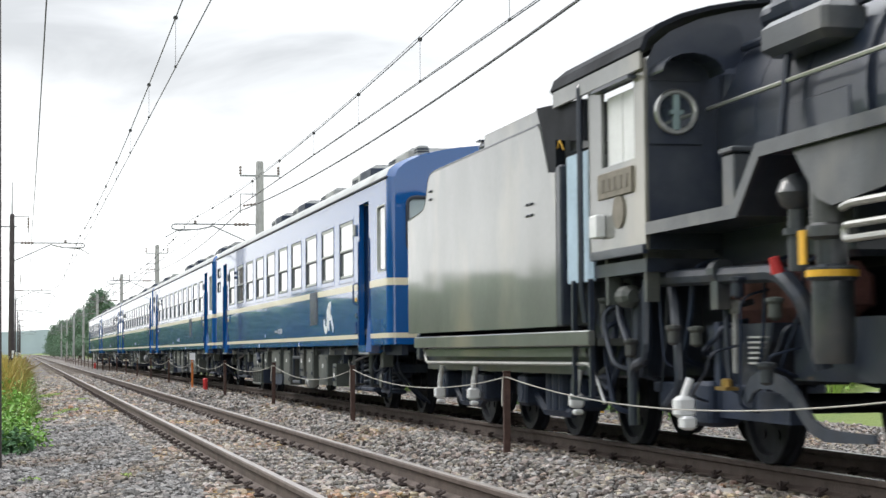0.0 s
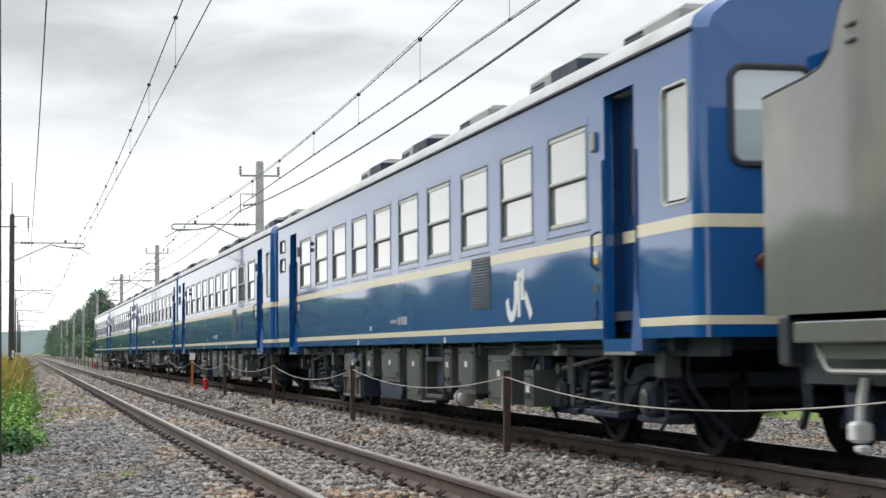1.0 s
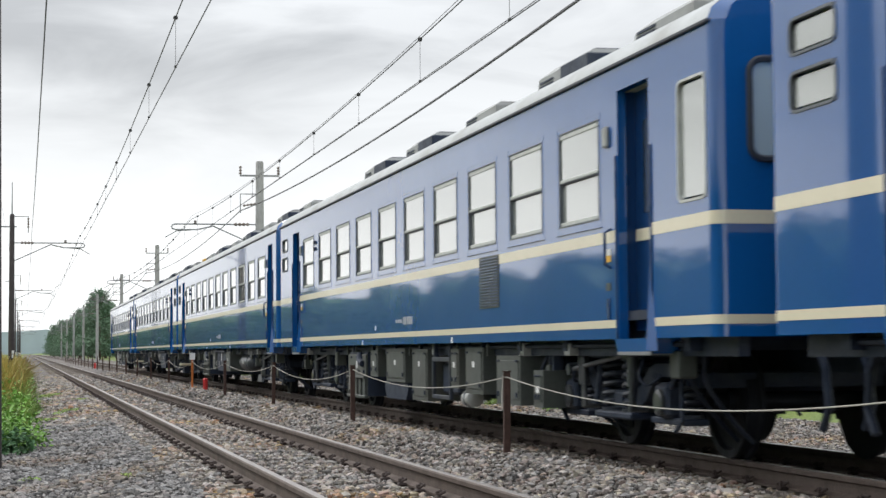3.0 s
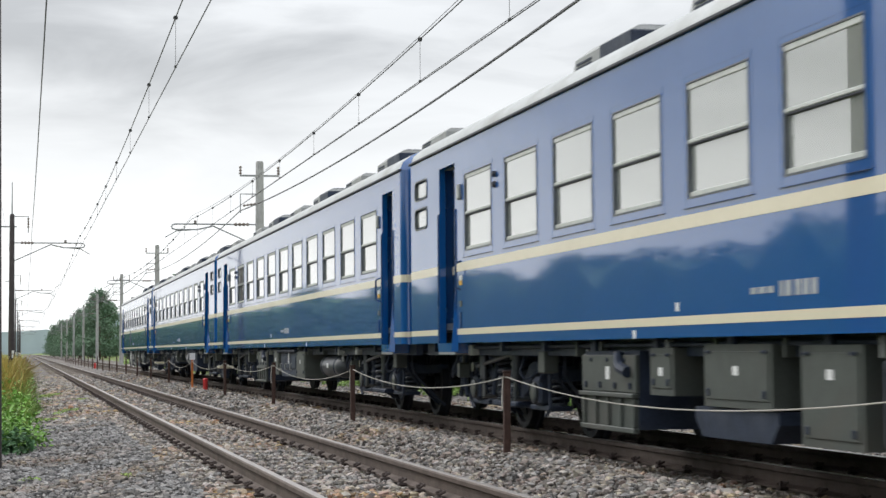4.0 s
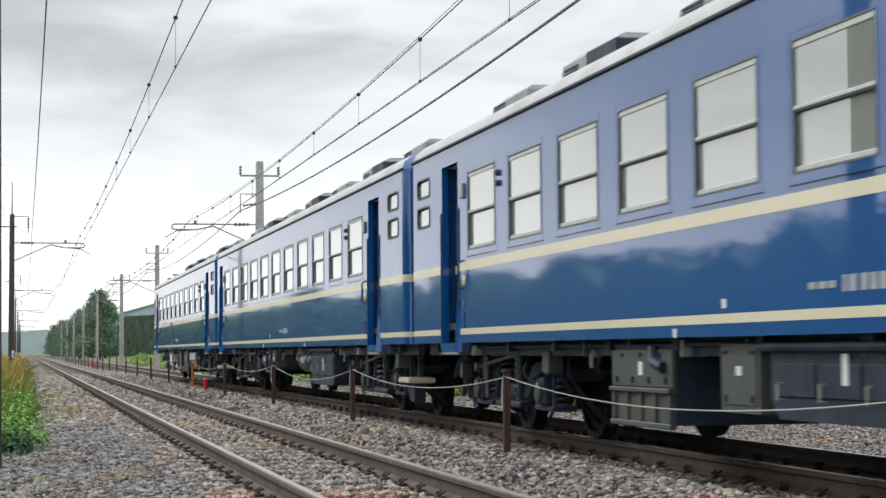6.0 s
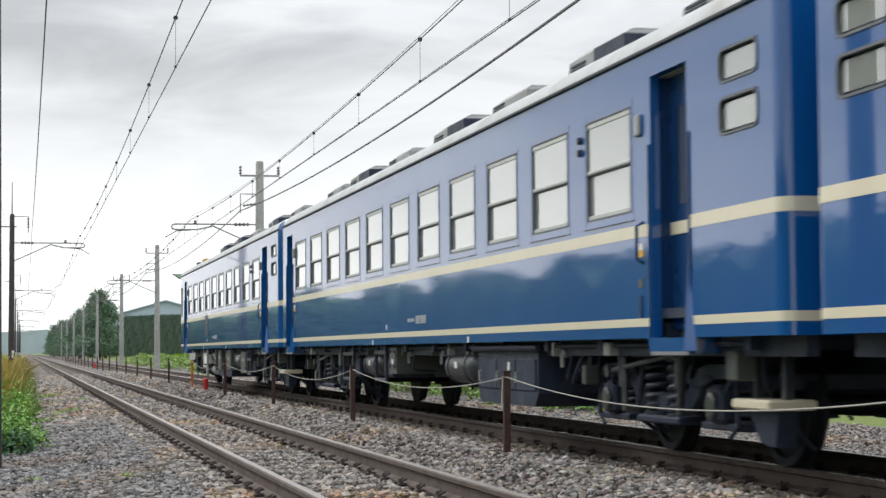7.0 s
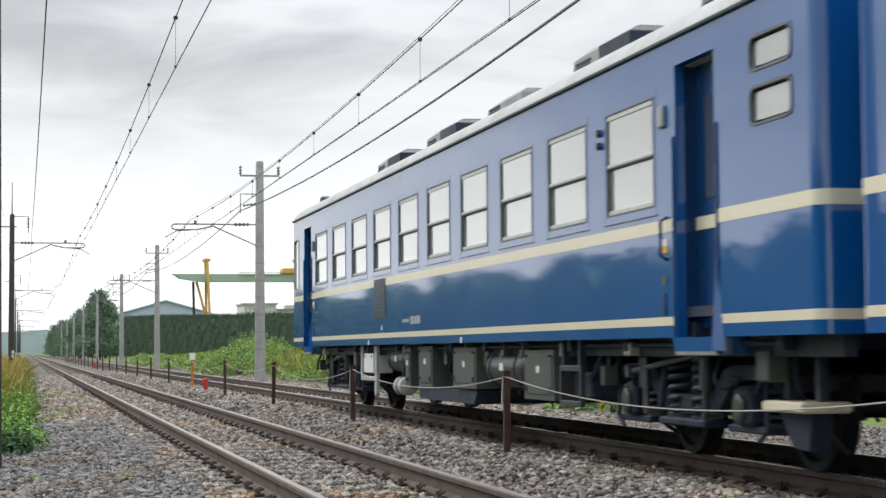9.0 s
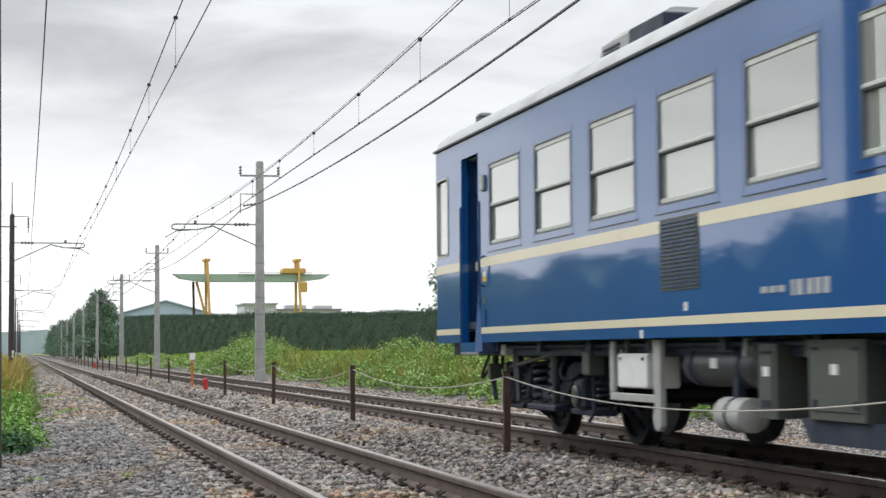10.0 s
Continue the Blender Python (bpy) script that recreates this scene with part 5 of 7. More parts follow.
    part("cab_floor", Solid().box(-1.36, 1.36, -2.1, 0.0, 1.40, 1.50), LOCO, c)
    part("backhead", Solid().box(-0.8, 0.8, -2.3, -2.0, 1.5, 2.9, 0.05), LOCO, c)
    part("cab_curtain", Solid().box(-1.37, -1.34, -0.86, -0.16, 1.38, 2.45, 0.005), PALEBLUE, t, "pale blue tarpaulin hung in the cab doorway")
    # added dark block that fills the shaded gap under the cab roof
    s = Solid().box(-1.3, 1.3, -0.95, -0.05, 2.50, 2.82)
    part("roof_gap_block", s, LOCO, t)
    part("valve_handle", bent(Solid(), [(-1.38, -0.12, 2.52), (-1.40, -0.06, 2.62), (-1.39, 0.02, 2.55)], 0.008), YELLOW, t, "yellow valve handle")
    # boiler with lagging bands
    prof = [(-2.2, 0.84), (-4.6, 0.82), (-4.62, 0.80), (-9.2, 0.76), (-9.22, 0.82), (-11.6, 0.82), (-11.65, 0.78), (-11.78, 0.4), (-11.8, 0.05)]
    b = part("boiler", Solid().lathe_y(prof, 0, 2.42, 40), LOCO, t, "black lagged boiler", smooth=30)
    for y in (-2.9, -3.7, -4.6, -6.2, -7.8, -9.2):
        part("lagging_band", Solid().lathe_y([(y - 0.03, 0.838), (y + 0.03, 0.838)], 0, 2.42, 40), LOCO, b)
    part("firebox_side", Solid().box(-0.83, 0.83, -4.4, -2.25, 1.40, 2.5, 0.04), LOCO, b)
    part("steam_dome", Solid().lathe_z([(3.1, 0.42), (3.5, 0.42), (3.62, 0.36), (3.68, 0.1)], 0, -6.0, 20).box(-0.36, 0.36, -5.6, -4.4, 3.1, 3.55, 0.15), LOCO, b)
    part("chimney", Solid().lathe_z([(3.15, 0.34), (3.3, 0.26), (3.75, 0.25), (3.8, 0.3)], 0, -10.6, 20), LOCO, b)
    for sx in (-1, 1):
        part("boiler_rail", Solid().tube([(sx * 0.90, -2.2, 2.60), (sx * 0.90, -11.2, 2.60)], 0.017, 6), STEELM, b, "bright boiler handrail")
        part("sand_pipe", bent(Solid(), [(sx * 0.80, -5.4, 2.9), (sx * 0.92, -5.2, 2.4), (sx * 0.92, -5.2, 1.9)], 0.025), LOCO, b)
        part("upper_pipe", bent(Solid(), [(sx * 0.62, -2.25, 3.06), (sx * 0.70, -3.0, 3.02), (sx * 0.72, -6.5, 3.0)], 0.035), LOCO, b)
        part("wash_plug", Solid().tube([(sx * 0.86, -3.2, 2.95), (sx * 0.70, -3.2, 2.95)], 0.06, 10), LOCO, b)
    part("generator", Solid().lathe_y([(-3.3, 0.05), (-3.28, 0.17), (-2.95, 0.17), (-2.9, 0.10), (-2.6, 0.10), (-2.58, 0.03)], -0.55, 3.22, 14), LOCO, b, "small turbine generator")
    part("whistle_pipe", bent(Solid(), [(-0.6, -3.3, 3.1), (-0.85, -3.6, 3.05), (-0.95, -3.6, 2.2)], 0.03), LOCO, b)
    part("valve_chest", Solid().box(-0.98, -0.66, -4.35, -3.35, 2.78, 3.02, 0.05), LGREY, b, "pale grey worn cover on the boiler shoulder")
    # running boards
    for sx in (-1, 1):
        x0, x1 = sorted((sx * 1.38, sx * 0.80))
        s = Solid().prism_x([(-2.2, 1.74), (-2.2, 1.68), (-3.90, 1.68), (-4.28, 2.03), (-11.2, 2.03), (-11.2, 2.09), (-4.25, 2.09), (-3.86, 1.74)], x0, x1)
        rb = part("running_board", s, LOCO, t, "stepped running board")
        e = sx * 1.39
        s = Solid().prism_x([(-2.2, 1.755), (-2.2, 1.665), (-3.91, 1.665), (-4.29, 2.015), (-11.2, 2.015), (-11.2, 2.105), (-4.245, 2.105), (-3.855, 1.755)], e - 0.012, e + 0.012)
        part("board_edge", s, LGREY, rb, "worn pale edge angle")
        part("oil_box", Solid().box(sx * 1.2 - 0.09, sx * 1.2 + 0.09, -3.62, -3.42, 1.74, 2.12, 0.015).box(sx * 1.2 - 0.11, sx * 1.2 + 0.11, -3.64, -3.40, 2.12, 2.16, 0.01), LGREY, rb, "tall grey oil box")
        part("sheet_shield", Solid().prism_x([(-4.6, 2.09), (-5.9, 2.09), (-5.9, 1.70), (-5.2, 1.64), (-5.0, 1.70)], sx * 1.34 - 0.01, sx * 1.34 + 0.01), LGREY, rb, "grey shield plate")
        pump = Solid().lathe_z([(z, r * 0.62) for z, r in ((0.74, 0.17), (0.78, 0.20), (1.22, 0.20), (1.24, 0.24), (1.30, 0.24), (1.32, 0.15), (1.46, 0.15), (1.48, 0.24), (1.54, 0.24), (1.56, 0.20), (2.00, 0.20), (2.04, 0.16))], sx * 1.22, -4.92, 18)
        p = part("air_pump", pump, LGREY, t, "grey vertical air pump", smooth=30)
        for k in range(6):
            bx_, by_ = sx * 1.22 + 0.137 * math.cos(k), -4.92 + 0.137 * math.sin(k)
            part("bolt", Solid().cyl((bx_, by_, 1.225), (bx_, by_, 1.315), 0.012, 6), BOGIEGREY, p)
        part("pump_band", Solid().lathe_z([(1.245, 0.155), (1.285, 0.155)], sx * 1.22, -4.92, 18), YELLOW, p, "yellow ring")
        part("pump_tag", Solid().box(sx * 1.38 - 0.008, sx * 1.38 + 0.008, -4.90, -4.82, 1.32, 1.52), YELLOW, p)
        part("exhaust_elbow", Solid().lathe_z([(1.66, 0.03), (1.70, 0.10), (1.78, 0.13), (1.86, 0.10), (1.90, 0.03)], sx * 1.22, -4.45, 14).cyl((sx * 1.22, -4.45, 1.3), (sx * 1.22, -4.45, 1.72), 0.06, 10).cyl((sx * 1.22, -4.45, 1.52), (sx * 1.22, -4.45, 1.56), 0.09, 10), LGREY, p, "round grey elbow fitting", smooth=40)
        # firebox lower side, ash pan
        part("firebox_lagging", Solid().box(*sorted((sx * 0.86, sx * 0.60)), -4.30, -2.35, 1.00, 1.38, 0.10), FIREBOX, t, "rust-stained firebox side")
        s = Solid()
        bent(s, [(sx * 1.16, -1.35, 0.62), (sx * 1.16, -1.40, 1.20), (sx * 1.16, -1.75, 1.36), (sx * 1.16, -4.05, 1.31), (sx * 1.1, -4.28, 1.12), (sx * 1.0, -4.30, 0.7)], 0.062)
        part("feed_pipe", s, BOGIEGREY, t, "dark grey feed-water pipe")
        part("pipe_clamp", Solid().cyl((sx * 1.16, -2.98, 1.36), (sx * 1.16, -3.10, 1.36), 0.085, 12).box(sx * 1.16 - 0.05, sx * 1.16 + 0.05, -3.10, -2.98, 1.10, 1.34), LGREY, t)
        part("drain_pipe", bent(Solid(), [(sx * 1.20, -1.0, 1.45), (sx * 1.22, -1.05, 1.1), (sx * 1.22, -1.3, 0.85), (sx * 1.22, -1.35, 0.5), (sx * 1.15, -1.2, 0.3)], 0.032), LOCO, t)
        part("injector_pipe", bent(Solid(), [(sx * 1.25, -1.8, 1.35), (sx * 1.27, -1.82, 0.75), (sx * 1.25, -1.45, 0.70), (sx * 1.25, -1.45, 0.25)], 0.04), LOCO, t)
        part("injector", Solid().lathe_y([(-1.5, 0.05), (-1.45, 0.09), (-1.30, 0.09), (-1.28, 0.06), (-1.1, 0.06)], sx * 1.25, 1.24, 12), BOXGREY, t, "grey injector body")
        part("steam_pipe", bent(Solid(), [(sx * 1.12, -2.0, 1.3), (sx * 1.14, -2.15, 0.9), (sx * 1.14, -2.2, 0.55), (sx * 1.14, -1.9, 0.40)], 0.045), LOCO, t)
        s = Solid().rings([[(sx * 1.02, -3.60, 1.00), (sx * 0.30, -3.60, 1.00), (sx * 0.30, -2.40, 1.00), (sx * 1.02, -2.40, 1.00)], [(sx * 1.02, -3.55, 0.88), (sx * 0.30, -3.55, 0.88), (sx * 0.30, -2.45, 0.88), (sx * 1.02, -2.45, 0.88)], [(sx * 0.98, -3.22, 0.58), (sx * 0.30, -3.22, 0.58), (sx * 0.30, -2.80, 0.58), (sx * 0.98, -2.80, 0.58)]])
        ap = part("ash_pan", s, LOCO, t, "black ash pan hopper")
        for k in range(6):
            z = 0.90 - k * 0.035
            part("air_slot", Solid().box(sx * 1.025 - 0.008, sx * 1.025 + 0.008, -3.52 + k * 0.035, -3.20, z, z + 0.014), PALEGREY, ap)
            part("air_slot", Solid().box(sx * 1.025 - 0.008, sx * 1.025 + 0.008, -2.74, -2.50 - k * 0.035, z, z + 0.014), BOXGREY, ap)
        part("damper_lever", Solid().box(sx * 1.06 - 0.012, sx * 1.06 + 0.012, -3.06, -3.02, 0.66, 1.12, 0.005).cyl((sx * 1.03, -3.04, 1.12), (sx * 1.10, -3.04, 1.12), 0.05, 10), PALEGREY, t, "pale damper lever")
        part("cock_handle", Solid().tube([(sx * 1.24, -4.19, 1.30), (sx * 1.27, -4.19, 1.40)], [0.045, 0.03], 10), REDM, t, "small red valve handle")
        part("spring_hanger", Solid().box(sx * 1.0 - 0.03, sx * 1.0 + 0.03, -3.5, -1.3, 0.50, 0.58, 0.01).box(sx * 1.02 - 0.04, sx * 1.02 + 0.04, -2.75, -2.65, 0.4, 1.02), UNDER, t)
        # trailing truck frame and guard iron arc
        arc = [(-3.42, 0.56), (-3.52, 0.64), (-3.68, 0.68), (-3.85, 0.68), (-4.05, 0.65), (-4.22, 0.59), (-4.36, 0.49), (-4.48, 0.40), (-4.64, 0.35), (-4.90, 0.34), (-5.30, 0.34)]
        band = []
        for k, (y, z) in enumerate(arc):
            (ya, za), (yb, zb) = arc[max(k - 1, 0)], arc[min(k + 1, len(arc) - 1)]
            d = math.hypot(yb - ya, zb - za)
            w = 0.11 if k < 7 else 0.11 - 0.015 * (k - 6)
            ny, nz_ = (zb - za) / d, -(yb - ya) / d
            if nz_ > 0:
                ny, nz_ = -ny, -nz_
            band.append([(sx * 1.15 - 0.012, y, z), (sx * 1.15 + 0.012, y, z), (sx * 1.15 + 0.012, y + ny * w, z + nz_ * w), (sx * 1.15 - 0.012, y + ny * w, z + nz_ * w)])
        s = Solid().rings(band)
        part("guard_iron", s, BOGIEGREY, t, "grey curved guard sheet")
        part("truck_frame", Solid().prism_x([(-1.5, 0.36), (-3.9, 0.34), (-3.9, 0.52), (-3.0, 0.58), (-2.0, 0.58), (-1.5, 0.50)], sx * 1.0 - 0.05, sx * 1.0 + 0.05).box(sx * 1.0 - 0.12, sx * 1.0 + 0.12, -2.70, -2.36, 0.28, 0.6, 0.03), UNDER, t)
        part("cable_hose", bent(Solid(), [(sx * 1.2, -2.54, 0.62), (sx * 1.25, -2.54, 0.5), (sx * 1.25, -2.52, 0.40)], 0.03).box(sx * 1.25 - 0.07, sx * 1.25 + 0.07, -2.60, -2.47, 0.34, 0.50, 0.03).box(sx * 1.25 - 0.05, sx * 1.25 + 0.05, -2.66, -2.54, 0.26, 0.36, 0.02), WHITEM, t, "white painted hose coupling")
        part("oil_can_shelf", Solid().box(sx * 1.18 - 0.05, sx * 1.18 + 0.05, -3.27, -3.08, 0.55, 0.575).lathe_z([(0.575, 0.04), (0.62, 0.04), (0.63, 0.02)], sx * 1.18, -3.17, 12), BRASS, t, "small brass oil fitting")
        for y in (-1.15, -2.05):
            part("cab_bracket", Solid().prism_x([(y - 0.03, 1.55), (y + 0.05, 1.55), (y + 0.03, 1.18), (y - 0.02, 1.18)], sx * 1.3 - 0.05, sx * 1.3 + 0.05), BOXGREY, t)
        part("fall_plate", Solid().box(sx * 1.2 - 0.15, sx * 1.2 + 0.15, -0.9, -0.2, 0.86, 0.92), TENDER, t)
        for k in range(3):
            part("cab_hose", bent(Solid(), [(sx * (1.2 - 0.1 * k), -0.9, 1.35), (sx * (1.22 - 0.1 * k), -0.6 - 0.1 * k, 1.1), (sx * 1.2, -0.75, 0.7 - 0.1 * k), (sx * 1.1, -0.1, 0.6)], 0.028), UNDER if k else BOXGREY, t)
        part("cab_step", Solid().box(sx * 1.32 - 0.1, sx * 1.32 + 0.1, -0.85, -0.35, 0.42, 0.45).box(sx * 1.38 - 0.02, sx * 1.38 + 0.02, -0.85, -0.81, 0.42, 1.4).box(sx * 1.38 - 0.02, sx * 1.38 + 0.02, -0.39, -0.35, 0.42, 1.4), LOCO, t)
        part("cylinder", Solid().lathe_y([(-11.2, 0.3), (-11.15, 0.36), (-10.1, 0.36), (-10.05, 0.3)], sx * 1.05, 0.8, 20), LOCO, t)
        part("frame_pipe", bent(Solid(), [(sx * 1.33, -5.3, 1.62), (sx * 1.33, -5.4, 1.64), (sx * 1.33, -8.0, 1.64)], 0.025), STEELM, t)
        part("cooling_pipe", bent(Solid(), [(sx * 1.33, -8.0, 1.52), (sx * 1.33, -5.32, 1.52), (sx * 1.33, -5.32, 1.44), (sx * 1.33, -8.0, 1.44)], 0.022), STEELM, t, "bright cooling pipe loop")
    # added block that keeps the gap behind the cab dark, no sky through
    part("gap_block", Solid().box(-1.1, 1.1, -1.0, 0.02, 0.60, 1.46, 0.02), LOCO, t, "black block added to darken the gap between engine and tender")
    rnd = random.Random(17)
    for i in range(15):
        y = -0.3 - 4.0 * rnd.random()
        z0, z1 = 0.35 + 0.5 * rnd.random(), 0.8 + 0.7 * rnd.random()
        x = -1.02 - 0.3 * rnd.random()
        dy = rnd.uniform(-0.45, 0.45)
        part("pipe", bent(Solid(), [(x + 0.2, y, z1), (x, y, z1 - 0.05), (x, y + dy * 0.2, (z0 + z1) / 2), (x, y + dy, z0), (x + 0.15, y + dy * 1.2, z0 - 0.04)], rnd.choice((0.010, 0.014, 0.022)), 6), rnd.choice((BOGIEGREY, LOCO, UNDER, UNDER)), t)
    for i in range(8):
        y, z = -0.6 - 3.6 * rnd.random(), 0.55 + 0.7 * rnd.random()
        part("valve", Solid().lathe_z([(z - 0.07, 0.02), (z - 0.05, 0.045), (z + 0.03, 0.045), (z + 0.05, 0.06), (z + 0.07, 0.06), (z + 0.08, 0.015)], -1.2 - 0.08 * rnd.random(), y, 10), rnd.choice((LGREY, BOXGREY, LOCO)), t)
    part("main_frame", Solid().box(-0.5, 0.5, -11.6, 0.0, 0.75, 1.35), LOCO, t)
    part("frame_plate", Solid().box(-0.88, 0.88, -11.4, -3.6, 0.62, 1.02), LOCO, t)
    part("buffer_beam", Solid().box(-1.3, 1.3, -12.0, -11.8, 0.7, 1.1, 0.02), LOCO, t)
    part("pilot", Solid().prism_x([(-11.9, 0.7), (-12.1, 0.7), (-12.5, 0.12), (-12.3, 0.12)], -1.1, 1.1), LOCO, t)
    w = part("trailing_wheelset", WHEELSET_MESH, None, t, at=pose(0, -2.53, 0.43))
    WHEELS.append((w, (0, -2.53, 0.43), 0.43))
    big = driving_mesh(0.70)
    for y in (-5.3, -6.75, -8.2, -9.65):
        w = part("driving_wheelset", big, None, t, "spoked driving wheel", pose(0, y, 0.70))
        WHEELS.append((w, (0, y, 0.70), 0.70))
    for sx in (-1, 1):
        part("coupling_rod", Solid().box(sx * 0.86 - 0.04, sx * 0.86 + 0.04, -9.75, -5.2, 0.40, 0.50, 0.02), STEELM, t, "bright steel side rod")
    MOVERS.append((t, LOCO_OFF))


def driving_mesh(r):
    s = Solid()
    for sx in (-1, 1):
        x = sx * 0.5335
        rim = [(x - sx * 0.035, r + 0.028), (x, r + 0.028), (x + sx * 0.01, r), (x + sx * 0.1, r), (x + sx * 0.1, r - 0.09), (x - sx * 0.035, r - 0.09)]
        s.rings([[(px, pr * math.cos(2 * math.pi * k / 36), pr * math.sin(2 * math.pi * k / 36)) for k in range(36)] for px, pr in rim + rim[:1]], False)
        for k in range(14):
            a = 2 * math.pi * k / 14
            s.tube([(x + sx * 0.04, 0.14 * math.cos(a), 0.14 * math.sin(a)), (x + sx * 0.04, (r - 0.08) * math.cos(a), (r - 0.08) * math.sin(a))], 0.03, 6)
        s.cyl((x - sx * 0.03, 0, 0), (x + sx * 0.14, 0, 0), 0.17, 16)
    s.cyl((-0.6, 0, 0), (0.6, 0, 0), 0.09, 12)
    return s.mesh("driving_wheelset", WHEELM, 40)


tender()
locomotive()
# ---- overhead line poles and wires ----
RPX, LPX = 8.30, -0.40
R_POLES = (13.5, 64.9, 116.8, 160.4, 214.7, 265, 318, 370, 425)
L_POLES = (18.43, 79.0, 139.0, 205.0, 265.0, 325.0, 385.0, 445.0)


def insulator(s, p, q, r=0.05, n=4):
    p, q = Vector(p), Vector(q)
    pts, rs = [], []
    for i in range(n):
        for u, k in ((0.1, 0.45), (0.3, 1.0), (0.6, 0.9), (0.9, 0.45)):
            pts.append(p.lerp(q, (i + u) / n))
            rs.append(r * k)
    return s.tube(pts, rs, 8)


def bracket(parent, z, reach, sx):
    """Cantilever with its looped end, stay and pull-off; reach is signed along x."""
    e = reach
    s = Solid()
    k = 1 if e > 0 else -1
    s.tube([(0, 0, z), (e * 0.96, 0, z), (e, 0, z - 0.03), (e * 1.01, 0, z - 0.10), (e, 0, z - 0.17), (e * 0.96, 0, z - 0.20), (e * 0.72, 0, z - 0.20), (e * 0.55, 0, z - 0.08)], 0.028, 6)
    s.tube([(0, 0, z - 0.82), (e * 0.55, 0, z - 0.05)], 0.025, 6)
    part("cantilever", s, GALV, parent, "looped steel cantilever arm")
    s = Solid().tube([(e * 0.72, 0, z - 0.20), (e * 0.95, 0, z - 0.25), (e * 1.08, 0, z - 0.48)], 0.018, 6)
    part("pull_off_arm", s, GALV, parent)
    part("insulator", insulator(Solid(), (e * 0.12, 0, z), (e * 0.30, 0, z), 0.07), INSUL, parent)
    part("insulator", insulator(Solid(), (e * 0.74, 0, z + 0.02), (e * 0.74, 0, z + 0.14), 0.07, 3), INSUL, parent)


def right_pole(y, first):
    h = 7.75
    t = thing("catenary_pole", "round grey concrete overhead line pole beside the track", "pole", "overhead line poles", pose(RPX, y, -0.4))
    s = Solid().lathe_z([(0, 0.20), (0.3, 0.195), (h + 0.35, 0.14), (h + 0.4, 0.11)], 0, 0, 16)
    part("shaft", s, CONC, t, smooth=50)
    for i in range(7):
        part("band", Solid().lathe_z([(1.3 + i * 0.62, 0.205 - 0.0075 * (1.3 + i * 0.62)), (1.36 + i * 0.62, 0.205 - 0.0075 * (1.36 + i * 0.62))], 0, 0, 16), GALV, t)
    z = 7.62
    s = Solid().box(-0.72, 0.70, -0.04, 0.04, z - 0.03, z + 0.03)
    part("crossarm", s, GALV, t)
    for x in (-0.70, 0.68):
        part("insulator", insulator(Solid(), (x, 0, z + 0.03), (x, 0, z + 0.36), 0.06, 3), INSUL, t)
    s = Solid().tube([(0, 0, 6.95), (-0.70, 0, 6.95), (-0.70, 0, 6.25)], 0.022, 6)
    part("feeder_bracket", s, GALV, t)
    s = Solid()
    insulator(s, (0, 0, 6.62), (-0.62, 0, 6.52), 0.05, 5)
    part("insulator", s, INSUL, t)
    bracket(t, 5.84, -3.15, -1)


def left_pole(y, steel):
    t = thing("catenary_pole", "dark weathered overhead line pole with steel cantilever", "pole", "overhead line poles", pose(LPX if y < 20 else -0.55 if y < 100 else -1.0, y, -0.4))
    k = 1.0 if y < 20 else 0.75 if y < 100 else 0.5
    s = Solid().lathe_z([(0, 0.19 * k), (0.3, 0.185 * k), (7.15, 0.135 * k), (7.2, 0.1 * k)], 0, 0, 14)
    part("shaft", s, STEELPOLE, t, smooth=50)
    part("top_rod", Solid().tube([(0, 0, 7.1), (0, 0, 8.58)], [0.035, 0.02], 6), GALV, t)
    s = Solid().tube([(0, 0, 7.10), (0.68, 0, 7.10), (0.68, 0, 6.4)], 0.022, 6).box(-0.45, 0.20, -0.03, 0.03, 6.63, 6.69)
    part("crossarm", s, GALV, t)
    part("insulator", insulator(Solid(), (0.68, 0, 7.06), (0.68, 0, 6.6), 0.05, 4), INSUL, t)
    for z in (1.05, 1.22, 0.72):
        part("sign_plate", Solid().box(0.02, 0.12, -0.205, -0.195, z, z + 0.14), WHITEM, t, "small white number tag")
    bracket(t, 5.97, 3.03, 1)


for i, y in enumerate(R_POLES):
    right_pole(y, i == 0)
for i, y in enumerate(L_POLES):
    left_pole(y, i < 2)


def sag(x0, y0, z0, x1, y1, z1, d, n=24):
    return [(x0 + (x1 - x0) * u, y0 + (y1 - y0) * u, z0 + (z1 - z0) * u - 4 * d * u * (1 - u)) for u in [i / n for i in range(n + 1)]]


def wire(name, label, poles, pts_of, r, sagd, droppers=None, extra=0.0):
    t = thing(name, label, "overhead wire", "overhead wires", kind="structure")
    s = Solid()
    ys = [poles[0] - 51.0, *poles]
    for a, b in zip(ys, ys[1:]):
        xa, za = pts_of(a)
        xb, zb = pts_of(b)
        k = r * (1.0 if b < 150 else 1.3)
        s.tube(sag(xa, a, za, xb, b, zb, sagd), k, 5)
    part("strand", s, WIREM, t)
    if droppers:
        low, xlow = droppers
        for a, b in list(zip(ys, ys[1:]))[:4]:
            (xa, za), (xb, zb) = pts_of(a), pts_of(b)
            n = 10
            for i in range(n):
                u = (i + 0.5) / n
                z = za + (zb - za) * u - 4 * sagd * u * (1 - u)
                yy = a + (b - a) * u
                s = Solid().tube([(xa, yy, z), (xlow, yy, low)], 0.004, 4).lathe_z([(z - 0.035, 0.01), (z - 0.02, 0.035), (z + 0.02, 0.035), (z + 0.035, 0.01)], xa, yy, 8).lathe_z([(low - 0.015, 0.02), (low + 0.02, 0.02)], xlow, yy, 6)
                part("dropper", s, WIREM, t)
    return t


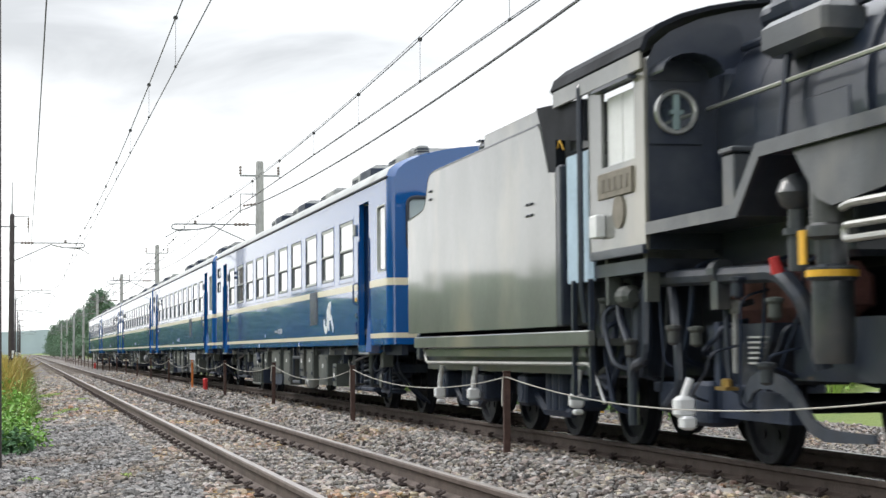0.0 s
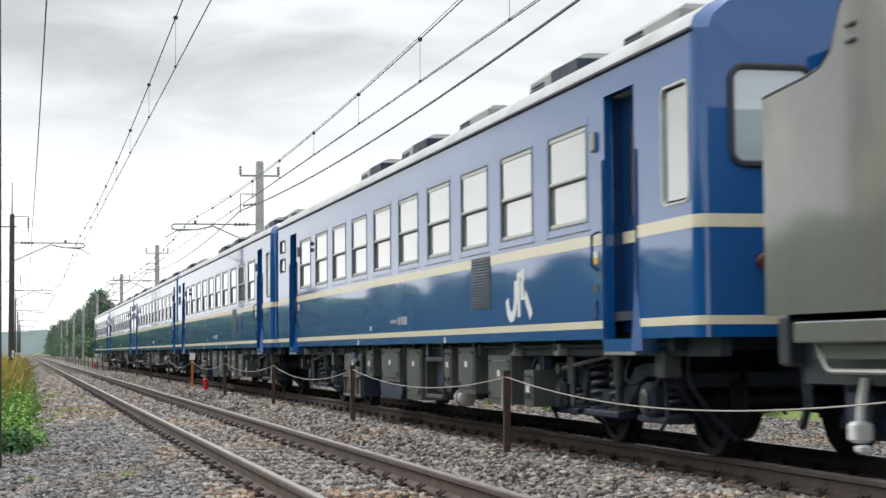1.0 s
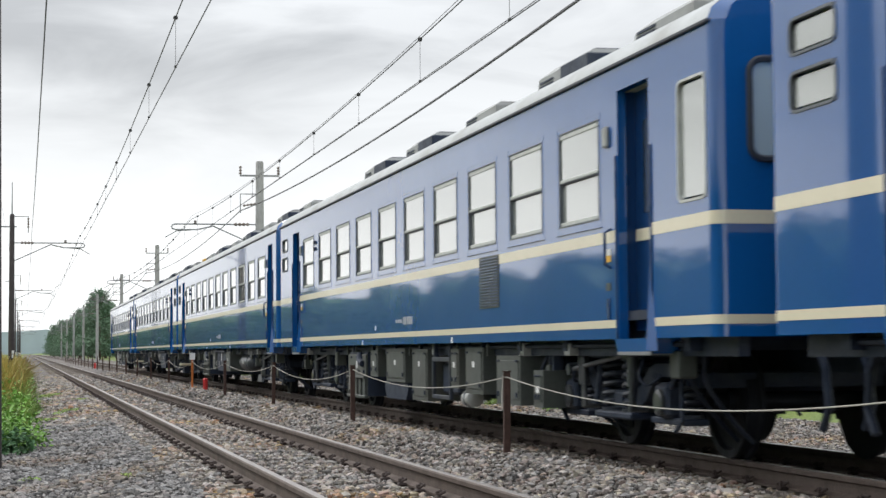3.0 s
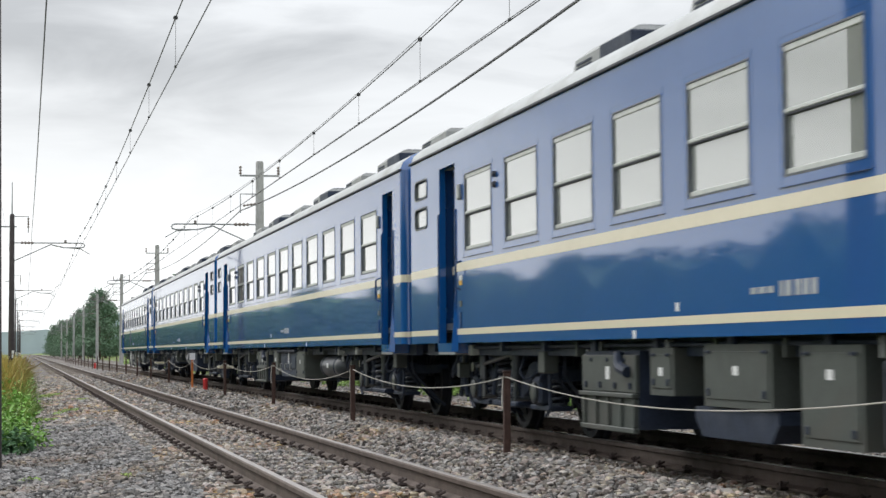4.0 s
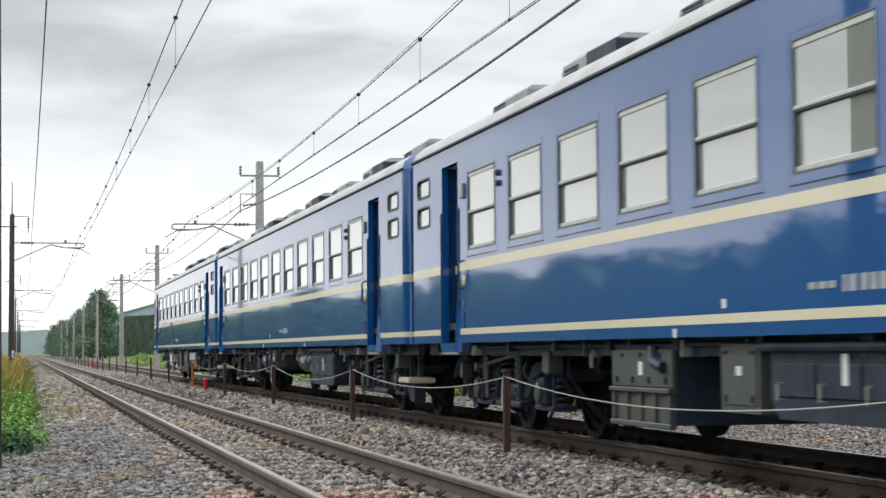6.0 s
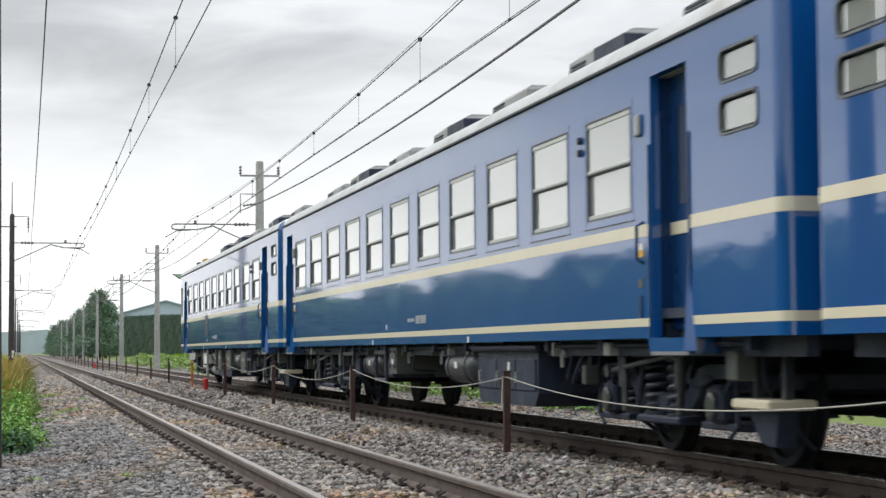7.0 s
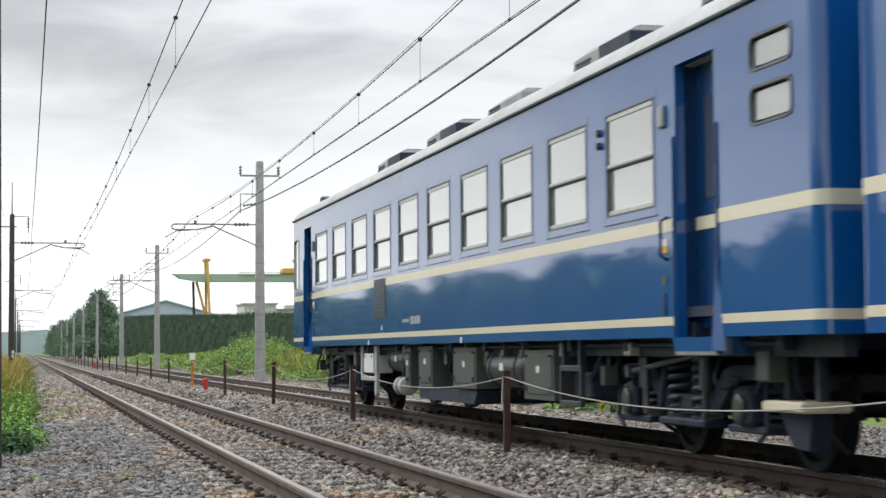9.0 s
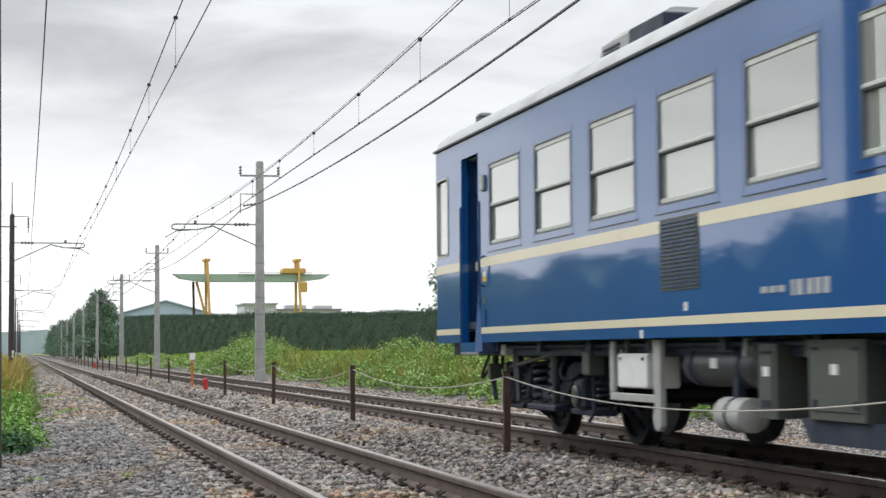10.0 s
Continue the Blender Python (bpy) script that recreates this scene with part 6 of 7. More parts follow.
wire("messenger_wire", "dark catenary messenger wire with droppers", R_POLES, lambda y: (TRAIN_X, 6.0 if y < 20 else 5.6), 0.0095, 0.48, (4.90, TRAIN_X))
wire("contact_wire", "dark contact wire over the track", R_POLES, lambda y: (TRAIN_X, 4.90), 0.0085, 0.02)
wire("contact_wire", "dark contact wire over the track", R_POLES, lambda y: (TRAIN_X + 0.03 + 0.0009 * (y - 64.9), 4.92), 0.006, 0.02)
wire("messenger_wire", "dark catenary messenger wire with droppers", L_POLES, lambda y: (NEAR_X, 6.25 if y < 20 else 5.75), 0.0095, 0.42, (5.20, NEAR_X))
wire("contact_wire", "dark contact wire over the track", L_POLES, lambda y: (NEAR_X, 5.20), 0.0085, 0.02)
wire("feeder_cable", "thick black feeder cable on pole brackets", R_POLES, lambda y: (RPX - 0.72, 6.08 if y < 20 else 5.93), 0.019, 0.47)
wire("feeder_cable", "thin second feeder cable on pole brackets", R_POLES, lambda y: (RPX - 0.70, 6.13 if y < 20 else 5.95), 0.009, 0.475)
wire("return_wire", "dark return wire on the pole arms", L_POLES, lambda y: (LPX + 0.69, 6.20), 0.012, 0.30)
wire("signal_wire", "thin wire behind the poles", L_POLES, lambda y: (LPX - 0.30, 5.60), 0.005, 0.25)
wire("signal_wire", "thin upper wire above the feeder", R_POLES, lambda y: (TRAIN_X + 0.05, 6.15 if y < 20 else 5.75), 0.005, 0.55)

# ---- rope fence between the tracks ----
FX, FZ = 3.90, -0.05
POSTS = [14.45 + 7.18 * i for i in range(-1, 24)]


def fence():
    s = Solid().box(-0.028, 0.028, -0.02, 0.02, -0.35, 0.70, 0.006).box(-0.034, 0.034, -0.026, 0.026, 0.70, 0.712, 0.003)
    pm = s.mesh("fence_post", RUST)
    for i, y in enumerate(POSTS):
        if i == 5:
            continue
        ob = new("fence_post", pm)
        ob.matrix_basis = pose(FX, y, FZ, (i * 37 % 5 - 2) * 0.4, (i * 53 % 5 - 2) * 0.4, 0)
        tagged(ob, "rusty brown steel fence post in the ballast", "fence post", "rope fence posts")
    for i, (a, b) in enumerate(zip(POSTS, POSTS[1:])):
        d = 0.150 if i == 0 else 0.13 + 0.02 * ((i * 7) % 3)
        s = Solid().tube(sag(FX, a, FZ + 0.66, FX, b, FZ + 0.66, d, 20), 0.0045 if i < 3 else 0.0045, 6)
        for e in (a, b):
            s.tube([(FX - 0.035, e, FZ + 0.66), (FX, e - 0.03, FZ + 0.655), (FX + 0.035, e, FZ + 0.66), (FX, e + 0.03, FZ + 0.665), (FX - 0.035, e, FZ + 0.66)], 0.007, 5)
        if i in (0, 1, 2):
            s.tube([(FX - 0.03, b, FZ + 0.65), (FX - 0.04, b - 0.01, FZ + 0.5), (FX - 0.045, b - 0.03, FZ + 0.42)], 0.006, 5)
        single("fence_rope", s, ROPE, "slack pale wire rope strung between the posts", "rope", "fence ropes")


fence()
t = thing("marker_post", "orange marker post with a white plate between the tracks", "marker", at=pose(FX, POSTS[5], FZ))
part("post", Solid().box(-0.025, 0.025, -0.02, 0.02, -0.2, 0.72, 0.006), ORANGE, t)
part("plate", Solid().box(-0.065, 0.065, -0.035, -0.022, 0.70, 0.86, 0.004), WHITEM, t, "white plate")
t = thing("marker_stump", "short red marker stump standing in the ballast", "marker", at=pose(4.02, 41.2, FZ))
part("stump", Solid().lathe_z([(-0.2, 0.055), (0.20, 0.055), (0.23, 0.06), (0.27, 0.06), (0.29, 0.03)], 0, 0, 12), REDM, t, smooth=40)
for yy in (108.0,):
    t = thing("marker_stump", "short red marker stump standing in the ballast", "marker", at=pose(4.05, yy, FZ))
    part("stump", Solid().lathe_z([(-0.2, 0.07), (0.25, 0.07), (0.29, 0.03)], 0, 0, 12), REDM, t)
t = thing("cable_marker", "yellow cable marker post with a dark box beside the track", "marker", at=pose(10.15, 31.0, -0.32))
part("post", Solid().box(-0.03, 0.03, -0.03, 0.03, 0, 0.62, 0.008), YELLOW, t)
part("terminal_box", Solid().box(0.16, 0.26, -0.05, 0.05, 0.0, 0.34, 0.01).box(0.13, 0.29, -0.06, 0.06, 0.30, 0.36, 0.01), BOXGREY, t)
# ---- plants, woods and buildings beyond the line ----
def mesh_np(name, v, f, material, smooth=False):
    """Mesh from numpy arrays; f has equal-sided faces."""
    me = bpy.data.meshes.new(name)
    n = f.shape[1]
    me.vertices.add(len(v))
    me.vertices.foreach_set("co", v.astype(np.float32).ravel())
    me.loops.add(f.size)
    me.loops.foreach_set("vertex_index", f.astype(np.int32).ravel())
    me.polygons.add(len(f))
    me.polygons.foreach_set("loop_start", np.arange(0, f.size, n, dtype=np.int32))
    me.polygons.foreach_set("use_smooth", np.full(len(f), smooth))
    me.update()
    me.validate()
    me.materials.append(material)
    return me


def blades(rng, base, height, width, lean, a=None):
    """Arching grass blades: base (n,3), height (n,), five levels narrowing to the tip, as quads."""
    n = len(base)
    if a is None:
        a = rng.uniform(0, 2 * np.pi, n)
    d = np.stack([np.cos(a), np.sin(a), np.zeros(n)], 1)
    side = np.stack([-np.sin(a), np.cos(a), np.zeros(n)], 1)
    side = side * 0.6 + np.array([0.8, -0.2, 0]) * 0.5
    vs = []
    for u, w in ((0, 0.8), (0.3, 1.0), (0.6, 0.85), (0.85, 0.55), (1.0, 0.1)):
        p = base + d * (lean * height * u ** 1.8)[:, None]
        p[:, 2] += height * (u - 0.42 * np.minimum(lean, 1.2) * u ** 3)
        vs += [p - side * (width * w / 2)[:, None], p + side * (width * w / 2)[:, None]]
    v = np.stack(vs, 1).reshape(-1, 3)
    k = np.arange(n)[:, None] * 10
    f = np.concatenate([k + np.array([[2 * i, 2 * i + 1, 2 * i + 3, 2 * i + 2]]) for i in range(4)], 0)
    return v, f


def leaves(rng, pos, size, flat=0.5):
    """Pointed leaves, two quads folded along the midrib, random tilt."""
    n = len(pos)
    d = rng.normal(size=(n, 3)) * np.array([1, 1, flat])
    d /= np.linalg.norm(d, axis=1)[:, None]
    up = rng.normal(size=(n, 3)) * 0.5 + np.array([0, 0, 1.0])
    s = np.cross(d, up)
    s /= np.linalg.norm(s, axis=1)[:, None] + 1e-9
    w = np.cross(s, d)
    L = size[:, None]
    a, b = pos - d * L * 0.5, pos + d * L * 0.5 - w * L * 0.12
    l, r = pos + s * L * 0.32 + w * L * 0.08, pos - s * L * 0.32 + w * L * 0.08
    l2, r2 = pos + d * L * 0.25 + s * L * 0.22, pos + d * L * 0.25 - s * L * 0.22
    v = np.stack([a, l, l2, b, r2, r], 1).reshape(-1, 3)
    k = np.arange(n)[:, None] * 6
    f = np.concatenate([k + np.array([[0, 1, 2, 3]]), k + np.array([[0, 3, 4, 5]])], 0)
    return v, f


def stuff(name, v, f, material, label, category):
    ob = new(name, mesh_np(name, v, f, material))
    return tagged(ob, label, category, kind="stuff")


GZ = np.vectorize(lambda x: ground_z(x, 0))


def field_z(x):
    return GZ(x)


def grass_band(name, seed, n, x0, x1, y0, y1, h0, h1, width, material, label, near_bias=1.6, clump=0.55, lean=1.1):
    rng = np.random.default_rng(seed)
    u = rng.uniform(0, 1, n) ** near_bias
    y = y0 + (y1 - y0) * u
    x = rng.uniform(x0, x1, n)
    # gather into tussocks
    cx, cy = np.round(x / clump) * clump, np.round(y / clump) * clump
    j = np.sin(cx * 12.9898 + cy * 78.233) * 43758.5453
    j = j - np.floor(j)
    keep = j > 0.18
    x, y, cx, cy, j = x[keep], y[keep], cx[keep], cy[keep], j[keep]
    cx, cy = cx + (j - 0.5) * clump * 0.6, cy + (np.sin(j * 91.0)) * clump * 0.4
    ox, oy = rng.normal(0, clump * 0.22, len(x)), rng.normal(0, clump * 0.22, len(x))
    x, y = np.clip(cx + ox, x0 - 0.2, x1 + 0.1), cy + oy
    wave = 0.5 + 0.5 * np.sin(cx * 1.3 + cy * 0.37) * np.sin(cy * 0.21 + 1.0)
    h = (h0 + (h1 - h0) * (0.5 * j + 0.5 * wave)) * rng.uniform(0.5, 1.1, len(x))
    base = np.stack([x, y, field_z(x) - 0.05], 1)
    a = np.arctan2(oy, ox) + rng.normal(0, 0.5, len(x))
    v, f = blades(rng, base, h, width * rng.uniform(0.6, 1.3, len(x)) * (1 + y / 60), rng.uniform(0.15, lean, len(x)), a)
    return stuff(name, v, f, material, label, "grass")


def leaf_mounds(name, seed, mounds, per, size, material, label):
    """mounds: centre x, y, radius, height."""
    rng = np.random.default_rng(seed)
    P, S = [], []
    for x, y, r, h in mounds:
        n = int(per * r * r * (1 + h))
        a, q, w = rng.uniform(0, 2 * np.pi, n), np.sqrt(rng.uniform(0, 1, n)), rng.uniform(0.25, 1, n)
        px, py = x + r * q * np.cos(a), y + r * q * np.sin(a)
        lump = 0.75 + 0.25 * np.sin(px * 5.1 + y) * np.cos(py * 4.3 + x)
        pz = field_z(px) + h * np.sqrt(np.clip(1 - q * q, 0, 1)) * w * lump
        P.append(np.stack([px, py, pz], 1))
        S.append(rng.uniform(0.6, 1.3, n) * size)
    v, f = leaves(rng, np.concatenate(P), np.concatenate(S))
    return stuff(name, v, f, material, label, "weeds")


rr = random.Random(11)
# verge on the camera's side
grass_band("verge_grass", 1, 13000, -1.7, -0.10, 26, 100, 0.5, 1.0, 0.012, GRASS, "tall green verge grass beside the ballast", 1.3)
grass_band("verge_weeds", 2, 9000, -2.0, -0.22, 34, 105, 0.9, 1.45, 0.022, VERGEDRY, "tall yellow flowering weeds on the verge", 1.2)
leaf_mounds("verge_leaves", 3, [(rr.uniform(-1.0, 0.02), 20.8 + 45 * rr.random() ** 1.6, rr.uniform(0.22, 0.42), rr.uniform(0.45, 1.05)) for i in range(95)], 800, 0.065, WEED, "bright green broad-leaved verge weeds")
leaf_mounds("verge_dark_leaves", 4, [(rr.uniform(-0.7, -0.02), rr.uniform(20.0, 22.8), rr.uniform(0.15, 0.28), rr.uniform(0.2, 0.42)) for i in range(22)], 1300, 0.085, DARKLEAF, "dark broad leaves low on the verge")
leaf_mounds("ballast_sprouts", 5, [(0.05, 16.2, 0.13, 0.09), (0.83, 15.4, 0.07, 0.10), (0.35, 30, 0.3, 0.1), (0.75, 33, 0.3, 0.1), (0.25, 26, 0.25, 0.06), (1.2, 40, 0.3, 0.08), (0.6, 46, 0.4, 0.1), (2.0, 15.2, 0.1, 0.05)], 5500, 0.035, GRASS, "small green sprouts in the ballast")
# bank beyond the tracks
grass_band("bank_grass", 6, 56000, 10.7, 14.5, 26, 120, 0.25, 0.62, 0.013, BANKGRASS, "long green grass on the bank beyond the tracks", 1.5)
grass_band("bank_dry_grass", 7, 4500, 10.5, 14, 26, 110, 0.5, 0.95, 0.012, DRY, "pale dry grass tufts on the bank", 1.4, 1.1)
leaf_mounds("bank_weeds", 8, [(rr.uniform(11.1, 13.4), 26 + 86 * rr.random() ** 1.4, rr.uniform(0.4, 0.9), rr.uniform(0.3, 0.75)) for i in range(90)], 700, 0.07, CREEPER, "leafy green weeds on the bank")
leaf_mounds("bank_shrub", 9, [(11.2, 97, 1.9, 1.75), (12.4, 103, 2.2, 2.0), (10.9, 90, 1.5, 1.2), (12.6, 94, 1.6, 1.5), (13, 62, 1.6, 1.2), (13.2, 48, 1.5, 1.3), (13.6, 55, 1.2, 1.5)], 900, 0.09, CREEPER, "rounded creeper-covered shrub on the bank")
leaf_mounds("edge_weeds", 10, [(10.6, 25.6, 0.5, 0.5), (10.5, 26.8, 0.6, 0.7), (10.4, 28.2, 0.6, 0.75), (10.5, 29.6, 0.5, 0.6), (10.3, 31.0, 0.4, 0.4), (10.5, 32.6, 0.5, 0.55), (10.6, 34.2, 0.5, 0.4), (10.6, 36.5, 0.5, 0.4)], 420, 0.11, WEED, "creeping weeds at the ballast edge")
leaf_mounds("bank_edge_weeds", 14, [(rr.uniform(10.3, 11.7), 29 + 62 * rr.random() ** 1.2, rr.uniform(0.3, 0.85), rr.uniform(0.15, 0.85)) for i in range(70)], 680, 0.10, CREEPER, "pale green weeds along the edge of the ballast")
leaf_mounds("bank_dark_weeds", 15, [(rr.uniform(10.6, 13.2), 27 + 60 * rr.random() ** 1.2, rr.uniform(0.25, 0.6), rr.uniform(0.3, 0.8)) for i in range(36)], 520, 0.08, WEED, "fresh green leafy weeds among the bank grass")
leaf_mounds("far_bank_weeds", 17, [(rr.uniform(10.2, 12.6), 88 + 110 * rr.random(), rr.uniform(0.6, 1.3), rr.uniform(0.4, 0.95)) for i in range(80)], 170, 0.16, CREEPER, "green weeds along the bank further down the line")
grass_band("bank_tall_tufts", 16, 2600, 10.6, 13.4, 26, 95, 0.6, 1.25, 0.02, DRY, "tall straw-coloured grass tufts on the bank", 1.3, 1.9)
grass_band("paddy_grass", 12, 30000, 14.5, 36, 50, 190, 0.25, 0.40, 0.05, leafmat("young_paddy_green", (0.30, 0.46, 0.05), (0.36, 0.50, 0.07), k=0.15), "bright green rice field behind the bank", 1.0, 0.3)


def foliage_wall(name, seed, a, b, ha, hb, thick, per, size, material, label, category, wob=0.12, crown=0.0):
    """A long hedge from a to b: a dark core and a leafy uneven skin."""
    t = thing(name, label, category)
    rng = np.random.default_rng(seed)
    A, B = np.array(a), np.array(b)
    Ld = np.linalg.norm(B - A)
    d = (B - A) / Ld
    nrm = np.array([-d[1], d[0]])
    n = int(per * Ld * (ha + hb) / 2)
    u = rng.uniform(0, 1, n)
    hgt = ha + (hb - ha) * u
    bump = 1 + wob * (0.6 * np.sin(u * Ld * 0.8) * np.sin(u * Ld * 0.27 + 1) + 0.5 * np.sin(u * Ld * 2.9) * np.sin(u * Ld * 1.7))
    outline = lambda w: 1 + crown * (np.abs(np.sin(w / 3.7 + 0.9 * np.sin(w * 0.11))) * (0.8 + 0.3 * np.sin(w * 0.19)) - 0.6)
    hgt = hgt * bump * outline(u * Ld)
    top = rng.uniform(0, 1, n) < 0.25
    z = np.where(top, hgt * rng.uniform(0.94, 1.03, n), hgt * rng.uniform(0.0, 1.0, n))
    off = np.where(top, rng.uniform(-1, 1, n), np.where(rng.uniform(0, 1, n) < 0.5, -1, 1)) * thick / 2
    off += rng.normal(0, 0.13, n) + 0.3 * np.sin(u * Ld * 1.3 + z * 1.1) * np.sin(z * 2.1 + u * Ld * 0.4)
    p = A + np.outer(u * Ld, d) + off[:, None] * nrm
    pos = np.stack([p[:, 0], p[:, 1], z - 0.4], 1)
    v, f = leaves(rng, pos, size * rng.uniform(0.6, 1.4, n), 1.0)
    ob = part("foliage", mesh_np("foliage", v, f, material), None, t)
    tagged(ob, kind="stuff")
    s = Solid()
    q = thick * 0.42
    m = int(Ld / 0.8) if crown else 60
    ring = []
    for i in range(m + 1):
        k = i / m
        c = A + d * Ld * k
        h = (ha + (hb - ha) * k) * 0.96 * float(outline(k * Ld))
        l, r_ = c + nrm * q, c - nrm * q
        ring.append([(l[0], l[1], -0.6), (r_[0], r_[1], -0.6), (r_[0], r_[1], h - 0.4), (l[0], l[1], h - 0.4)])
    s.rings(ring)
    part("core", s, material, t)


foliage_wall("hedge", 21, (31, 96), (14.2, 250), 3.4, 6.0, 2.2, 300, 0.10, HEDGE, "tall clipped dark green conifer hedge across the field", "hedge", 0.05)
foliage_wall("tree_row", 22, (-25, -40), (-25, 190), 5.6, 6.2, 4.0, 44, 0.30, TREE, "row of leafy trees along the far side of the path", "trees", 0.05, 0.38)
foliage_wall("tree_row", 23, (-25, 190), (-25, 950), 6.2, 7.2, 5.0, 6, 0.8, TREE, "far row of leafy trees beside the path", "trees", 0.05, 0.38)


def tree_proto(seed, h, w):
    rng = np.random.default_rng(seed)
    t = thing("tree", "green leafy tree at the edge of the wood, paled by painted haze", "tree", "woodland trees")
    s = Solid().tube([(0, 0, -0.5), (0.05, 0, h * 0.3), (0, 0.05, h * 0.6), (0.03, 0, h * 0.92)], [0.24, 0.18, 0.1, 0.02], 8)
    for k in range(7):
        a, z = k * 2.4, h * (0.22 + 0.09 * k)
        s.tube([(0, 0, z), (0.5 * w * 0.5 * math.cos(a), 0.5 * w * 0.5 * math.sin(a), z + 0.6), (w * 0.42 * math.cos(a), w * 0.42 * math.sin(a), z + 1.0)], [0.08, 0.05, 0.02], 6)
    part("trunk", s, BARK, t)
    P = []
    for k in range(46):
        z = h * rng.uniform(0.12, 0.95)
        r = w * 0.5 * (1 - (z / h) ** 2.2) * rng.uniform(0.35, 1.0)
        a = rng.uniform(0, 2 * np.pi)
        c = np.array([r * np.cos(a), r * np.sin(a), z])
        P.append(c + rng.normal(size=(70, 3)) * np.array([0.55, 0.55, 0.42]) * (w / 6))
    P = np.concatenate(P)
    v, f = leaves(rng, P, rng.uniform(0.25, 0.5, len(P)), 0.8)
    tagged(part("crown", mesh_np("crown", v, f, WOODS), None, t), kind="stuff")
    return t


protos = [tree_proto(31, 10.5, 6.0), tree_proto(32, 8.5, 6.5), tree_proto(33, 9.5, 5.0)]
spots = []
for i in range(30):
    y = 262 + i * 14 + rr.uniform(-5, 5)
    spots.append((11.6 + rr.uniform(-1.0, 2.2) - 0.004 * (y - 260), y, 0.82 + 0.35 * rr.random()))
spots += [(40.6, 172, 0.9), (-24, 210, 1.0), (-30, 260, 1.1)]
for i, (x, y, k) in enumerate(spots):
    m = pose(x, y, -0.4, 0, 0, rr.uniform(0, 360))
    if i < 3:
        protos[i].matrix_basis = m
    else:
        copy_thing(protos[i % 3], m)

# distant wooded hills
s = Solid()
pts = []
for i in range(121):
    x = -900 + i * 25
    h = 16 + 9 * math.sin(i * 0.23) + 5 * math.sin(i * 0.71 + 1) + 2.5 * math.sin(i * 1.9)
    pts.append((x, 2300 + 60 * math.sin(i * 0.3), h))
s.add([(x, y, -5) for x, y, z in pts] + pts + [(x, y + 500, -5) for x, y, z in pts], [(i, i + 1, 122 + i, 121 + i) for i in range(120)] + [(121 + i, 122 + i, 243 + i, 242 + i) for i in range(120)])
single("backdrop_hills", s, HILL, "hazy blue-grey wooded hills on the horizon", "hills", kind="structure", smooth=80)

# ---- yard beyond the hedge ----
def gantry():
    t = thing("gantry_crane", "pale green gantry crane with yellow legs over a works yard", "crane", at=pose(0, 230, 0))
    g = part("girder", Solid().prism_y([(18.3, 10.75), (38.5, 10.75), (37.5, 10.15), (34.5, 9.75), (22.0, 9.75), (19.2, 10.15)], -0.9, 0.9), CRANEG, t, "pale green box girder")
    part("walkway", Solid().box(26.5, 36.0, -1.3, -0.95, 10.85, 10.92).box(26.5, 36.0, -1.3, -1.27, 11.0, 11.03), GALV, g)
    for x in (22.55, 34.2):
        for y in (-2.2, 2.2):
            part("leg", Solid().rings([[(x + e * 0.15 + k, y * q + w * 0.2, z) for e, w in ((-1, -1), (1, -1), (1, 1), (-1, 1))] for z, q, k in ((-0.5, 1.5, 0.35), (9.7, 0.7, 0.1), (12.6, 0.5, 0))]), CRANEY, t, "yellow steel leg")
        part("leg_tie", Solid().box(x - 0.4, x + 0.4, -1.4, 1.4, 12.35, 12.7, 0.05), CRANEY, t)
    for x0, x1 in ((20.9, 20.4), (21.3, 22.0)):
        part("stay", Solid().tube([(x0, 0, 9.8), (x1 + 0.6, 0, 5.0), (x1 + 1.2, 0, -0.5)], 0.16, 6), RUST if x0 < 21 else CRANEY, t)
    part("trolley", Solid().box(32.2, 35.2, -1.4, 1.4, 10.8, 11.5, 0.1), CRANEY, t, "yellow hoist trolley")
    part("cab", Solid().box(34.4, 35.3, -1.9, -1.0, 8.4, 9.7, 0.08), CRANEY, t)


gantry()


def house(name, label, x0, x1, y0, y1, z1, ridge, m_wall, m_roof, nwin, zwin):
    t = thing(name, label, "building")
    part("wall", Solid().box(x0, x1, y0, y1, -0.5, z1), m_wall, t)
    if ridge > z1:
        xm = (x0 + x1) / 2
        part("roof", Solid().prism_y([(x0 - 0.4, z1), (xm, ridge), (x1 + 0.4, z1), (x1 + 0.4, z1 - 0.15), (xm, ridge - 0.2), (x0 - 0.4, z1 - 0.15)], y0 - 0.5, y1 + 0.5), m_roof, t)
        part("gable", Solid().prism_y([(x0, z1 - 0.1), (xm, ridge - 0.21), (x1, z1 - 0.1)], y0, y0 + 0.2), m_roof, t)
    else:
        part("roof", Solid().box(x0 - 0.3, x1 + 0.3, y0 - 0.3, y1 + 0.3, z1, z1 + 0.3, 0.05), m_roof, t)
    for i in range(nwin):
        a = x0 + (x1 - x0) * (i + 0.25) / nwin
        w = part("window", Solid().box(a, a + (x1 - x0) * 0.5 / nwin, y0 - 0.04, y0 + 0.02, zwin, zwin + 1.1), GALV, t)
        part("pane", Solid().box(a + 0.1, a + (x1 - x0) * 0.5 / nwin - 0.1, y0 - 0.05, y0 - 0.035, zwin + 0.1, zwin + 1.0), GLASS, w)


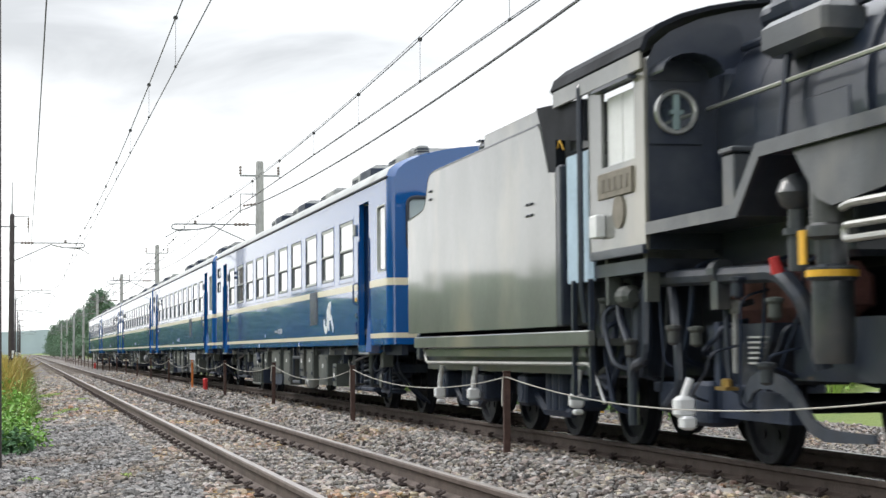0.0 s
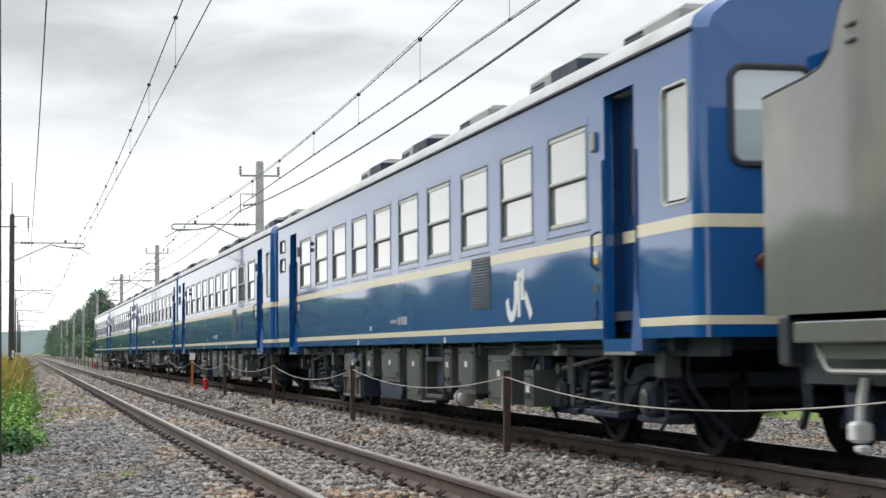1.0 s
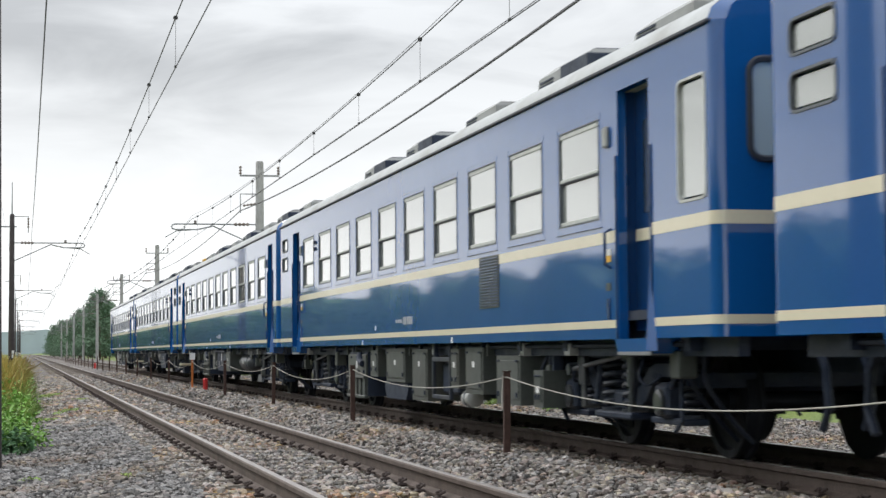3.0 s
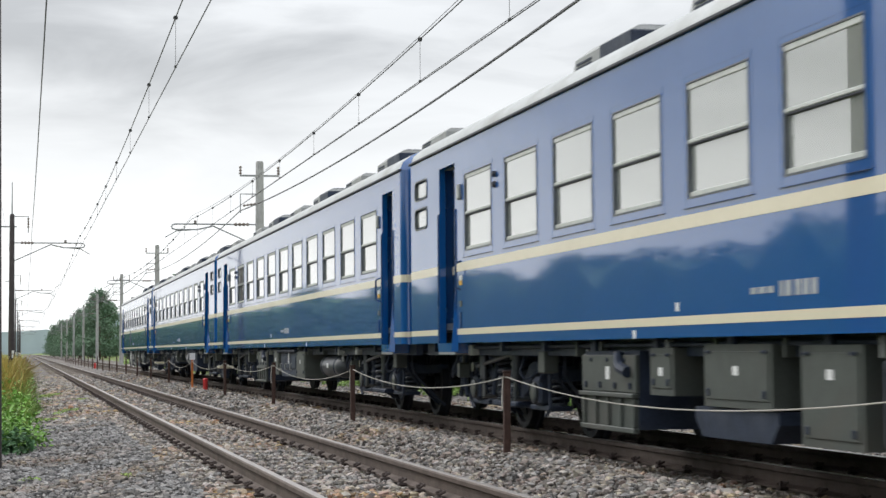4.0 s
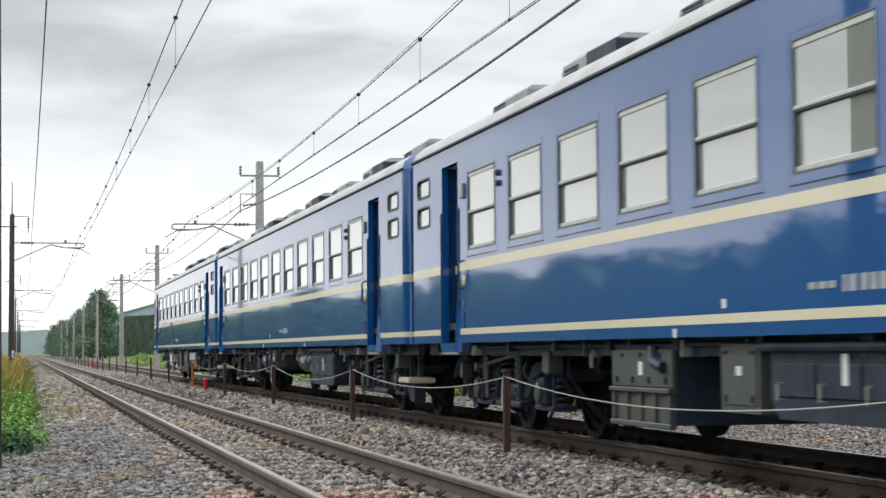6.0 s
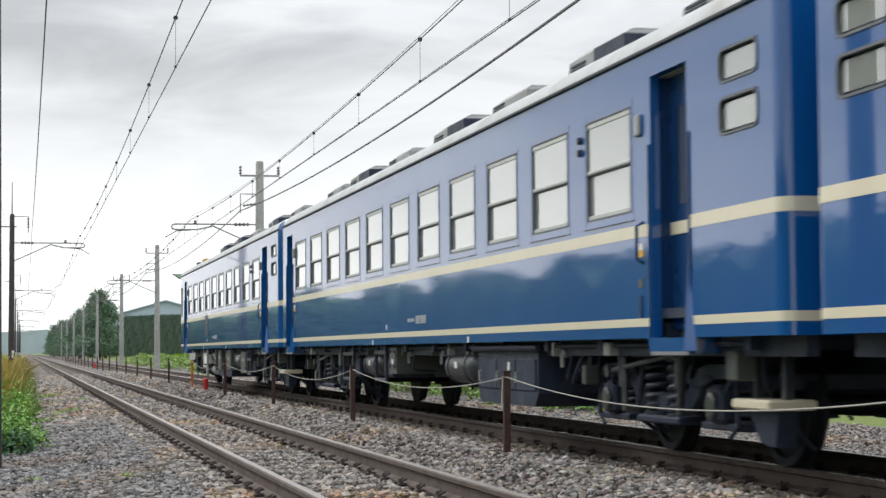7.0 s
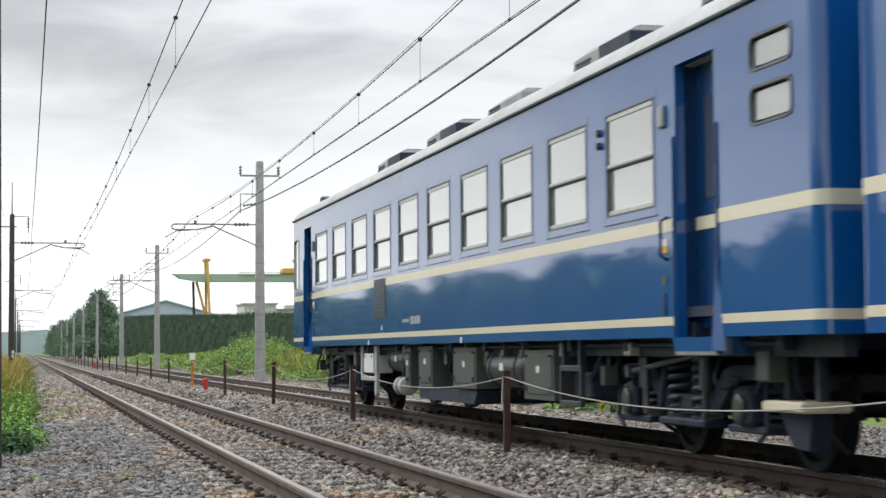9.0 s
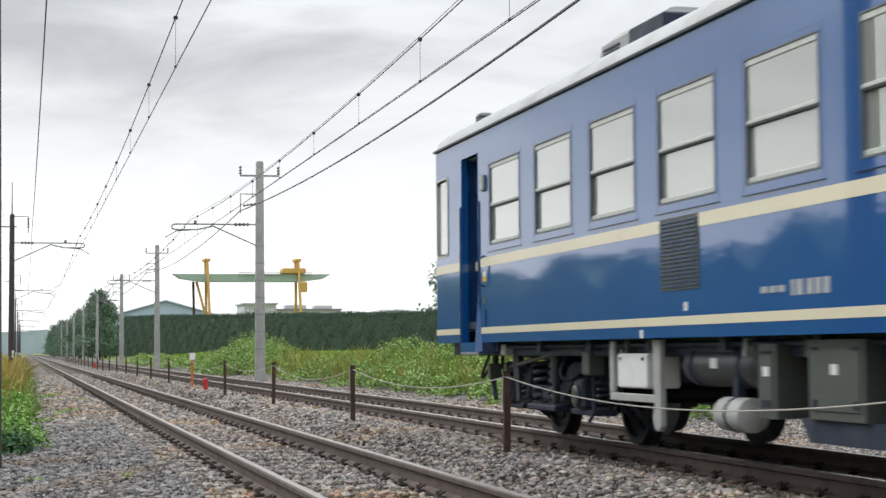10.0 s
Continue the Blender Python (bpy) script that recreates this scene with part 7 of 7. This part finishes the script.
house("warehouse", "large warehouse with blue-grey gabled roof behind the hedge", 14.0, 31.5, 300, 340, 6.9, 9.5, SHEDROOF, SHEDROOF, 0, 0)
house("office_block", "pale works office block behind the hedge", 35.2, 40.6, 296, 306, 8.6, 0, SHEDWALL, SHEDWALL, 4, 7.0)
house("works_building", "long pale works building with flat roof behind the hedge", 40.8, 52.0, 300, 312, 7.7, 0, SHEDWALL, GALV, 6, 5.9)
single("roof_plant", Solid().box(43.0, 46.5, 302, 305, 8.0, 8.7, 0.1), SHEDWALL, "pale plant box on the works roof", "roof plant")
single("roof_plant", Solid().box(48.0, 51.0, 302, 305, 8.0, 8.6, 0.1), SHEDWALL, "pale plant box on the works roof", "roof plant")


# ---- ballast stones ----
def stones(name, seed, n, x0, x1, y0, y1, size, bias, label, material=STONE):
    """Angular crushed stones lying on the ballast bed, where the view passes over it."""
    rng = np.random.default_rng(seed)
    ico = np.array([(0, 0.1, 0.95), (0.89, 0, 0.45), (0.28, 0.85, 0.4), (-0.72, 0.53, 0.5), (-0.72, -0.53, 0.4), (0.28, -0.85, 0.5), (0.7, 0.1, -0.6), (0.0, 0.7, -0.6), (-0.6, 0.0, -0.6), (0.0, -0.7, -0.6)])
    faces = np.array([(0, 1, 2), (0, 2, 3), (0, 3, 4), (0, 4, 5), (0, 5, 1), (1, 6, 2), (2, 6, 7), (2, 7, 3), (3, 7, 8), (3, 8, 4), (4, 8, 9), (4, 9, 5), (5, 9, 1), (1, 9, 6)])
    y = y0 + (y1 - y0) * rng.uniform(0, 1, n) ** bias
    x = rng.uniform(x0, x1, n)
    ok = (x < 0.55 * y + 0.3) & (x > -0.6)
    for tx in (NEAR_X, TRAIN_X):
        ok &= np.abs(np.abs(x - tx) - 0.566) > 0.07
    x, y = x[ok], y[ok]
    n = len(x)
    sz = size * np.exp(np.clip(rng.normal(0, 0.30, n), -0.6, 0.55)) * (1 + y / 160)
    on_track = (np.abs(x - NEAR_X) < 0.95) | (np.abs(x - TRAIN_X) < 0.95)
    sl = np.abs(((y - 8.0) / 0.62 + 0.5) % 1.0 - 0.5) * 0.62 < 0.115
    z = GZ(x) + rng.uniform(-0.012, 0.026, n) - np.where(on_track, 0.005, 0.0)
    z = np.where(on_track & sl, np.maximum(z, -0.168), z)
    drop = on_track & sl & (rng.uniform(0, 1, n) < 0.25)
    x, y, z, sz = x[~drop], y[~drop], z[~drop], sz[~drop]
    n = len(x)
    a = rng.uniform(0, 2 * np.pi, n)
    sc = rng.uniform(0.6, 1.25, (n, 3)) * np.array([1.1, 1.0, 0.75])
    jit = np.clip(rng.normal(0, 0.13, (n, len(ico), 3)), -0.25, 0.25)
    v = (ico[None] + jit) * sc[:, None, :]
    tilt = rng.normal(0, 0.35, n)
    c, s_ = np.cos(tilt)[:, None], np.sin(tilt)[:, None]
    v[..., 1], v[..., 2] = v[..., 1] * c - v[..., 2] * s_, v[..., 1] * s_ + v[..., 2] * c
    c, s_ = np.cos(a)[:, None], np.sin(a)[:, None]
    v[..., 0], v[..., 1] = v[..., 0] * c - v[..., 1] * s_, v[..., 0] * s_ + v[..., 1] * c
    v = v * (sz / 2)[:, None, None] + np.stack([x, y, z], 1)[:, None, :]
    f = (np.arange(n) * len(ico))[:, None, None] + faces[None]
    ob = new(name, mesh_np(name, v.reshape(-1, 3), f.reshape(-1, 3), material))
    tagged(ob, label, "ballast", kind="stuff")


stones("shoulder_stones", 43, 26000, -0.5, 1.25, 9.6, 28.0, 0.046, 1.15, "loose dark grey crushed stones on the ballast shoulder", STONEGREY)
stones("ballast_stones", 41, 136000, 1.25, 10.7, 9.6, 28.0, 0.044, 1.15, "loose grey and rust-brown crushed ballast stones")
stones("far_ballast_stones", 42, 60000, -0.5, 9.9, 27.5, 85.0, 0.058, 1.5, "loose grey and brown ballast stones further along")
# ---- what moves ----
def motions():
    for ob, offset in MOVERS:
        walk(ob, train_rows(offset))
    for w, (x, y, z), r in WHEELS:
        turn = math.degrees(SPEED / 30 / r)
        walk(w, [(i / 30, pose(x, y, z, (turn * i) % 360)) for i in range(301)])


motions()
